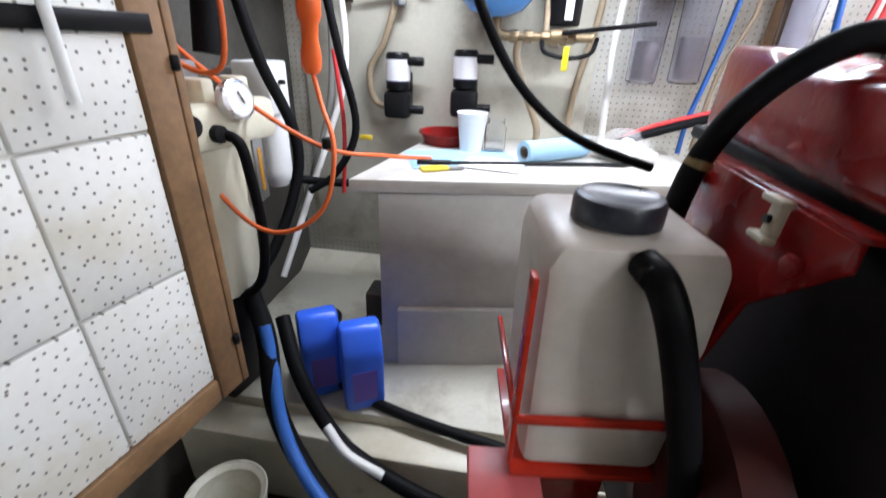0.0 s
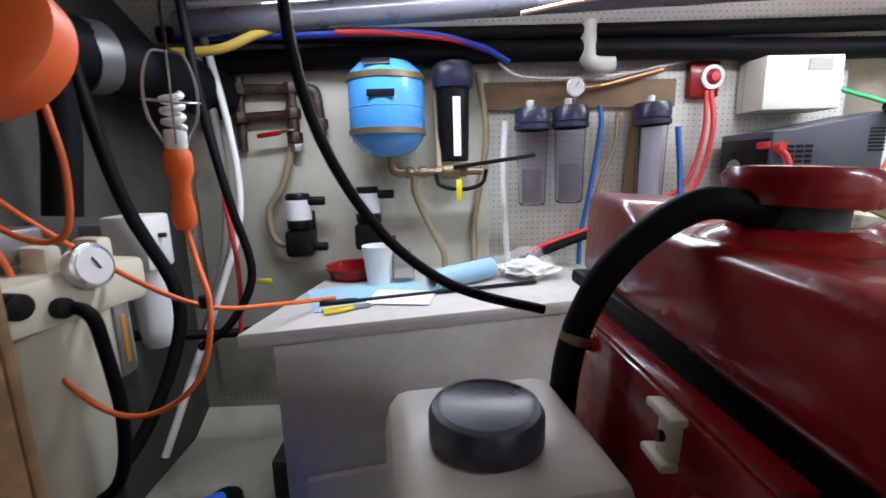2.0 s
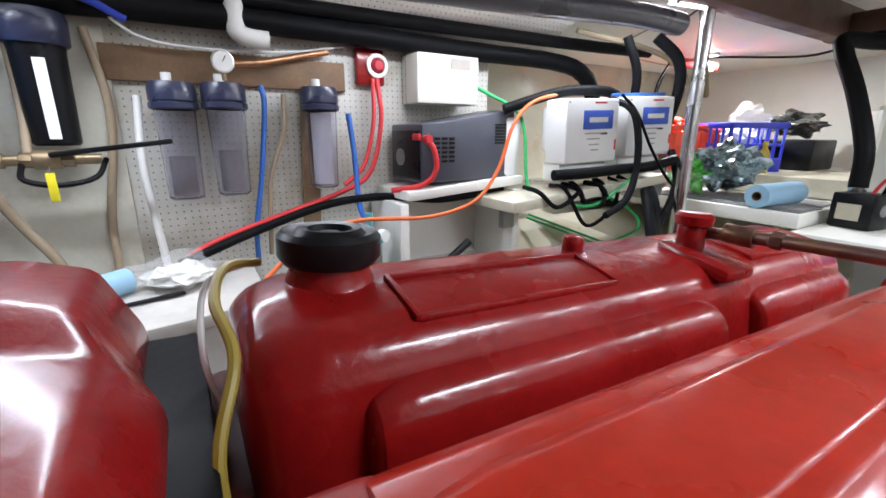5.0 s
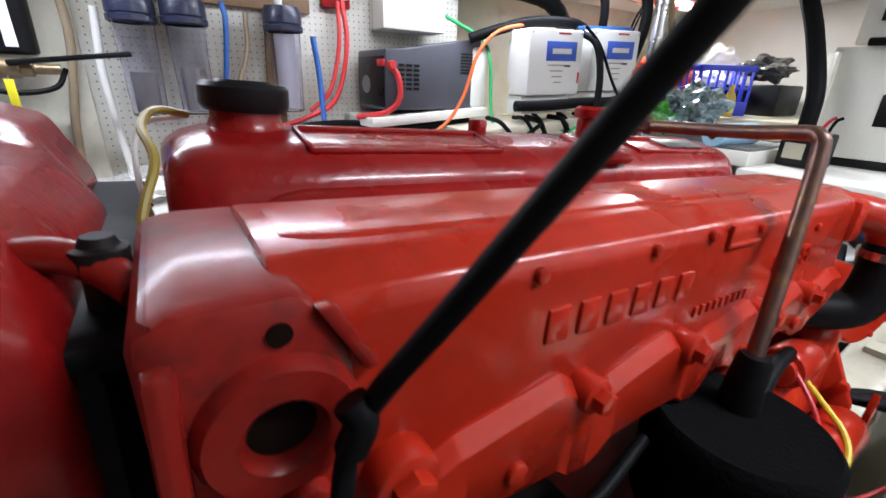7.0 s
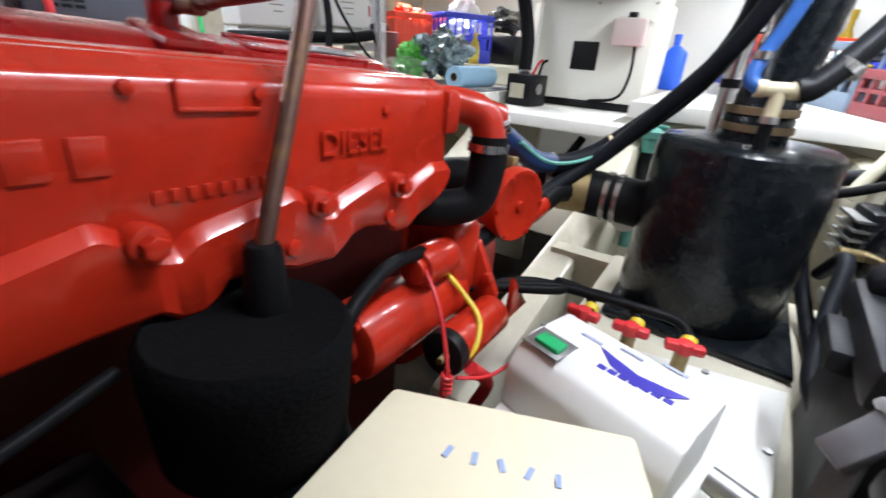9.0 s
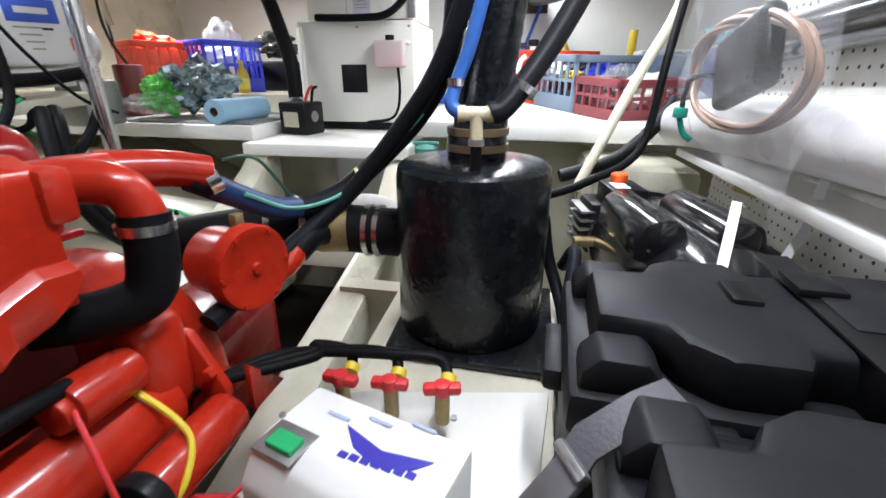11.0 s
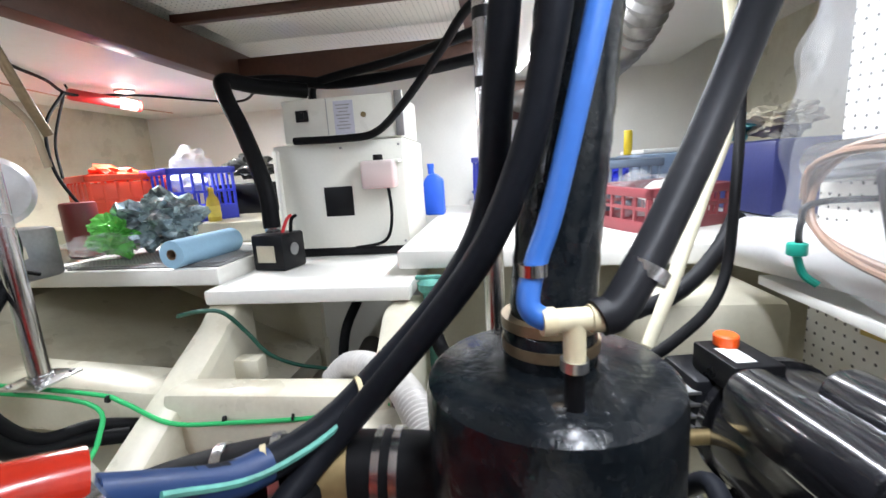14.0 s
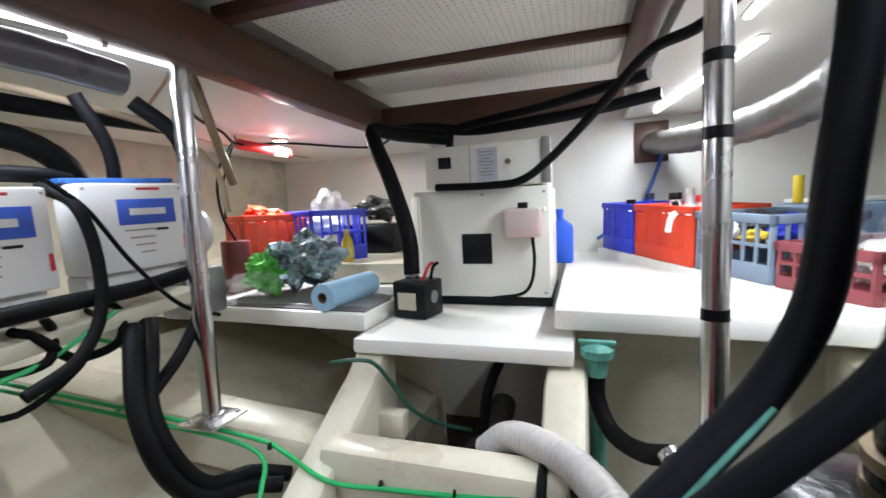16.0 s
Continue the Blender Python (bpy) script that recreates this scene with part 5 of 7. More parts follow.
for k in range(4):
    x0 = 1.97 + 0.09 * k + 0.04 * rng.random()
    sag, span = 0.03 + 0.11 * rng.random(), 0.10 + 0.26 * rng.random()
    pts = [(x0, 1.28, 1.19), (x0 + 0.02 * span, 1.21, 1.18), (x0 + 0.35 * span, 1.19 + 0.03 * rng.random(), 1.17 - sag), (x0 + 0.8 * span, 1.20, 1.165 - sag * rng.random()), (x0 + span, 1.23, 1.18), (x0 + span + 0.02, 1.29, 1.20)]
    solo("cable", tube(pts, 0.005 + 0.006 * rng.random(), seg=10), BLACK, "black cable looped below the chargers", "cable")
# copper pipes at the forward end of the wall
cp = thing("copper_pipes", "dark tarnished copper pipes with valves on the wall", "pipe")
TARN = mat("tarnished_pipe", (0.055, 0.032, 0.024), 0.45, metal=0.5, var=0.4, scale=20, dirt=(0.18, 0.16, 0.13), dirt_amount=0.5, dirt_scale=30)
for pts, r in (([(0.08, 1.59, 1.562), (0.34, 1.59, 1.560)], 0.017), ([(0.285, 1.585, 1.575), (0.285, 1.585, 1.40)], 0.018), ([(0.33, 1.59, 1.560), (0.355, 1.59, 1.55), (0.362, 1.59, 1.50), (0.368, 1.59, 1.42)], 0.017), ([(0.12, 1.59, 1.478), (0.285, 1.59, 1.485)], 0.016), ([(0.125, 1.595, 1.60), (0.118, 1.595, 1.38)], 0.015)):
    part("pipe", tube(pts, r), TARN, cp)
for c in ((0.285, 1.585, 1.562), (0.285, 1.585, 1.487), (0.285, 1.585, 1.415), (0.365, 1.59, 1.455), (0.125, 1.59, 1.562), (0.122, 1.59, 1.478)):
    part("fitting", cyl(0.025, 0.032, c, seg=8, bev=0.003), TARN, cp)
part("valve_nut", cyl(0.020, 0.022, (0.288, 1.585, 1.385), seg=6, bev=0.002), GREYM, cp)
part("red_lever", box(0.075, 0.012, 0.014, (0.215, 1.56, 1.425), 0.004, rot=(0, -8, 0)), RED_D, cp)
part("lever_arm", box(0.045, 0.006, 0.008, (0.268, 1.56, 1.434), 0.001, rot=(0, -8, 0)), STEEL, cp)
bt2 = thing("lagged_pipe", "thick black lagged pipe in the forward corner", "pipe")
part("lagging", tube([(-0.10, 0.95, 1.60), (-0.06, 1.2, 1.575), (0.02, 1.42, 1.56), (0.06, 1.60, 1.55)], 0.075, seg=22), BLACK, bt2)
part("band", cyl(0.079, 0.05, (-0.05, 1.235, 1.572), seg=26, rot=(96, 0, -20)), mat("dull_grey_band", (0.14, 0.14, 0.14), 0.4, metal=0.5), bt2, "dull grey metal band")

# long light strip below the side deck
ls = thing("strip_light", "long lit light strip below the deck", "light strip", (1.39, 1.247, 1.752), -9.2)
part("tube", box(2.26, 0.020, 0.016, (0, 0, 0), 0.006), glow("lit_strip", (0.93, 0.96, 1.0), 9.0), ls)
part("back", box(2.28, 0.03, 0.012, (0, 0.0, 0.015), 0.002), WHITE, ls)
for x in (-1.0, -0.3, 0.4, 1.0):
    part("clip", box(0.012, 0.032, 0.05, (x, 0.002, 0.018), 0.002), WHITEP, ls)

# ---- forward corner: tiled sound door, filters, lamp and cords ----
dr = thing("sound_door", "open acoustic tile door in a brown wooden frame", "door", (0.172, 0.685, 0.685), -100)
part("core", box(0.62, 0.02, 0.68, (0.31, 0.004, 0.34), 0.002), WHITE, dr)
for i in range(3):
    for j in range(3):
        x0, x1 = (0.052, 0.205, 0.405)[i], (0.201, 0.401, 0.57)[i]
        z0, z1 = (0.05, 0.27, 0.475)[j], (0.266, 0.471, 0.64)[j]
        part("tile", box(x1 - x0, 0.012, z1 - z0, ((x0 + x1) / 2, 0.018, (z0 + z1) / 2), 0.003), TILE_X, dr)
for s, c in (((0.048, 0.03, 0.69), (0.024, 0.014, 0.345)), ((0.57, 0.03, 0.046), (0.335, 0.0135, 0.023)), ((0.57, 0.03, 0.04), (0.335, 0.0135, 0.665))):
    part("frame_rail", box(*s, c, 0.003), WOOD, dr)
part("edge_strip", box(0.014, 0.04, 0.69, (-0.008, 0.010, 0.345), 0.003), WOOD, dr)
for z in (0.10, 0.555):
    part("hinge", cyl(0.006, 0.02, (-0.002, 0.032, z), seg=10, bev=0.002), BLACKP, dr, "dark screw and hinge pin")
for z in (0.60, 0.655):
    part("steel_strap", box(0.20, 0.004, 0.022, (0.12, 0.031, z), 0.001), BLACKP, dr)
part("thermometer", tube([(0.14, 0.042, 0.64), (0.14, 0.042, 0.52)], 0.006), WHITEP, dr)
part("upper_strip", box(0.016, 0.016, 0.24, (-0.01, 0.0, 0.81), 0.002), WOOD, dr)

CREAMP = mat("cream_enamel", (0.66, 0.62, 0.48), 0.35, var=0.06, coat=0.2)
wf = thing("fuel_separator", "cream enamelled fuel separator with sight glass and gauge", "fuel filter", (-0.01, 0.93, 0.73), -12)
part("canister", lathe([(0.0, 0.0), (0.094, 0.0), (0.100, 0.010), (0.110, 0.345), (0.104, 0.352), (0.0, 0.352)], (0, 0, 0), seg=40), CREAMP, wf)
part("front_spine", box(0.06, 0.07, 0.17, (0.080, 0.072, 0.285), 0.020, 3), CREAMP, wf)
part("head", box(0.22, 0.26, 0.085, (0.01, 0.01, 0.385), 0.015), CREAMP, wf)
for y in (-0.09, 0.0, 0.09):
    part("head_lug", box(0.06, 0.03, 0.06, (0.06, y, 0.44), 0.008), CREAMP, wf)
part("upper_block", box(0.14, 0.18, 0.06, (-0.03, -0.06, 0.47), 0.008), GREYM, wf)
sg = part("sight_glass_frame", box(0.006, 0.030, 0.145, (0.113, 0.075, 0.285), 0.012, 3), GREYM, wf)
part("sight_glass", box(0.004, 0.011, 0.095, (0.1155, 0.075, 0.28), 0.002), mat("amber_oil", (0.42, 0.20, 0.03), 0.15), sg, "amber oil behind glass")
ga = part("gauge_case", lathe([(0.0, 0.0), (0.036, 0.0), (0.038, 0.006), (0.038, 0.022), (0.034, 0.024), (0.0, 0.024)], (0.118, 0.02, 0.43), rot=(0, 80, 0)), STEEL, wf, "steel pressure gauge")
part("gauge_dial", cyl(0.031, 0.001, (0.143, 0.02, 0.434), rot=(0, 80, 0)), WHITEP, ga)
part("gauge_needle", box(0.001, 0.003, 0.024, (0.1445, 0.022, 0.438), 0, rot=(25, -10, 0)), BLACKP, ga)
part("port", cyl(0.02, 0.06, (0.12, -0.10, 0.40), seg=14, rot=(0, 90, 0), bev=0.003), BLACKP, wf)
part("port", cyl(0.017, 0.05, (0.11, -0.03, 0.375), seg=14, rot=(0, 90, 0), bev=0.003), BLACKP, wf)
part("outlet_hose", tube([(0.11, -0.02, 0.375), (0.15, -0.01, 0.36), (0.155, 0.0, 0.30), (0.155, 0.01, 0.15), (0.13, 0.0, 0.03), (0.05, -0.03, -0.01), (-0.08, -0.05, 0.0)], 0.011), BLACK, wf)
part("foot", box(0.14, 0.14, 0.30, (-0.02, 0, -0.15), 0.01), BLACKP, wf)
ff = thing("fuel_filter", "white canister fuel filter with square head", "fuel filter", (0.0, 1.25, 0.88))
part("canister", lathe([(0.0, 0.0), (0.026, 0.004), (0.040, 0.03), (0.042, 0.05), (0.042, 0.21), (0.0, 0.21)]), WHITEP, ff)
part("head", box(0.10, 0.10, 0.13, (0, -0.02, 0.275), 0.008), WHITEP, ff)
part("knob", cyl(0.006, 0.02, (0.055, -0.02, 0.29), seg=10, rot=(0, 90, 0)), BLACKP, ff)
part("wall_plate", box(0.08, 0.08, 0.10, (-0.085, 0, 0.27), 0.004), GREYM, ff)

wl = thing("work_lamp", "orange handled work lamp with wire cage and bulb", "work lamp", (0.268, 0.962, 1.22), 10)
wl.matrix_world = pose(0.262, 0.972, 1.215, 8, 6, 0)
OR = mat("orange_plastic", (0.80, 0.13, 0.02), 0.4, var=0.08)
part("handle", lathe([(0.0, 0.0), (0.014, 0.0), (0.019, 0.01), (0.020, 0.03), (0.015, 0.06), (0.016, 0.085), (0.022, 0.10), (0.022, 0.13), (0.016, 0.14), (0.0, 0.14)], seg=20), OR, wl)
part("socket", cyl(0.017, 0.03, (0, 0, 0.155), seg=18, bev=0.002), WHITEP, wl)
bulb = part("bulb", tube([(0.014 * math.cos(k * 0.8), 0.014 * math.sin(k * 0.8), 0.172 + 0.0022 * k) for k in range(26)], 0.0055, seg=8, step=2), WHITEP, wl, "white spiral bulb")
for k in range(6):
    a = k * math.pi / 3
    part("cage_wire", tube([(0.020 * math.cos(a), 0.020 * math.sin(a), 0.15), (0.040 * math.cos(a), 0.040 * math.sin(a), 0.19), (0.042 * math.cos(a), 0.042 * math.sin(a), 0.24), (0.026 * math.cos(a), 0.026 * math.sin(a), 0.285), (0, 0, 0.29)], 0.0016, seg=6), GREYM, wl)
part("cage_ring", lathe([(0.041, -0.0015), (0.043, 0), (0.041, 0.0015)], (0, 0, 0.215)), GREYM, wl)
part("hook", tube([(0, 0, 0.288), (0.0, 0.0, 0.40), (0, 0.02, 0.70)], 0.003, seg=6), BLACKP, wl)
rl2 = thing("cord_reel", "round orange cord reel hung under the deck", "cord reel", (0.11, 0.80, 1.50))
part("drum", lathe([(0.0, 0.014), (0.03, 0.016), (0.095, 0.010), (0.108, 0.0), (0.108, -0.05), (0.0, -0.05)], rot=(70, 0, 10), seg=40), OR, rl2)
part("hub", lathe([(0.0, 0.01), (0.02, 0.008), (0.024, -0.01), (0.0, -0.01)], (0, -0.018, 0.006), rot=(70, 0, 10)), BLACKP, rl2)
part("hanger", tube([(0, 0.03, 0.05), (0.0, 0.05, 0.46)], 0.006), BLACKP, rl2)
for pts, lab in (([(-0.03, 0.83, 1.50), (-0.014, 0.85, 1.449), (0.02, 0.85, 1.30), (0.06, 0.85, 1.24), (0.12, 0.85, 1.215), (0.16, 0.85, 1.235), (0.172, 0.85, 1.32), (0.161, 0.85, 1.404), (0.153, 0.84, 1.49)], "orange cord hanging in a loop"),
                 ([(-0.062, 0.90, 1.40), (-0.041, 0.93, 1.305), (0.081, 0.96, 1.182), (0.267, 0.97, 1.073), (0.378, 1.10, 1.03), (0.45, 1.25, 0.994)], "orange cord stretched to the workbench"),
                 ([(-0.01, 0.86, 1.32), (0.036, 0.88, 1.153), (0.048, 0.88, 1.038), (0.128, 0.88, 0.93), (0.212, 0.88, 0.91), (0.302, 0.88, 0.971), (0.325, 0.90, 1.085), (0.285, 0.95, 1.16), (0.262, 0.972, 1.22)], "orange cord looping up to the lamp")):
    solo("cord", tube(pts, 0.0048, seg=10), ORANGE, lab, "cord")
solo("cord_clip", cyl(0.013, 0.022, (0.29, 0.955, 1.084), seg=14, bev=0.003), BLACKP, "black clip joining the orange cords", "clip")
for pts, r, m, lab in (([(0.10, 0.80, 1.90), (0.05, 0.98, 1.55), (0.04, 1.02, 1.42), (0.03, 1.0, 1.24)], 0.030, BLACK, "thick black hose down to the separator"),
                       ([(0.0, 1.05, 1.90), (0.02, 1.10, 1.5), (0.06, 1.12, 1.25), (0.12, 1.15, 1.05), (0.11, 1.12, 0.9), (0.06, 1.02, 0.74), (0.0, 0.90, 0.70)], 0.014, BLACK, "black hose behind the separator"),
                       ([(0.12, 1.30, 1.9), (0.15, 1.30, 1.5), (0.19, 1.30, 1.25), (0.22, 1.32, 1.05), (0.16, 1.30, 0.92), (0.08, 1.28, 0.86)], 0.011, BLACK, "black hose beside the fuel filter"),
                       ([(0.06, 1.5, 1.8), (0.13, 1.48, 1.45), (0.15, 1.45, 1.2), (0.10, 1.40, 1.0), (0.05, 1.30, 0.8), (0.0, 1.2, 0.6)], 0.010, PVC, "white hose on the forward bulkhead"),
                       ([(0.02, 1.52, 1.8), (0.09, 1.50, 1.42), (0.10, 1.46, 1.15), (0.06, 1.42, 0.95), (0.0, 1.36, 0.75)], 0.012, mat("grey_hose", (0.25, 0.24, 0.22), 0.5), "grey hose on the forward bulkhead"),
                       ([(0.16, 1.34, 1.25), (0.18, 1.33, 1.05), (0.17, 1.32, 0.85)], 0.006, REDW, "red pipe near the forward bulkhead"),
                       ([(0.04, 0.98, 0.68), (0.16, 0.83, 0.66), (0.20, 0.76, 0.55), (0.26, 0.72, 0.44), (0.37, 0.66, 0.36), (0.52, 0.58, 0.33)], 0.022, BLACK, "black hose beside the engine bed"),
                       ([(0.16, 0.83, 0.70), (0.19, 0.79, 0.62), (0.225, 0.735, 0.53), (0.28, 0.69, 0.45), (0.37, 0.64, 0.385), (0.52, 0.55, 0.36)], 0.014, BLUEH, "blue hose beside the engine bed"),
                       ([(0.15, 0.92, 0.66), (0.22, 0.84, 0.56), (0.30, 0.80, 0.45), (0.40, 0.76, 0.40), (0.60, 0.70, 0.38), (0.9, 0.66, 0.38)], 0.018, BLACK, "black hose along the engine bed"),
                       ([(0.30, 0.79, 0.462), (0.36, 0.755, 0.425), (0.45, 0.735, 0.40)], 0.011, PVC, "white cable sleeve on the engine bed"),
                       ([(0.15, 1.0, 0.50), (0.30, 0.93, 0.45), (0.50, 0.87, 0.435), (0.80, 0.82, 0.425), (1.1, 0.80, 0.42)], 0.014, BLACK, "black cable lying on the ledge"),
                       ([(-0.05, 1.2, 0.93), (0.12, 1.38, 0.86), (0.25, 1.45, 0.86)], 0.013, BLACK, "black hose near the wall")):
    solo("hose", tube(pts, r, seg=14), m, lab, "hose")
JUG = mat("blue_jug_plastic", (0.03, 0.13, 0.75), 0.35, var=0.06)


def jug(at, rz):
    j = thing("oil_jug", "blue plastic oil jug lying on the ledge", "jug", at, rz, "oil jugs")
    part("body", prism([(-0.065, 0.0), (0.065, 0.0), (0.065, 0.17), (0.035, 0.235), (-0.01, 0.235), (-0.065, 0.18)], 0.10, "y", (0, 0, 0), 0.014), JUG, j)
    part("cap", cyl(0.018, 0.022, (-0.068, 0, 0.145), seg=18, rot=(0, 70, 0), bev=0.003), BLACKP, j)
    part("label", box(0.002, 0.06, 0.09, (0.0662, 0, 0.08), 0), mat("purple_label", (0.10, 0.06, 0.40), 0.5), j)
    return j


jug((0.335, 0.94, 0.43), -62)
jug((0.215, 0.965, 0.43), -58)
solo("round_cover", cyl(0.045, 0.03, (0.125, 1.22, 0.445), bev=0.008), BLACKP, "black round cover on the stained ledge", "cover")
solo("brown_block", box(0.10, 0.10, 0.12, (0.30, 1.28, 0.49), 0.01), DARKM, "dark brown block beside the workbench", "block")
solo("bucket", lathe([(0.0, 0.0), (0.06, 0.0), (0.075, 0.16), (0.078, 0.16), (0.064, 0.15), (0.056, 0.006), (0.0, 0.006)], (0.17, 0.60, 0.30)), OLDWALL, "worn white can holding wood offcuts", "can")
solo("can_stand", box(0.16, 0.16, 0.30, (0.17, 0.60, 0.15), 0.01), DARKM, "dark block under the can", "block")
solo("tag", box(0.04, 0.004, 0.015, (0.235, 1.36, 1.015), 0.001), YELLOW, "yellow cable tag by the bulkhead", "tag")

# ---- aft end: generator cabinet, shelves and crates ----
CAB = mat("cream_white_steel", (0.74, 0.73, 0.66), 0.35, var=0.05, dirt=(0.5, 0.46, 0.36), dirt_amount=0.2)
gen = thing("generator_cabinet", "cream white generator cabinet with control box", "generator", (3.275, 0.0, 1.035))
part("base_rail", box(0.42, 0.50, 0.03, (0.21, 0.54, 0.016), 0.004), BLACKP, gen)
lower = part("sound_shield", box(0.40, 0.505, 0.40, (0.20, 0.545, 0.232), 0.005), CAB, gen)
part("side_door", box(0.10, 0.012, 0.36, (0.02, 0.80, 0.235), 0.003, rot=(0, 0, 35)), CAB, lower)
part("vent_opening", box(0.004, 0.112, 0.112, (-0.001, 0.556, 0.212), 0.001), BLACKP, lower)
for y, z in ((0.31, 0.41), (0.53, 0.41), (0.78, 0.41), (0.31, 0.05), (0.78, 0.05), (0.78, 0.25)):
    part("screw", cyl(0.005, 0.004, (-0.001, y, z), seg=8, rot=(0, 90, 0)), GREYM, lower)
upper = part("control_box", box(0.34, 0.45, 0.155, (0.185, 0.525, 0.517), 0.004), CAB, gen)
part("breaker", box(0.006, 0.050, 0.042, (0.012, 0.672, 0.535), 0.003), BLACKP, upper)
part("rocker", box(0.008, 0.02, 0.026, (0.008, 0.672, 0.535), 0.003), GREYP, upper)
part("instruction_plate", box(0.002, 0.075, 0.12, (0.0135, 0.51, 0.52), 0), mat("pale_lavender_plate", (0.52, 0.52, 0.60), 0.4), upper)
for k in range(8):
    part("text_bar", box(0.001, 0.055 - 0.01 * (k % 3), 0.004, (0.0118, 0.512, 0.565 - 0.012 * k), 0), GREYM, upper)
part("indicator", cyl(0.010, 0.006, (0.012, 0.435, 0.525), seg=14, rot=(0, 90, 0)), BRASS, upper)
part("panel_seam", box(0.002, 0.002, 0.15, (0.0135, 0.575, 0.517), 0), GREYM, upper)
part("edge_bracket", box(0.02, 0.03, 0.16, (0.015, 0.30, 0.52), 0.003), GREYM, upper)
cbt = thing("coolant_reservoir", "clear reservoir with pink coolant on the cabinet", "reservoir", (3.225, 0.378, 1.285))
part("body", box(0.06, 0.125, 0.10, (0, 0, 0.055), 0.012, 3), clear("cloudy_plastic", (0.92, 0.80, 0.78), 0.3, 0.5), cbt)
part("coolant", box(0.054, 0.117, 0.034, (0, 0, 0.022), 0.008), mat("pink_coolant", (0.80, 0.16, 0.17), 0.3), cbt)
part("cap", cyl(0.018, 0.02, (0, 0.0, 0.115), seg=16, bev=0.003), BLACKP, cbt)
part("mount_ear", box(0.05, 0.15, 0.012, (0.022, 0, 0.10), 0.003), CAB, cbt)
part("drain_hose", tube([(0.0, -0.03, 0.005), (0.0, -0.035, -0.08), (0.01, -0.02, -0.16), (0.02, 0.02, -0.20), (0.02, 0.12, -0.215)], 0.006, seg=10), BLACK, cbt)
pm = thing("bilge_pump_box", "black pump box with label and upright hose", "pump", (3.10, 0.73, 1.035), -12)
part("case", box(0.12, 0.13, 0.125, (0, 0, 0.0635), 0.008), BLACKP, pm)
part("label", box(0.002, 0.072, 0.058, (-0.0612, 0.006, 0.06), 0), mat("tan_label", (0.48, 0.44, 0.33), 0.6), pm)
part("round_badge", cyl(0.022, 0.002, (0.0, -0.0655, 0.07), seg=20, rot=(90, 0, 0)), GREYM, pm)
part("hose_neck", cyl(0.026, 0.04, (0.02, 0.035, 0.145), seg=20, bev=0.003), STEEL, pm)
for k in (0, 1):
    part("terminal", tube([(0.0 + 0.02 * k, -0.02 - 0.02 * k, 0.12), (0.01, -0.04 - 0.02 * k, 0.17), (0.02, -0.055 - 0.02 * k, 0.185)], 0.006, seg=8), BLACK if k else REDW, pm)
part("upright_hose", tube([(0.02, 0.035, 0.14), (0.03, 0.05, 0.28), (0.05, 0.13, 0.48), (0.06, 0.20, 0.62), (0.10, 0.225, 0.675), (0.20, 0.17, 0.665), (0.34, 0.05, 0.655)], 0.029, seg=16), BLACK, pm)
tr2 = thing("towel_roll", "blue paper towel roll lying on the shelf", "paper roll", (3.05, 0.975, 1.086 + 0.045), -4)
part("roll", lathe([(0.016, -0.145), (0.044, -0.145), (0.045, -0.14), (0.045, 0.14), (0.044, 0.145), (0.016, 0.145)], rot=(0, 90, 0)), PALEBLUE, tr2)
part("core", lathe([(0.015, -0.1455), (0.0175, -0.1455), (0.0175, 0.1455), (0.015, 0.1455), (0.015, -0.1455)], rot=(0, 90, 0)), mat("brown_core", (0.16, 0.10, 0.06), 0.8), tr2)
GRATE = holes(mat("perforated_grate", (0.36, 0.36, 0.36), 0.5, metal=0.3), 0.016, 0.0045, (0, 1))
solo("perforated_mat", box(0.34, 0.62, 0.006, (3.15, 1.17, 1.0865), 0.001), GRATE, "grey perforated mat lying on the shelf", "mat")
FOIL = mat("printed_foil", (0.28, 0.36, 0.38), 0.25, metal=0.5, var=0.8, scale=22, fine=60, dirt=(0.04, 0.05, 0.06), dirt_amount=0.9, dirt_scale=18)
crumple(0.16, 0.17, 0.15, 11, FOIL, "foil_bag", "crumpled printed foil bag on the shelf", "bag", (3.20, 1.27, 1.091), 30, 4)
crumple(0.10, 0.12, 0.09, 15, mat("green_foil", (0.12, 0.50, 0.08), 0.3, metal=0.3, var=0.4, scale=20), "snack_bag", "bright green crumpled bag on the shelf", "bag", (3.10, 1.36, 1.091), 0, 4)
crumple(0.13, 0.17, 0.055, 21, FILM, "plastic_bag", "clear crumpled plastic wrap on the shelf", "bag", (3.06, 1.36, 1.091), 10)
yb = thing("oil_bottle", "yellow oil bottle with yellow cap on the shelf", "bottle", (3.49, 1.23, 1.176))
part("body", lathe([(0.0, 0.0), (0.026, 0.0), (0.028, 0.006), (0.028, 0.085), (0.022, 0.105), (0.012, 0.12), (0.011, 0.135), (0.0, 0.135)], seg=24), mat("amber_plastic", (0.55, 0.40, 0.05), 0.3), yb)
part("cap", cyl(0.012, 0.018, (0, 0, 0.143), seg=16, bev=0.002), YELLOW, yb)
part("label", lathe([(0.0283, 0.0), (0.0288, 0.0), (0.0288, 0.05), (0.0283, 0.05)], (0, 0, 0.02), seg=24), mat("gold_label", (0.72, 0.60, 0.12), 0.4), yb)
bb2 = thing("coolant_jug", "blue plastic bottle standing by the cabinet", "bottle", (3.90, 0.275, 1.1135))
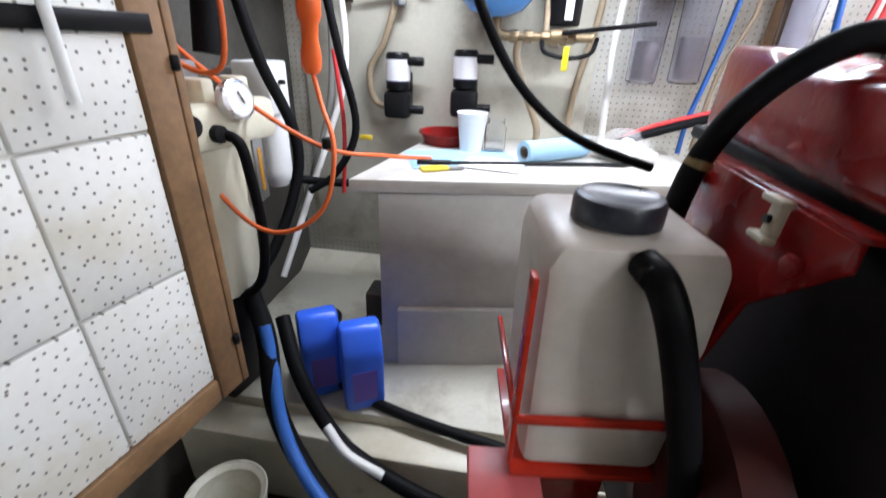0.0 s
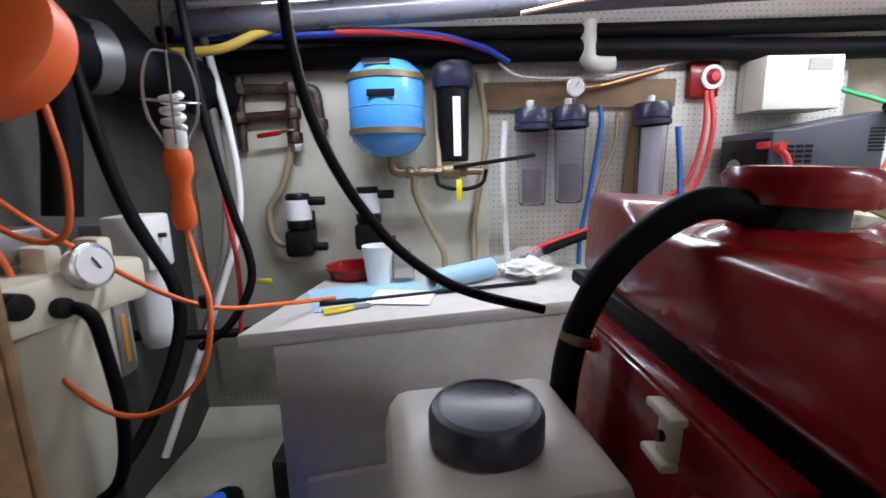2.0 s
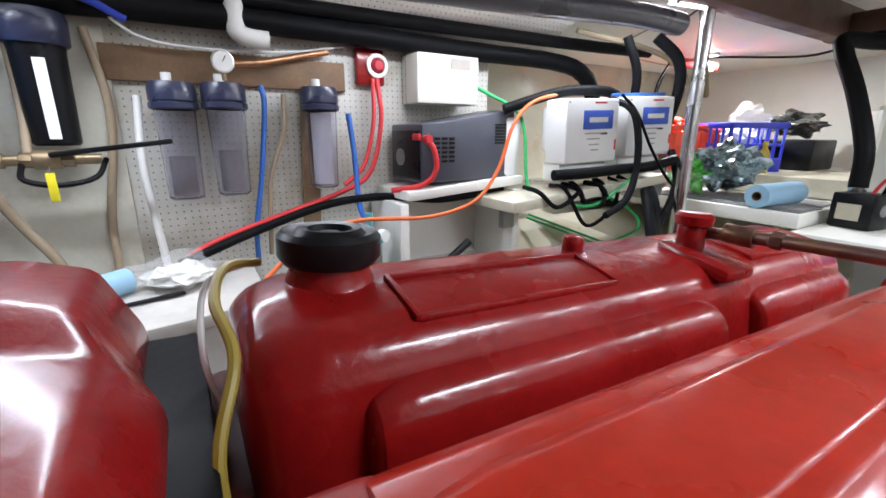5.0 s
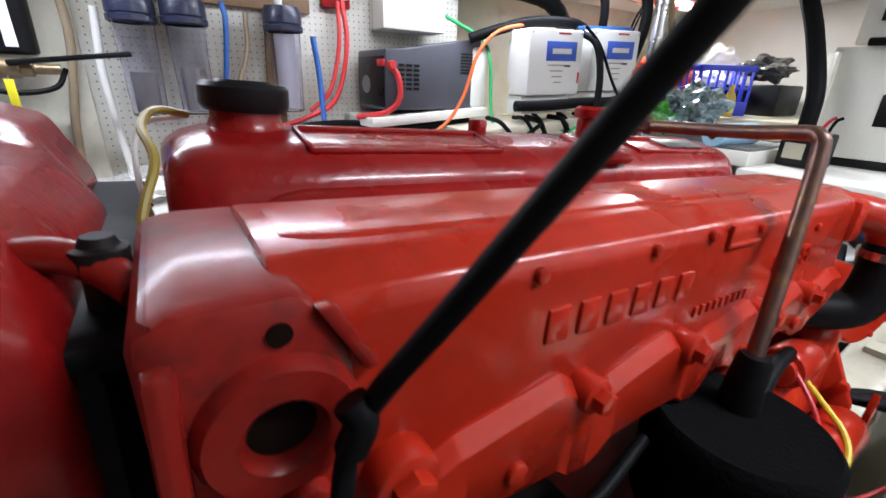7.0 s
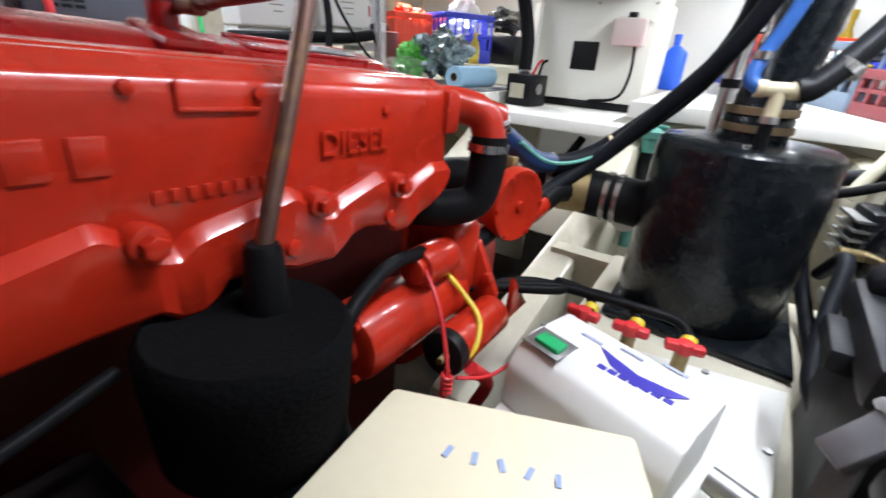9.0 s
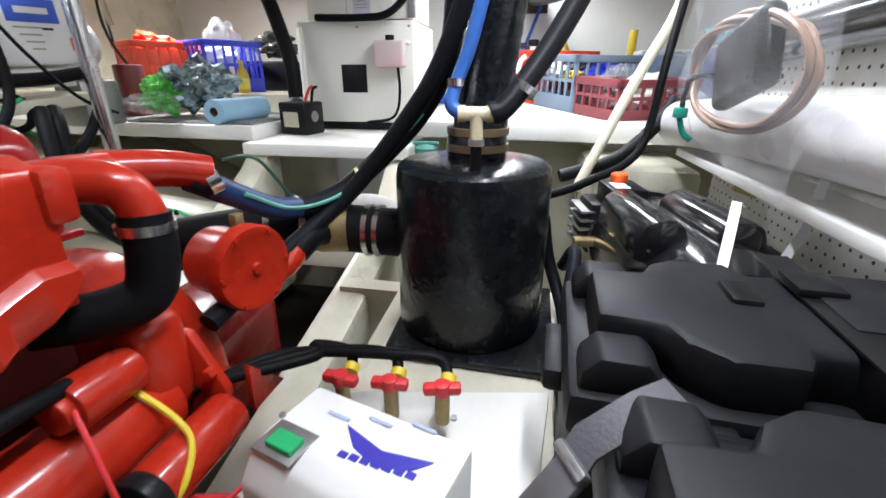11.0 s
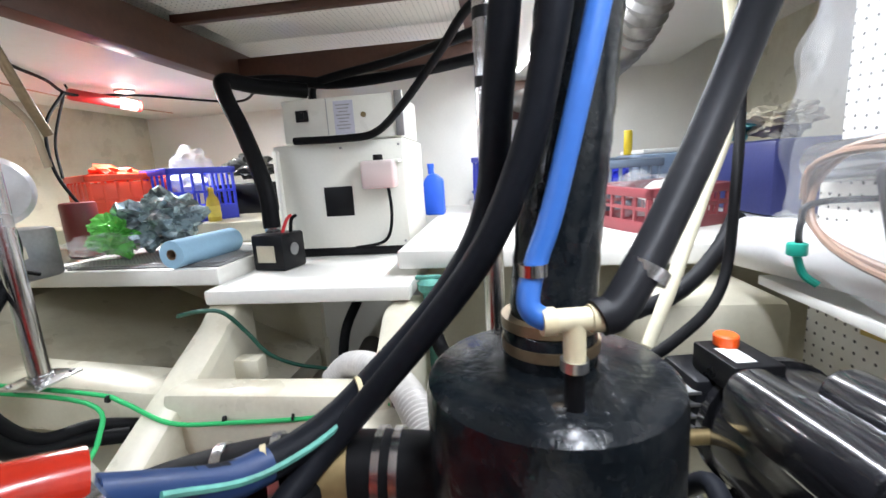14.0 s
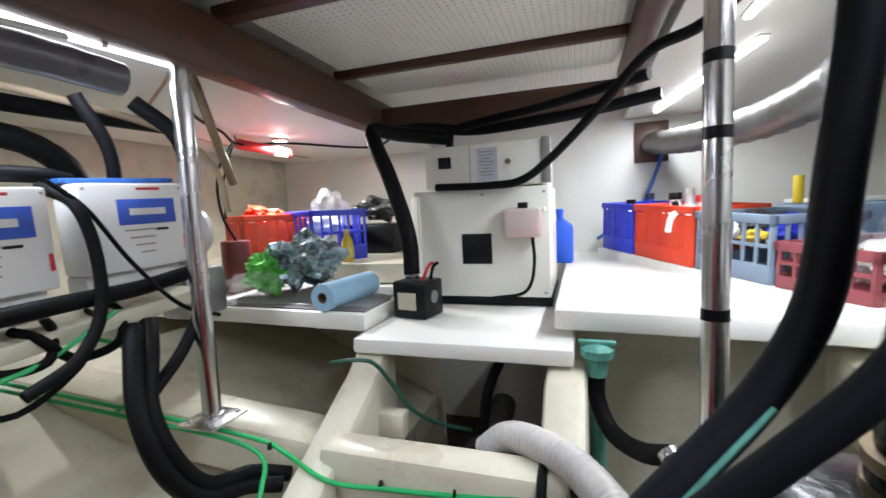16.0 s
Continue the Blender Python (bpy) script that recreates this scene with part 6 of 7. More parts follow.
part("body", prism([(-0.05, 0.0), (0.05, 0.0), (0.052, 0.17), (0.03, 0.205), (-0.005, 0.215), (-0.05, 0.18)], 0.075, "x", (0, 0, 0), 0.012), JUG, bb2)
part("neck", cyl(0.016, 0.03, (0, 0.012, 0.225), seg=18, bev=0.002), JUG, bb2)
part("cap", cyl(0.018, 0.025, (0, 0.012, 0.25), seg=18, bev=0.003), JUG, bb2)


def crate(at, rz, w, d, h, material, lab, rows=3):
    """A slatted plastic crate: floor, four walls of posts and slats."""
    c = thing("plastic_crate", lab, "crate", at, rz, "crates on the shelves")
    part("floor", box(w, d, 0.006, (0, 0, 0.003), 0.001), material, c)
    for nm, s, p, hor in (("front", (w, 0.008), (0, -d / 2), True), ("back", (w, 0.008), (0, d / 2), True), ("left", (0.008, d), (-w / 2, 0), False), ("right", (0.008, d), (w / 2, 0), False)):
        part("rim", box(s[0] + (0.02 if hor else 0.012), s[1] + (0.012 if hor else 0.02), 0.028, (p[0], p[1], h - 0.014), 0.004), material, c)
        part("lower_band", box(*s, h * 0.28, (p[0], p[1], h * 0.14), 0.002), material, c)
        n = max(3, int((w if hor else d) / 0.045))
        for k in range(n + 1):
            t = -0.5 + k / n
            q = (p[0] + t * (w - 0.01), p[1]) if hor else (p[0], p[1] + t * (d - 0.01))
            part("upright", box(0.010 if hor else 0.009, 0.009 if hor else 0.010, h * 0.62, (q[0], q[1], h * 0.59), 0.001), material, c)
        part("slat", box(s[0], s[1] * 0.8 if hor else s[1], 0.012, (p[0], p[1], h * 0.55), 0.002), material, c)
        if rows > 3:
            part("wall_panel", box(s[0] * (0.96 if hor else 0.4), s[1] * (0.4 if hor else 0.96), h * 0.7, (p[0], p[1], h * 0.5), 0.001), material, c)
    return c


CBLUE = mat("blue_crate_plastic", (0.03, 0.05, 0.55), 0.4, var=0.06)
CRED = mat("orange_red_crate_plastic", (0.75, 0.06, 0.02), 0.4, var=0.06)
CGREY = mat("blue_grey_crate_plastic", (0.20, 0.26, 0.34), 0.45, var=0.08)
CBURG = mat("burgundy_crate_plastic", (0.26, 0.055, 0.065), 0.45, var=0.08)
crate((3.585, 1.40, 1.1755), -28, 0.29, 0.26, 0.245, CBLUE, "blue slatted plastic crate full of bags")
crate((3.47, 1.66, 1.1755), -28, 0.30, 0.25, 0.235, CRED, "orange red plastic crate with odds and ends", 4)
crumple(0.10, 0.10, 0.10, 31, FILM, "plastic_bag", "clear plastic bag in the blue crate", "bag", (3.57, 1.36, 1.33), 0)
crumple(0.12, 0.11, 0.06, 33, WHITE, "white_cloth", "white cloth bundle in the blue crate", "cloth", (3.60, 1.42, 1.30), 0)
crumple(0.13, 0.10, 0.05, 35, CRED, "orange_bag", "orange bag on the red crate", "bag", (3.46, 1.66, 1.36), 0)
solo("storage_bin", box(0.30, 0.34, 0.16, (3.98, 1.32, 1.2555), 0.012), BLACKP, "black plastic storage bin on the shelf", "bin")
crumple(0.15, 0.16, 0.08, 37, mat("dark_bag", (0.06, 0.06, 0.055), 0.3, var=0.6, dirt=(0.45, 0.42, 0.35), dirt_amount=0.7, dirt_scale=9), "rubbish_bag", "dark full plastic bag on the bin", "bag", (3.97, 1.30, 1.336), 0, 4)
solo("paint_can", cyl(0.06, 0.22, (3.22, 1.62, 1.195), bev=0.01), mat("dark_red_can", (0.14, 0.02, 0.02), 0.4), "dark red can standing on the shelf", "can")
SZ = 1.1135
RISE = 0.055
F0, F1 = Vector((4.074, 0.088, SZ)), Vector((3.010, -0.483, SZ))
ux = (F1 - F0).normalized()
back = Vector((-ux.y, ux.x, 0))
if back.x < 0:
    back = -back
ROW_RZ = math.degrees(math.atan2(ux.y, ux.x))
TILT_ROW = math.degrees(math.atan(-RISE * ux.x))


def shelf_level(q):
    return SZ + RISE * (q.x - 3.2)


mid = (F0 + F1) / 2 + back * 0.20
setting("shelf_step", box((F1 - F0).length + 0.06, 0.42, 0.10, (mid.x, mid.y, shelf_level(mid) - 0.0515), 0.006, rot=(0, TILT_ROW, ROW_RZ)), WHITE, "white raised step under the crates", "shelf")
pos = 0.0
for w, d, h, m, lab, rw in ((0.242, 0.32, 0.23, CBLUE, "dark blue plastic crate with bottles", 4), (0.343, 0.32, 0.23, CRED, "orange red plastic crate full of bottles", 4), (0.295, 0.34, 0.215, CGREY, "blue grey slatted crate with clutter", 3), (0.252, 0.34, 0.14, CBURG, "burgundy slatted crate with plastic bags", 3)):
    c0 = F0 + ux * (pos + w / 2) + back * (d / 2 + 0.01)
    c0.z = shelf_level(c0)
    basket = crate(tuple(c0), ROW_RZ, w, d, h, m, lab, rw)
    basket.matrix_world = pose(*c0, 0, TILT_ROW, ROW_RZ)
    pos += w + 0.02


def along(s, b_, z):
    q = F0 + ux * s + back * b_
    return (q.x, q.y, shelf_level(q) + z)


def bottle(at, r, h, body, capm, lab, rz=0):
    o = thing("bottle", lab, "bottle", at, rz)
    part("body", lathe([(0.0, 0.0), (r, 0.0), (r * 1.05, 0.006), (r * 1.05, h * 0.62), (r * 0.8, h * 0.76), (r * 0.38, h * 0.86), (r * 0.36, h), (0.0, h)], seg=22), body, o)
    part("cap", cyl(r * 0.45, h * 0.12, (0, 0, h * 1.03), seg=16, bev=0.002), capm, o)
    return o


bottle(along(0.10, 0.10, 0.007), 0.05, 0.22, WHITEP, BLACKP, "white plastic bottle with black cap in the crate")
bottle(along(0.05, 0.24, 0.007), 0.05, 0.24, CBLUE, NAVY, "blue plastic bottle in the crate")
bottle(along(0.38, 0.12, 0.007), 0.06, 0.25, WHITEP, BLACKP, "white plastic jug with black cap in the crate")
bottle(along(0.48, 0.16, 0.007), 0.05, 0.24, WHITEP, REDW, "white plastic bottle with red cap in the crate")
bottle(along(0.44, 0.26, 0.007), 0.03, 0.30, YELLOW, YELLOW, "yellow spray bottle in the crate")
bottle(along(0.30, 0.26, 0.007), 0.045, 0.26, WHITEP, WHITEP, "white spray bottle in the crate")
solo("brush", tube([along(0.53, 0.06, 0.02), along(0.52, 0.03, 0.17), along(0.50, 0.02, 0.25)], 0.012), BLACKP, "black handled brush in the crate", "brush")
solo("white_hose", tube([along(0.50, 0.10, 0.22), along(0.53, -0.01, 0.20), along(0.55, -0.05, 0.14)], 0.012), WHITEP, "short white hose hanging over the crate", "hose")
for k, (s, b_, z, m, sx, sz_) in enumerate(((0.66, 0.10, 0.10, WHITE, 0.07, 0.05), (0.72, 0.18, 0.12, mat("black_tools", (0.03, 0.03, 0.04), 0.4), 0.09, 0.06), (0.78, 0.10, 0.11, YELLOW, 0.05, 0.03), (0.82, 0.22, 0.11, CBLUE, 0.08, 0.06), (0.66, 0.24, 0.12, BRASS, 0.06, 0.05), (1.02, 0.14, 0.02, FILM, 0.13, 0.09), (1.10, 0.20, 0.02, WHITE, 0.10, 0.07))):
    crumple(sx, sx, sz_, 50 + k, m, ("rag", "tool_bundle", "sponge", "cloth", "rope_bundle", "plastic_bag", "towel")[k], ("white rag in the crate", "black tool bundle in the crate", "yellow sponge in the crate", "blue cloth in the crate", "tan rope bundle in the crate", "clear plastic bag in the burgundy crate", "white towel in the burgundy crate")[k], "clutter", along(s, b_, z))
crumple(0.12, 0.10, 0.14, 70, FILM, "plastic_bag", "tall clear plastic bag behind the crates", "bag", along(0.98, 0.46, 0.0))
solo("storage_tub", box(0.42, 0.34, 0.24, (3.95, -0.85, SZ + 0.121), 0.02), mat("grey_blue_tub", (0.22, 0.30, 0.42), 0.4), "blue grey storage tub behind the crates", "tub")
solo("storage_tub", box(0.40, 0.30, 0.26, (3.45, -1.10, SZ + 0.131), 0.02), mat("indigo_tub", (0.05, 0.06, 0.22), 0.4), "indigo storage tub behind the crates", "tub")
solo("tub_lid", box(0.36, 0.28, 0.02, (3.95, -0.85, SZ + 0.252), 0.006), WHITE, "white lid on the storage tub", "lid")
solo("spray_can", cyl(0.02, 0.12, (3.96, -0.70, SZ + 0.303), bev=0.004), YELLOW, "yellow can standing on the tub", "can")
crumple(0.16, 0.12, 0.07, 81, mat("beige_cloth", (0.5, 0.46, 0.36), 0.8, var=0.3), "blanket", "beige folded blanket on the tub", "cloth", (3.45, -1.08, SZ + 0.262), 0, 4)
crumple(0.14, 0.10, 0.06, 83, TEALP, "tarp", "teal folded tarp on the tub", "tarp", (3.62, -1.02, SZ + 0.262), 0, 4)

# red inspection lamp, overhead hoses and wiring
il = thing("inspection_lamp", "red stick lamp with a lit end", "lamp", (3.46, 1.66, 1.735))
il.matrix_world = pose(3.50, 1.63, 1.728, 0, 97, -30)
part("handle", lathe([(0.0, -0.16), (0.020, -0.16), (0.024, -0.15), (0.024, 0.02), (0.0, 0.02)]), mat("red_lamp_plastic", (0.45, 0.02, 0.02), 0.35), il)
part("lens", lathe([(0.0, 0.02), (0.022, 0.02), (0.024, 0.03), (0.022, 0.085), (0.0, 0.09)]), glow("lit_lens", (1.0, 0.80, 0.75), 5.0), il)
part("end_cap", lathe([(0.0, 0.085), (0.025, 0.085), (0.025, 0.10), (0.0, 0.103)]), mat("red_lens_cap", (0.6, 0.04, 0.03), 0.3), il)
part("hanger_cord", tube([(-0.0, 0.0, -0.15), (-0.05, 0.0, -0.17), (-0.09, 0.0, -0.16)], 0.004, seg=8), BLACK, il)
for pts, r, m, lab in (([(3.24, 0.95, 1.70), (3.42, 0.80, 1.735), (3.50, 0.60, 1.72), (3.48, 0.30, 1.73), (3.45, 0.10, 1.745), (3.40, -0.08, 1.76)], 0.022, BLACK, "black hose below the aft beam"),
                       ([(3.52, 0.72, 1.655), (3.50, 0.70, 1.72), (3.45, 0.60, 1.735), (3.30, 0.30, 1.74), (3.10, 0.0, 1.75)], 0.017, BLACK, "black hose along the aft beam"),
                       ([(3.26, 0.70, 1.48), (3.24, 0.50, 1.475), (3.22, 0.38, 1.485), (3.15, 0.27, 1.55), (3.05, 0.12, 1.68), (2.95, 0.02, 1.765), (2.85, -0.08, 1.78), (2.7, -0.2, 1.86)], 0.014, BLACK, "black cable crossing the cabinet"),
                       ([(2.60, 1.12, 1.79), (2.95, 1.5, 1.78), (3.2, 1.62, 1.765), (3.36, 1.68, 1.74), (3.6, 1.60, 1.77), (3.9, 1.3, 1.76), (3.6, 1.0, 1.75)], 0.006, BLACK, "thin black cable under the deck"),
                       ([(2.62, 1.20, 1.785), (3.0, 1.75, 1.785), (3.6, 1.95, 1.785), (4.2, 1.9, 1.785)], 0.005, mat("pink_brown_cord", (0.45, 0.28, 0.20), 0.5), "brown cord under the deck"),
                       ([(3.30, 1.66, 1.74), (3.20, 1.66, 1.60), (3.18, 1.64, 1.42), (3.22, 1.58, 1.25)], 0.006, BLACK, "black wire hanging from the lamp"),
                       ([(3.32, 1.68, 1.74), (3.26, 1.70, 1.55), (3.22, 1.66, 1.40)], 0.005, BLACK, "black wire hanging by the crate"),
                       ([(4.36, 0.10, 1.19), (4.3, -0.10, 1.33), (4.30, -0.2, 1.55), (4.35, -0.25, 1.7)], 0.010, BLUEH, "blue hose on the aft bulkhead")):
    solo("hose" if r > 0.012 else "cable", tube(pts, r, seg=12), m, lab, "hose" if r > 0.012 else "cable")
solo("vent_plate", box(0.02, 0.17, 0.22, (4.39, -0.19, 1.72), 0.003), BROWN, "brown wooden vent plate on the bulkhead", "plate")
DUCT = mat("dull_silver_duct", (0.17, 0.165, 0.155), 0.38, metal=0.7, var=0.3, scale=12, dirt=(0.10, 0.085, 0.06), dirt_amount=0.6, dirt_scale=8)
solo("vent_duct", tube([(4.38, -0.19, 1.71), (3.9, -0.28, 1.66), (3.45, -0.37, 1.64), (3.15, -0.42, 1.66), (2.98, -0.44, 1.71), (2.89, -0.45, 1.79), (2.86, -0.46, 1.87)], 0.055, seg=18, step=9, ribs=0.13), DUCT, "ribbed silver ventilation duct", "duct")
ls2 = thing("strip_light", "lit light strip under the starboard deck", "light strip", (3.72, -0.25, 1.845), 8.2)
part("tube", box(0.96, 0.022, 0.014, (0, 0, 0), 0.005), glow("lit_strip_aft", (0.95, 0.97, 1.0), 9.0), ls2)
part("back", box(0.98, 0.03, 0.010, (0, 0, 0.011), 0.002), WHITE, ls2)

# Glowing tube made up to go with the added fill lamp.
ls3 = thing("strip_light", "added fill light strip under the deck head", "light strip", (1.71, -0.28, 1.953))
part("tube", box(0.5, 0.022, 0.012, (0, 0, -0.004), 0.005), glow("lit_fill_strip", (0.95, 0.97, 1.0), 9.0), ls3)
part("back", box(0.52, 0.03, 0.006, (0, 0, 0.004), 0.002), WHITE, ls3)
ls4 = thing("strip_light", "lit light strip above the muffler", "light strip", (2.56, -0.22, 1.850))
part("tube", box(1.0, 0.020, 0.010, (0, 0, -0.005), 0.004), glow("lit_strip_muffler", (0.95, 0.97, 1.0), 9.0), ls4)
part("back", box(1.02, 0.028, 0.005, (0, 0, 0.0025), 0.001), WHITE, ls4)


def post(at, h, lab):
    p = thing("steel_post", lab, "post", at, 0, "steel posts")
    part("tube", cyl(0.0215, h, (0, 0, h / 2), seg=24), STEEL, p)
    part("base_plate", box(0.11, 0.11, 0.006, (0, 0, 0.003), 0.001), STEEL, p)
    part("foot_collar", cyl(0.026, 0.012, (0, 0, 0.012), seg=24, bev=0.002), STEEL, p)
    for sx in (-0.04, 0.04):
        for sy in (-0.04, 0.04):
            part("bolt", cyl(0.006, 0.005, (sx, sy, 0.008), seg=8), STEEL, p)
    return p


post((2.528, 1.066, 0.903), 0.86, "polished steel post standing on the stringer")
post((2.56, -0.025, 0.80), 1.06, "polished steel post wrapped with black tape")
for z in (1.20, 1.50, 1.62):
    solo("tape_band", cyl(0.0225, 0.02, (2.56, -0.025, z), seg=24), BLACKP, "black tape wrapped round the post", "tape")

# green earth wires tied along the stringers
for pts in ([(2.44, 1.75, 0.98), (2.50, 1.30, 0.915), (2.535, 0.95, 0.865), (2.53, 0.86, 0.845), (2.52, 0.74, 0.80), (2.54, 0.60, 0.79), (2.55, 0.40, 0.80), (2.56, 0.22, 0.83)],
            [(2.43, 1.75, 0.965), (2.49, 1.30, 0.90), (2.52, 0.95, 0.85), (2.47, 0.88, 0.79), (2.38, 0.865, 0.74)],
            [(2.42, 1.40, 1.14), (2.46, 1.25, 1.10), (2.48, 1.18, 1.02), (2.46, 1.30, 0.93)],
            [(2.10, 1.22, 1.14), (2.2, 1.2, 1.12), (2.3, 1.2, 1.14), (2.42, 1.2, 1.20)]):
    solo("earth_wire", tube(pts, 0.0055, seg=8), GREENW, "green earth wires tied along the stringer", "wire")
for c in ((2.515, 1.12, 0.885), (2.53, 0.90, 0.855), (2.545, 0.62, 0.795), (2.55, 0.45, 0.80)):
    solo("cable_tie", cyl(0.009, 0.006, c, seg=10, rot=(90, 0, 10)), BLACKP, "black cable tie round the wires", "cable tie")
solo("earth_wire", tube([(2.74, 0.86, 0.985), (2.73, 0.78, 1.002), (2.76, 0.735, 0.985), (2.80, 0.70, 0.91), (2.83, 0.66, 0.83), (2.88, 0.60, 0.77), (2.95, 0.52, 0.72)], 0.006, seg=8), mat("dark_green_wire", (0.02, 0.09, 0.06), 0.4), "dark green wire over the engine bed", "wire")
solo("connection_box", box(0.05, 0.10, 0.07, (2.80, 0.715, 0.80), 0.006), CREAM, "cream box on the engine bed", "box")
solo("shaft_coupling", lathe([(0.0, -0.12), (0.04, -0.12), (0.05, -0.08), (0.05, -0.02), (0.08, -0.02), (0.08, 0.03), (0.045, 0.03), (0.045, 0.3), (0.0, 0.3)], (2.95, 0.47, 0.62), rot=(0, 80, 0)), DARKM, "dark propeller shaft coupling in the bilge", "coupling")
solo("shaft_hose", tube([(3.0, 0.42, 0.95), (2.95, 0.46, 0.85), (2.93, 0.48, 0.70)], 0.016), BLACK, "black hose down to the shaft", "hose")
sc = thing("sea_cock", "green corroded bronze sea cock with hose", "valve", (2.858, 0.155, 1.01))
part("body", lathe([(0.0, -0.05), (0.024, -0.05), (0.028, -0.01), (0.040, 0.0), (0.042, 0.02), (0.03, 0.03), (0.0, 0.035)], seg=8), TEAL, sc)
part("handle", box(0.02, 0.09, 0.012, (0, 0, 0.035), 0.004), TEAL, sc)
part("hose", tube([(0, 0, -0.04), (-0.01, 0.0, -0.11), (-0.06, -0.03, -0.165), (-0.16, -0.08, -0.15), (-0.25, -0.13, -0.10)], 0.021, seg=14), BLACK, sc)
part("hose_clamp", cyl(0.0235, 0.014, (-0.24, -0.125, -0.105), seg=20, rot=(0, 62, 28)), STEEL, sc)
part("riser", tube([(0, 0, -0.05), (0.0, 0.0, -0.4)], 0.02), TEAL, sc)
solo("corrugated_hose", tube([(2.72, 0.42, 0.80), (2.70, 0.36, 0.855), (2.64, 0.28, 0.88), (2.56, 0.20, 0.885), (2.46, 0.14, 0.88), (2.38, 0.10, 0.86)], 0.033, seg=16, step=16, ribs=0.08), mat("pale_ribbed_hose", (0.52, 0.50, 0.47), 0.4, var=0.2), "pale ribbed hose with black tape", "hose")
solo("corrugated_hose", tube([(2.74, 0.38, 0.77), (2.68, 0.30, 0.82), (2.58, 0.20, 0.83), (2.46, 0.12, 0.83)], 0.024, seg=14, step=14, ribs=0.10), BLACK, "black ribbed hose over the cross member", "hose")
solo("drop_cable", tube([(2.63, 0.27, 0.86), (2.545, 0.27, 0.84), (2.53, 0.27, 0.74), (2.52, 0.27, 0.6)], 0.010), BLACK, "black cable over the cross member", "cable")

pk = thing("ceiling_light", "small round lit ceiling light under the port deck", "ceiling light", (3.487, 1.558, 1.772))
part("bezel", lathe([(0.040, 0.0), (0.040, -0.008), (0.034, -0.012), (0.034, -0.004), (0.034, 0.0)]), STEEL, pk)
part("lens", lathe([(0.0, -0.010), (0.033, -0.009), (0.033, 0.0), (0.0, 0.0)]), glow("lit_round_lens", (0.97, 0.98, 1.0), 6.0), pk)

RUBMAT = holes(mat("grey_perforated_rubber", (0.17, 0.17, 0.17), 0.7, var=0.15), 0.012, 0.0035, (0, 1), 0.0, (0.03, 0.03, 0.03))
solo("rubber_mat", prism([(2.925, 0.845), (3.13, 0.845), (3.21, 1.44), (2.95, 1.42)], 0.004, "z", (0, 0, 1.0848), 0.001), RUBMAT, "grey perforated rubber mat on the white shelf", "mat")

# ---- starboard side: muffler, pump, batteries, compressor ----
mf = thing("exhaust_muffler", "black painted drum exhaust muffler with hoses", "muffler", (2.155, -0.085, 0.80))
part("drum", lathe([(0.0, 0.0), (0.128, 0.0), (0.134, 0.006), (0.140, 0.02), (0.138, 0.297), (0.135, 0.314), (0.127, 0.321), (0.06, 0.325), (0.0, 0.326)], seg=56), BLACKG, mf)
part("base_tray", prism([(-0.15, 0.14), (-0.165, -0.16), (0.15, -0.17), (0.17, 0.14)], 0.016, "z", (0, 0, 0.0), 0.006), BLACKG, mf)
part("outlet_neck", cyl(0.052, 0.06, (0.016, -0.003, 0.335), seg=28, bev=0.004), BLACKG, mf)
part("outlet_pipe", tube([(0.016, -0.003, 0.33), (0.030, -0.014, 0.45), (0.050, -0.034, 0.62), (0.078, -0.056, 0.80), (0.118, -0.09, 1.15)], 0.047, seg=24, step=10, ribs=0.025), BLACKG, mf, "black wire reinforced exhaust hose")
for z in (0.345, 0.372):
    part("hose_clamp", cyl(0.0545, 0.012, (0.017, -0.004, z), seg=32), BRONZE, mf)
part("inlet_pipe", tube([(0.012, 0.09, 0.17), (0.016, 0.20, 0.172), (-0.005, 0.31, 0.18), (-0.05, 0.42, 0.18), (-0.14, 0.55, 0.17)], 0.048, seg=24), BLACK, mf)
for k in (0.0, 0.022):
    part("inlet_clamp", cyl(0.0525, 0.010, (0.017, 0.185 + k, 0.172), seg=28, rot=(90, 0, 2)), STEEL, mf)
for k in (0.0, 0.06):
    part("inlet_clamp", cyl(0.0525, 0.012, (-0.012 - 0.4 * k, 0.33 + k, 0.181), seg=28, rot=(90, 0, 20)), STEEL, mf)
part("tan_coupling", cyl(0.0495, 0.06, (0.004, 0.275, 0.178), seg=28, rot=(90, 0, 11)), BRASS, mf)
tee = part("tee_fitting", cyl(0.0105, 0.046, (-0.089, -0.01, 0.408), seg=16, rot=(90, 0, 10)), mat("yellowed_nylon", (0.62, 0.56, 0.38), 0.45), mf, "yellowed nylon tee")
part("tee_leg", cyl(0.010, 0.04, (-0.089, -0.012, 0.388), seg=16), mat("yellowed_nylon_leg", (0.60, 0.53, 0.35), 0.45), tee)
for y in (0.021, -0.021):
    part("tee_collar", cyl(0.0125, 0.012, (-0.089 - 0.17 * y, -0.01 + y, 0.408), seg=16, rot=(90, 0, 10)), mat("yellowed_nylon_collar", (0.58, 0.5, 0.32), 0.45), tee)
part("drain_neck", cyl(0.009, 0.04, (-0.088, -0.012, 0.342), seg=14), BLACK, mf)
part("drain_clamp", cyl(0.0125, 0.010, (-0.088, -0.012, 0.366), seg=20), STEEL, mf)
part("stud", cyl(0.008, 0.016, (-0.092, 0.002, 0.320), seg=6, bev=0.002), STEEL, mf)
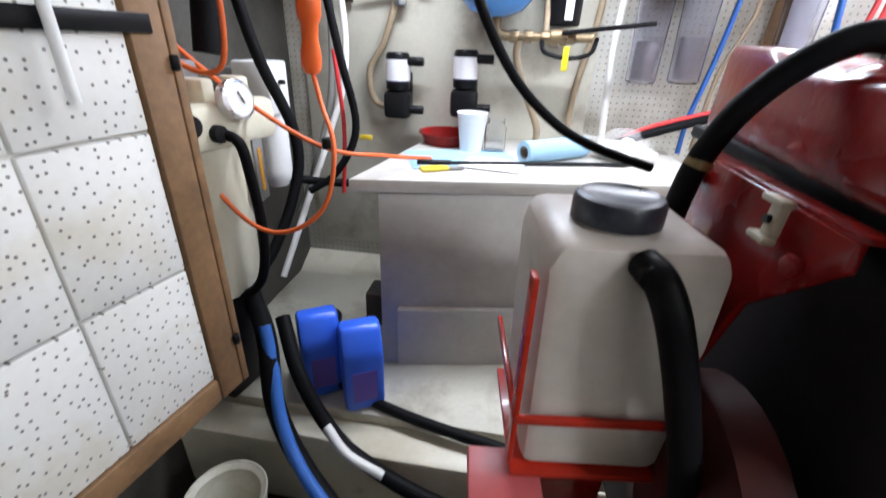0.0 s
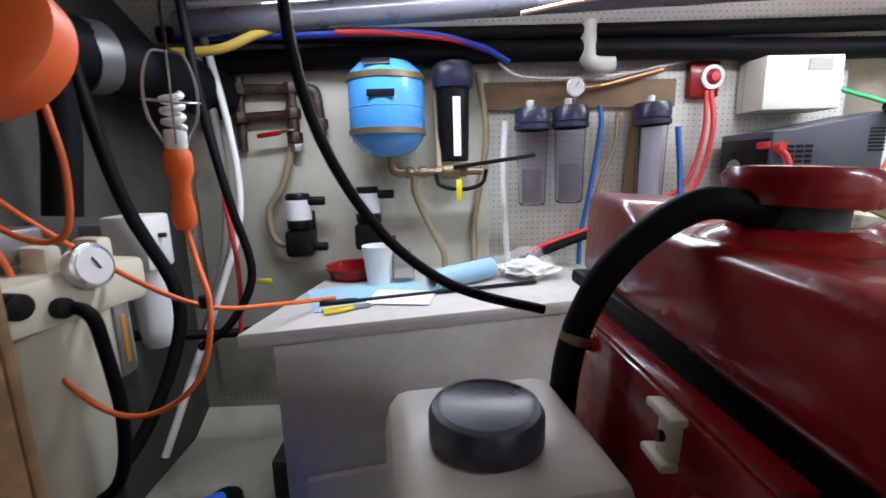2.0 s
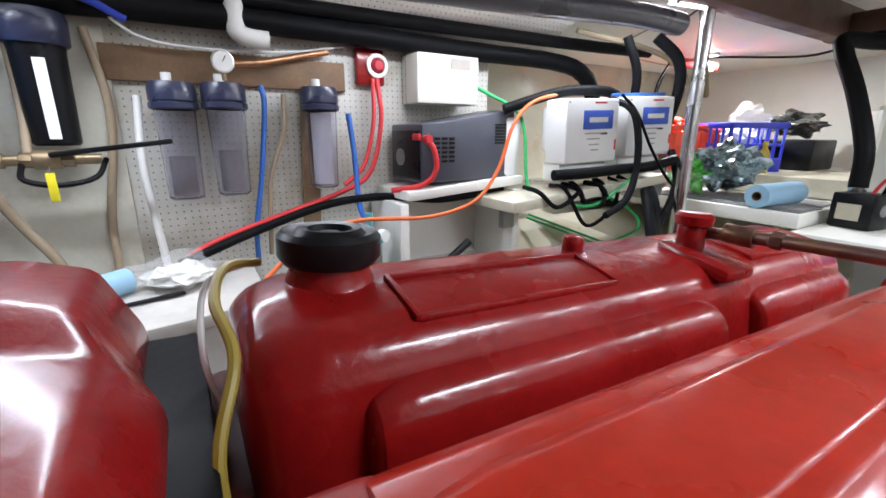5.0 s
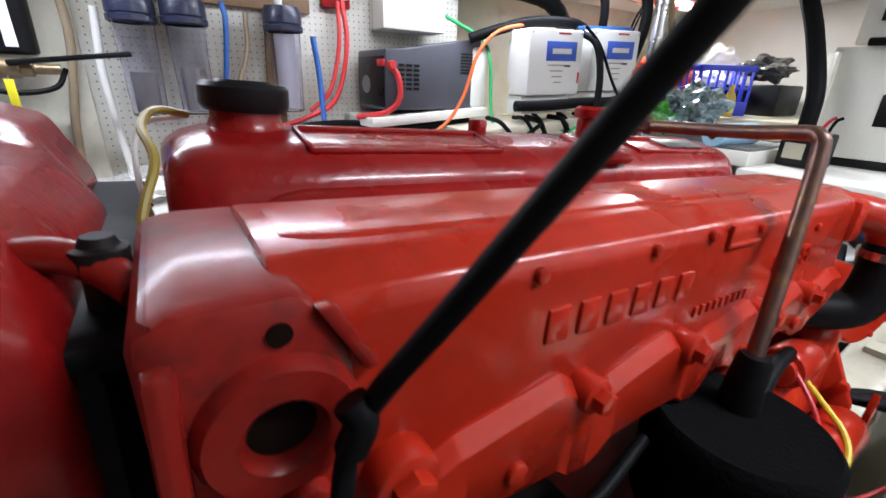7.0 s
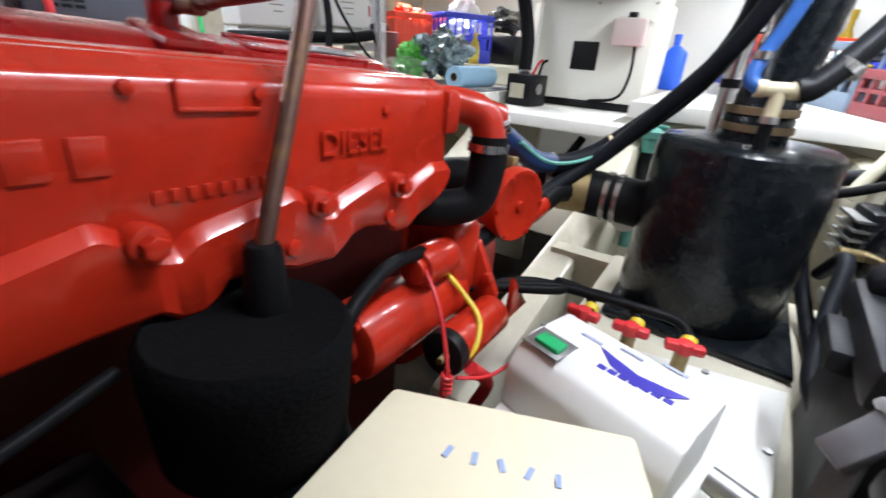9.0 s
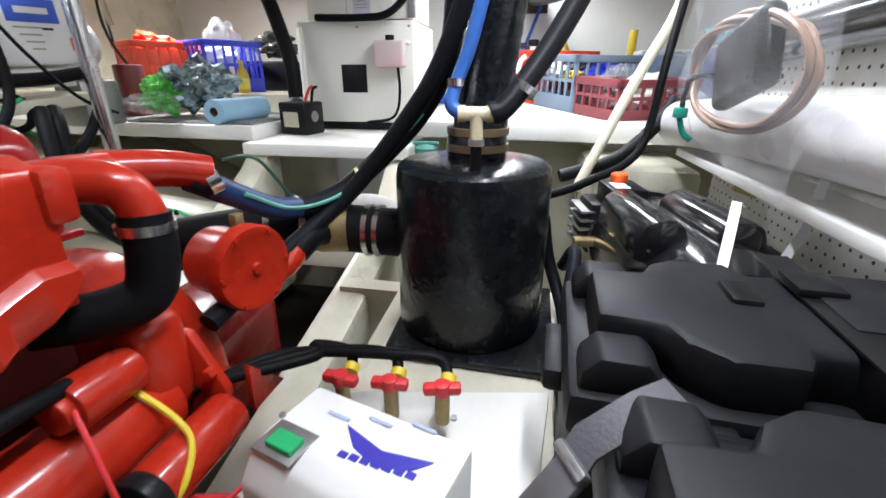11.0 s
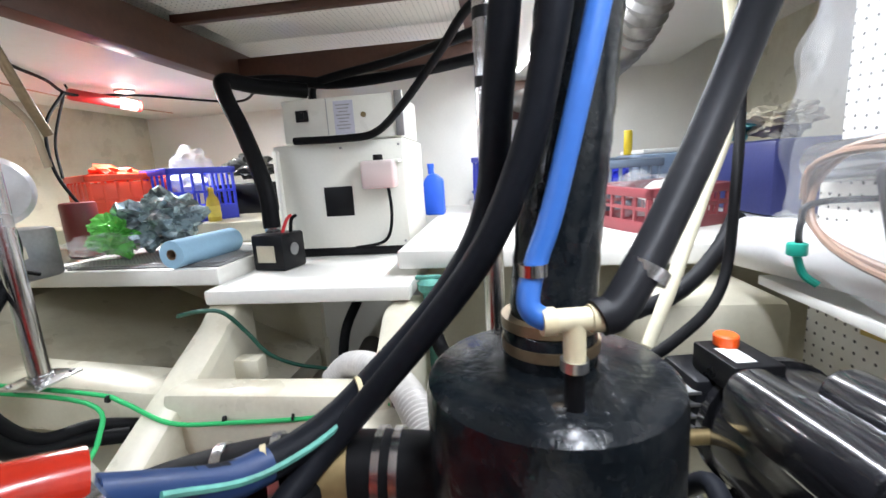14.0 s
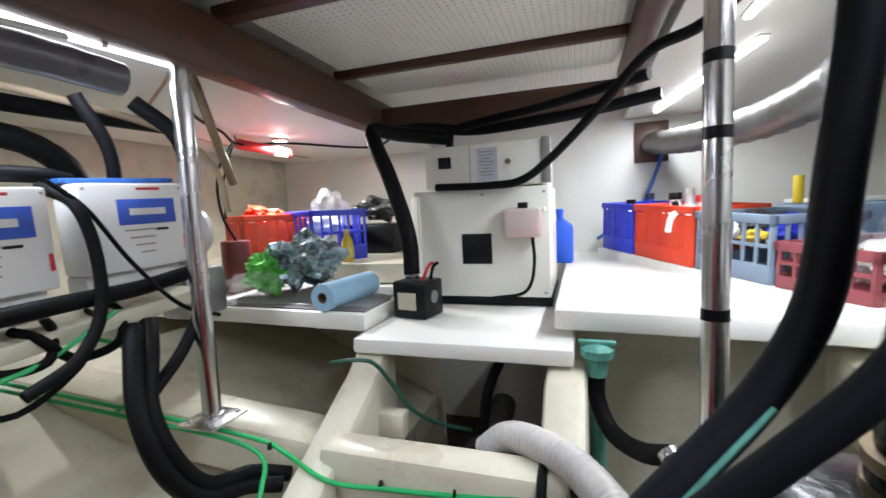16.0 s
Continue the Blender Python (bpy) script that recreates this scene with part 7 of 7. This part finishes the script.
part("blue_hose", tube([(-0.092, 0.010, 0.408), (-0.090, 0.024, 0.416), (-0.086, 0.027, 0.430), (-0.076, 0.018, 0.46), (-0.068, -0.002, 0.52), (-0.058, -0.045, 0.70), (-0.041, -0.11, 1.0), (-0.03, -0.14, 1.15)], 0.0105, seg=14), BLUEH, mf)
part("blue_clamp", cyl(0.013, 0.011, (-0.080, 0.022, 0.452), seg=20), STEEL, mf)
part("grey_hose", tube([(-0.086, -0.032, 0.408), (-0.078, -0.055, 0.420), (-0.036, -0.112, 0.50), (-0.005, -0.165, 0.60), (-0.015, -0.195, 0.70), (-0.07, -0.225, 0.85), (-0.13, -0.27, 1.0), (-0.17, -0.30, 1.15)], 0.017, seg=16), GREYP, mf)
part("grey_clamp", cyl(0.021, 0.012, (-0.062, -0.078, 0.442), seg=20, rot=(30, 15, 0)), STEEL, mf)
DARKH = mat("dark_blue_black_hose", (0.008, 0.009, 0.012), 0.5, var=0.35, bump=0.25, spec=0.09)
for pts, r, lab in (([(1.93, 0.30, 1.125), (1.99, 0.275, 1.085), (2.07, 0.24, 1.04), (2.14, 0.185, 1.045), (2.19, 0.125, 1.09), (2.225, 0.03, 1.19), (2.238, -0.024, 1.29), (2.241, -0.04, 1.42), (2.25, -0.06, 1.6), (2.27, -0.09, 1.96)], 0.0195, "black hose with green stripe rising past the muffler"),
                    ([(1.86, 0.26, 0.93), (1.98, 0.24, 0.96), (2.10, 0.20, 1.005), (2.15, 0.142, 1.061), (2.14, 0.041, 1.178), (2.129, -0.02, 1.26), (2.122, -0.058, 1.341), (2.118, -0.079, 1.413), (2.116, -0.10, 1.55), (2.12, -0.14, 1.96)], 0.0155, "black hose rising beside the muffler")):
    riser = thing("hose", lab, "hose")
    part("hose_tube", tube(pts, r, seg=16), DARKH, riser)
    if "stripe" in lab:
        striped = riser
part("hose_stripe", tube([(1.985, 0.255, 1.089), (2.062, 0.222, 1.045), (2.128, 0.169, 1.05), (2.175, 0.112, 1.094), (2.21, 0.018, 1.195)], 0.004, seg=6), TEAL, striped, "green printed stripe along the hose")
part("blue_sleeve", tube([(1.955, 0.289, 1.109), (1.99, 0.275, 1.085), (2.05, 0.249, 1.047), (2.09, 0.226, 1.038)], 0.0200, seg=16), mat("dark_blue_sleeve", (0.008, 0.030, 0.10), 0.45), striped, "dark blue sleeve on the hose")
part("hose_clamp", cyl(0.0262, 0.018, (1.955, 0.286, 1.120), seg=22, rot=(70, 0, 52)), STEEL, striped, "steel clamp on the hose end")
solo("red_stub", tube([(1.85, 0.36, 1.15), (1.91, 0.318, 1.142), (1.955, 0.286, 1.128)], 0.025, seg=16), RED, "red painted pipe stub on the engine", "pipe")
for c in ((2.09, 0.228, 1.038), (2.175, 0.145, 1.075)):
    part("cable_tie", cyl(0.0215, 0.006, c, seg=18, rot=(90, 0, 32)), mat("tan_tie", (0.5, 0.42, 0.25), 0.5), striped, "tan cable tie round the hose")
solo("hose", tube([(2.50, -0.31, 0.99), (2.53, -0.36, 1.10), (2.60, -0.44, 1.26), (2.69, -0.53, 1.42), (2.76, -0.56, 1.57), (2.72, -0.52, 1.70), (2.60, -0.45, 1.78)], 0.013, seg=12), mat("cream_hose", (0.66, 0.62, 0.46), 0.4), "cream hose curving up past the compressor", "hose")

# oil change pump on its plate
oc = thing("oil_change_pump", "white oil change pump box with blue brand mark", "pump", (1.70, 0.0, 0.79))
part("base_plate", prism([(-0.10, 0.11), (0.20, 0.085), (0.255, -0.235), (-0.02, -0.20)], 0.010, "z", (0, 0, 0.006), 0.002), WHITE, oc)
cs = part("case", prism([(-0.082, 0.0), (0.05, 0.0), (0.05, 0.095), (-0.035, 0.098), (-0.060, 0.088), (-0.078, 0.06)], 0.215, "y", (0.025, -0.02, 0.011), 0.006, rot=(0, 0, -17)), WHITEP, oc)
part("switch_plate", box(0.045, 0.055, 0.003, (0.010, 0.062, 0.1085), 0.001, rot=(0, 0, -17)), GREYM, oc)
part("rocker_switch", box(0.022, 0.036, 0.010, (0.006, 0.060, 0.112), 0.002, rot=(0, 0, -17)), mat("green_rocker", (0.02, 0.40, 0.14), 0.3), oc, "green rocker switch")
bl = mat("blue_brand_print", (0.05, 0.04, 0.40), 0.4)
part("brand_arc", prism([(-0.055, -0.008), (-0.04, 0.010), (-0.005, 0.024), (0.03, 0.014), (0.055, -0.008), (0.0, 0.004)], 0.001, "z", (0.020, -0.045, 0.1092), 0, rot=(0, 0, 73)), bl, oc)
for k in range(7):
    part("brand_bar", box(0.008, 0.010, 0.001, (0.005 - 0.002 * k, -0.005 - 0.0125 * k, 0.1091), 0, rot=(0, 0, -17)), bl, oc)
for k in range(3):
    part("text_bar", box(0.004, 0.03, 0.001, (0.055, 0.02 - 0.05 * k, 0.1088), 0, rot=(0, 0, -17)), mat("pale_blue_print", (0.40, 0.45, 0.65), 0.5), oc)
for k, y in enumerate((0.053, -0.015, -0.085)):
    v = part("valve_stem", cyl(0.010, 0.05, (0.137 + 0.002 * k, y, 0.062), seg=14), BRASS, oc)
    part("valve_handle", box(0.016, 0.050, 0.014, (0.134 + 0.002 * k, y, 0.094), 0.004, rot=(0, 0, 10 * k - 8)), REDW, v, "red butterfly valve handle")
    part("valve_hub", cyl(0.011, 0.018, (0.134 + 0.002 * k, y, 0.094), seg=14, bev=0.002), REDW, v)
    part("hose_collar", cyl(0.011, 0.012, (0.163, y - 0.004, 0.088), seg=14, rot=(0, 70, 0)), YELLOW, v)
    part("valve_hose", tube([(0.165, y - 0.004, 0.086), (0.19, y + 0.01, 0.098), (0.185, y + 0.06, 0.105), (0.16, 0.10 + 0.02 * k, 0.105), (0.08, 0.20, 0.11), (0.04, 0.26, 0.10)], 0.008, seg=10), BLACK, v)
for x, y in ((0.045, 0.085), (0.075, -0.11), (-0.02, -0.17)):
    part("screw", cyl(0.004, 0.003, (x, y, 0.109), seg=10), GREYM, oc)
part("outlet_fitting", cyl(0.015, 0.06, (-0.03, -0.165, 0.045), seg=12, rot=(90, 0, -20)), GREYM, oc)
part("brass_elbow", cyl(0.013, 0.03, (-0.02, -0.215, 0.045), seg=8, rot=(90, 0, -10)), BRASS, oc)
part("yellow_band", cyl(0.015, 0.006, (-0.016, -0.232, 0.045), seg=16, rot=(90, 0, -10)), YELLOW, oc)
part("outlet_hose", tube([(-0.018, -0.22, 0.045), (-0.01, -0.27, 0.05), (0.05, -0.28, 0.055), (0.12, -0.255, 0.05), (0.25, -0.25, 0.045), (0.38, -0.265, 0.10), (0.48, -0.28, 0.16), (0.55, -0.27, 0.10)], 0.0125, seg=14), DARKH, oc)
cl2 = thing("cream_container", "cream plastic container lid with blue writing marks", "container", (1.485, 0.004, 0.79))
part("body", prism([(-0.14, 0.10), (-0.02, 0.11), (0.045, -0.06), (-0.09, -0.12)], 0.172, "z", (0, 0, 0.088), 0.012), mat("cream_plastic", (0.72, 0.66, 0.46), 0.4, var=0.05), cl2)
part("lid", prism([(-0.145, 0.105), (-0.018, 0.116), (0.052, -0.062), (-0.09, -0.128)], 0.012, "z", (0, 0, 0.180), 0.005), mat("cream_lid", (0.74, 0.68, 0.50), 0.4, var=0.05), cl2)
for k in range(5):
    part("pen_mark", box(0.010, 0.004, 0.001, (-0.045 + 0.006 * k, 0.045 - 0.018 * k, 0.1866), 0, rot=(0, 0, 20 * (k % 3))), mat("faint_blue_ink", (0.30, 0.38, 0.60), 0.6), cl2)


def battery(at, rz, lab):
    b = thing("battery_box", lab, "battery box", at, rz, "battery boxes")
    part("box", box(0.22, 0.40, 0.24, (0, 0, 0.12), 0.015), GREYP, b)
    lid = part("lid", box(0.24, 0.42, 0.05, (0, 0, 0.255), 0.012), GREYP, b)
    half = [(0.102, -0.19), (0.102, -0.035), (0.078, -0.022), (0.078, 0.015), (0.104, 0.028), (0.106, 0.085), (0.085, 0.115), (0.058, 0.128), (0.054, 0.185)]
    part("lid_top", prism(half + [(-x, y) for x, y in reversed(half)], 0.055, "z", (0, 0, 0.300), 0.009), GREYP, lid)
    part("lid_ridge", box(0.09, 0.15, 0.012, (0, -0.10, 0.330), 0.005), GREYP, lid)
    for s in (-1, 1):
        part("corner_arch", prism([(-0.035, 0.0), (0.035, 0.0), (0.035, 0.02), (0.02, 0.038), (-0.02, 0.038), (-0.035, 0.02)], 0.05, "x", (s * 0.085, 0.165, 0.276), 0.006), GREYP, lid)
        part("rim_lug", box(0.014, 0.05, 0.02, (s * 0.122, 0.10, 0.262), 0.004), GREYP, lid)
    part("grip_recess", box(0.05, 0.03, 0.012, (0.02, 0.04, 0.3275), 0.005), BLACKP, lid)
    part("strap", box(0.262, 0.036, 0.004, (0, -0.03, 0.331), 0.001), BLACKP, b)
    part("strap_side", box(0.004, 0.036, 0.33, (-0.122, -0.03, 0.166), 0.001), BLACKP, b)
    part("buckle", box(0.05, 0.044, 0.010, (0.04, -0.03, 0.337), 0.003), BLACKP, b)
    part("end_handle", box(0.10, 0.03, 0.03, (0, 0.215, 0.235), 0.008), GREYP, b)
    return b


battery((1.815, -0.435, 0.726), -4, "dark grey plastic battery box with strap")
battery((1.56, -0.44, 0.726), -4, "dark grey plastic battery box with cable strap")
sb = thing("strap", "grey webbing strap hanging beside the battery box", "strap", (1.67, -0.245, 0.80))
WEB = mat("grey_webbing", (0.06, 0.06, 0.065), 0.65, fine=300, bump=0.4)


def ribbon(pts, wide, thick=0.003):
    """A flat strap that runs through the points, with its width along a fixed direction."""
    b = bmesh.new()
    rows = []
    for i, p in enumerate(pts):
        d = (Vector(pts[min(i + 1, len(pts) - 1)]) - Vector(pts[max(i - 1, 0)])).normalized()
        w = Vector(wide)
        up = d.cross(w).normalized() * thick / 2
        rows.append([b.verts.new(Vector(p) + sw * w / 2 + su * up) for sw, su in ((-1, -1), (1, -1), (1, 1), (-1, 1))])
    for p, q in zip(rows, rows[1:]):
        for k in range(4):
            b.faces.new((p[k], p[(k + 1) % 4], q[(k + 1) % 4], q[k]))
    b.faces.new(rows[0][::-1])
    b.faces.new(rows[-1])
    bmesh.ops.recalc_face_normals(b, faces=b.faces[:])
    return b


part("webbing", ribbon([(0.02, -0.05, 0.236), (0.0, -0.02, 0.235), (-0.02, 0.02, 0.215), (-0.04, 0.045, 0.175), (-0.06, 0.05, 0.11), (-0.07, 0.03, 0.0)], (0.026, 0.012, 0.004)), WEB, sb)
part("buckle", box(0.030, 0.052, 0.008, (-0.040, 0.044, 0.182), 0.003, rot=(-52, 0, 25)), mat("grey_buckle", (0.10, 0.10, 0.105), 0.35), sb)
part("buckle_bar", box(0.036, 0.010, 0.012, (-0.030, 0.030, 0.205), 0.003, rot=(-40, 0, 25)), GREYM, sb)

# compressor
cm = thing("air_compressor", "glossy black air compressor with orange knob", "compressor", (2.347, -0.418, 0.70), 8)
part("motor", lathe([(0.0, -0.205), (0.045, -0.205), (0.082, -0.195), (0.104, -0.165), (0.108, -0.13), (0.108, 0.13), (0.095, 0.16), (0.05, 0.17), (0.0, 0.17)], (-0.155, -0.022, 0.222), rot=(0, 90, 0), seg=44), BLACKG2, cm)
for x, y, z in ((-0.150, 0.052, 0.315), (-0.186, -0.046, 0.325)):
    hump = part("capacitor_cover", prism([(-0.040, -0.04), (0.040, -0.04), (0.040, 0.004), (0.032, 0.024), (0.014, 0.035), (-0.014, 0.035), (-0.032, 0.024), (-0.040, 0.004)], 0.205, "x", (x, y, z), 0.008), BLACKG2, cm)
    part("end_dome", lathe([(0.0, 0.010), (0.020, 0.007), (0.030, 0.0), (0.0, 0.0)], (x - 0.102, y, z), rot=(0, -90, 0), seg=20), BLACKG2, hump)
    part("cover_screw", cyl(0.004, 0.003, (x + 0.02, y, z + 0.036), seg=8), STEEL, hump)
for ring in range(4):
    for k in range(7):
        q = math.pi * (0.55 + 0.14 * k)
        rr = 0.030 + 0.015 * ring
        part("vent_slot", box(0.004, 0.010, 0.004, (-0.3585 + 0.003 * ring, -0.022 + rr * math.cos(q), 0.222 + rr * math.sin(q)), 0.001, rot=(math.degrees(q) + 90, 0, 0)), GREYM, cm)
part("motor_foot", box(0.30, 0.16, 0.125, (-0.155, -0.022, 0.0645), 0.01), BLACKG2, cm)
part("end_rib", cyl(0.112, 0.014, (0.0, -0.022, 0.222), seg=40, rot=(0, 90, 0)), BLACKG2, cm)
part("wiring_box", box(0.09, 0.05, 0.07, (-0.215, -0.135, 0.255), 0.008), BLACKP, cm)
hd = part("pump_head", box(0.10, 0.14, 0.12, (0.06, 0.02, 0.24), 0.01), GREYP, cm)
for k in range(5):
    part("cooling_fin", box(0.10, 0.16, 0.006, (0.06, 0.03, 0.20 + 0.02 * k), 0.001), GREYM, hd)
part("pressure_switch", box(0.10, 0.075, 0.045, (0.01, 0.03, 0.322), 0.005), BLACKP, cm)
part("data_plate", box(0.05, 0.03, 0.001, (0.0, 0.04, 0.345), 0), WHITEP, cm)
part("orange_knob", lathe([(0.0, 0.0), (0.017, 0.0), (0.018, 0.004), (0.018, 0.016), (0.015, 0.019), (0.0, 0.02)], (0.035, 0.03, 0.345), seg=24), mat("orange_knob", (0.85, 0.10, 0.01), 0.4), cm, "bright orange knob")
part("fitting", cyl(0.012, 0.05, (-0.01, 0.10, 0.22), seg=10, rot=(90, 0, 0)), BRASS, cm)
part("side_rail", box(0.40, 0.012, 0.03, (-0.08, 0.07, 0.08), 0.003), GREYM, cm)

# pipes, strap hooks and the hanging bag on the starboard wall
solo("white_pipe", tube([(2.72, -0.595, 1.14), (2.3, -0.61, 1.17), (1.7, -0.615, 1.19), (0.6, -0.615, 1.20)], 0.058, seg=26), mat("white_glossy_pipe", (0.74, 0.73, 0.72), 0.3, var=0.05), "large white pipe along the starboard wall", "pipe")
solo("black_trunk", tube([(2.62, -0.66, 1.31), (2.1, -0.655, 1.345), (1.4, -0.65, 1.37), (0.6, -0.65, 1.38)], 0.038, seg=22), BLACKG2, "glossy black pipe along the starboard wall", "pipe")
setting("pipe_shelf", box(2.6, 0.14, 0.02, (1.34, -0.645, 1.075), 0.003), WHITE, "white ledge below the pipe", "ledge")
for pts in ([(2.125, -0.515, 1.070), (2.118, -0.505, 1.077), (2.085, -0.490, 1.072), (2.03, -0.465, 1.048), (1.985, -0.445, 1.01), (1.96, -0.435, 0.95), (1.95, -0.43, 0.86)],
            [(2.141, -0.63, 1.12), (2.115, -0.61, 1.039), (2.084, -0.56, 0.948), (2.064, -0.54, 0.888)]):
    solo("strap", ribbon(pts, (0.004, 0.013, 0.002)), WHITEP, "white plastic strap looped over the compressor", "strap")
for x, z, w in ((2.60, 1.03, 0.06), (2.46, 1.015, 0.10), (2.05, 0.96, 0.10), (2.75, 1.035, 0.05)):
    solo("tape", box(w, 0.002, 0.014, (x, -0.6785, z), 0, rot=(0, 4, 0)), mat("old_yellow_tape", (0.50, 0.38, 0.10), 0.6), "old yellow tape on the wall panel", "tape")
BAGFILM = clear("milky_plastic_film", (0.90, 0.92, 0.95), 0.16, 0.0, 1.3, 0.095)
hb = thing("hanging_bag", "clear plastic bag with a brown hose and black part", "bag", (2.22, -0.50, 1.20))
for side in (0.022, -0.022):
    sheet = bmesh.new()
    bmesh.ops.create_grid(sheet, x_segments=22, y_segments=26, size=0.5)
    for v in sheet.verts:
        u, w = v.co.x, v.co.y
        edge = max(0.0, 1 - (2 * abs(u)) ** 4) * max(0.0, 1 - (2 * abs(w)) ** 4)
        fold = 0.020 * noise.noise(Vector((u * 5, w * 5, side * 90))) + 0.010 * noise.noise(Vector((u * 13, w * 9, 3)))
        v.co = Vector((u * 0.46 * (1.0 - 0.25 * max(0, w)), side * edge * 1.3 + fold, w * 0.44 + 0.150 + 0.06 * u))
    part("film", sheet, BAGFILM, hb)
part("brown_hose", tube([(0.0 + (0.195 + 0.010 * math.sin(a * 0.7)) * math.cos(a * 0.5), 0.008 * math.sin(a * 0.9), 0.065 + (0.080 + 0.008 * math.cos(a * 0.9)) * math.sin(a * 0.5 + 0.08 * math.sin(a))) for a in range(0, 36)], 0.0052, seg=8, step=3), mat("brown_tubing", (0.26, 0.16, 0.11), 0.35), hb)
part("black_part", box(0.155, 0.036, 0.120, (-0.025, 0.0, 0.082), 0.035, 4, rot=(0, 18, 0)), BLACKP, hb)
part("tie", tube([(0, 0, 0.31), (0.0, -0.08, 0.42), (0.0, -0.20, 0.46)], 0.004, seg=6), WHITEP, hb)
gc = thing("hose_clip", "green knob on a black hook on the panel", "hook", (2.40, -0.60, 1.20))
part("hook", tube([(0, -0.06, 0.06), (0, 0.09, 0.06), (0.0, 0.11, 0.03), (0.0, 0.11, -0.01)], 0.005, seg=8), BLACKP, gc)
part("knob", cyl(0.014, 0.02, (0, 0.112, -0.01), seg=14, bev=0.003), mat("green_knob", (0.01, 0.28, 0.20), 0.4), gc)
part("tail", tube([(0, 0.112, -0.02), (0.0, 0.10, -0.05), (-0.01, 0.085, -0.065)], 0.006, seg=8), mat("green_tail", (0.01, 0.28, 0.20), 0.4), gc)
crumple(0.10, 0.05, 0.07, 91, FILM, "plastic_wrap", "clear plastic wrap beside the pipe", "wrap", (2.55, -0.60, 1.10))
setting("starboard_tank", box(0.35, 0.30, 0.20, (2.83, -0.52, 0.92), 0.03), CREAM, "cream gelcoat tank corner", "tank")
for pts, r, m, lab in (([(2.62, -0.28, 1.0), (2.66, -0.42, 1.04), (2.70, -0.52, 1.12), (2.74, -0.58, 1.20)], 0.018, GREYP, "grey ribbed hose by the tank"),
                       ([(2.36, -0.20, 1.0), (2.42, -0.32, 1.03), (2.55, -0.46, 1.09), (2.60, -0.50, 1.3), (2.7, -0.55, 1.5)], 0.010, BLACK, "black hose behind the compressor"),
                       ([(2.23, -0.22, 1.0), (2.26, -0.24, 0.90), (2.20, -0.27, 0.82), (2.05, -0.275, 0.80), (1.9, -0.265, 0.80)], 0.013, DARKH, "black hose beside the muffler"),
                       ([(2.9, -0.45, 1.86), (2.7, -0.40, 1.80), (2.5, -0.30, 1.78), (2.3, -0.2, 1.86)], 0.014, BLACK, "black cable bundle under the deck"),
                       ([(2.95, -0.50, 1.85), (2.75, -0.46, 1.77), (2.55, -0.40, 1.76), (2.35, -0.30, 1.85)], 0.012, BLACK, "black cable bundle under the deck")):
    solo("hose", tube(pts, r, seg=12, step=8, ribs=0.06 if m is GREYP else 0.0), m, lab, "hose")
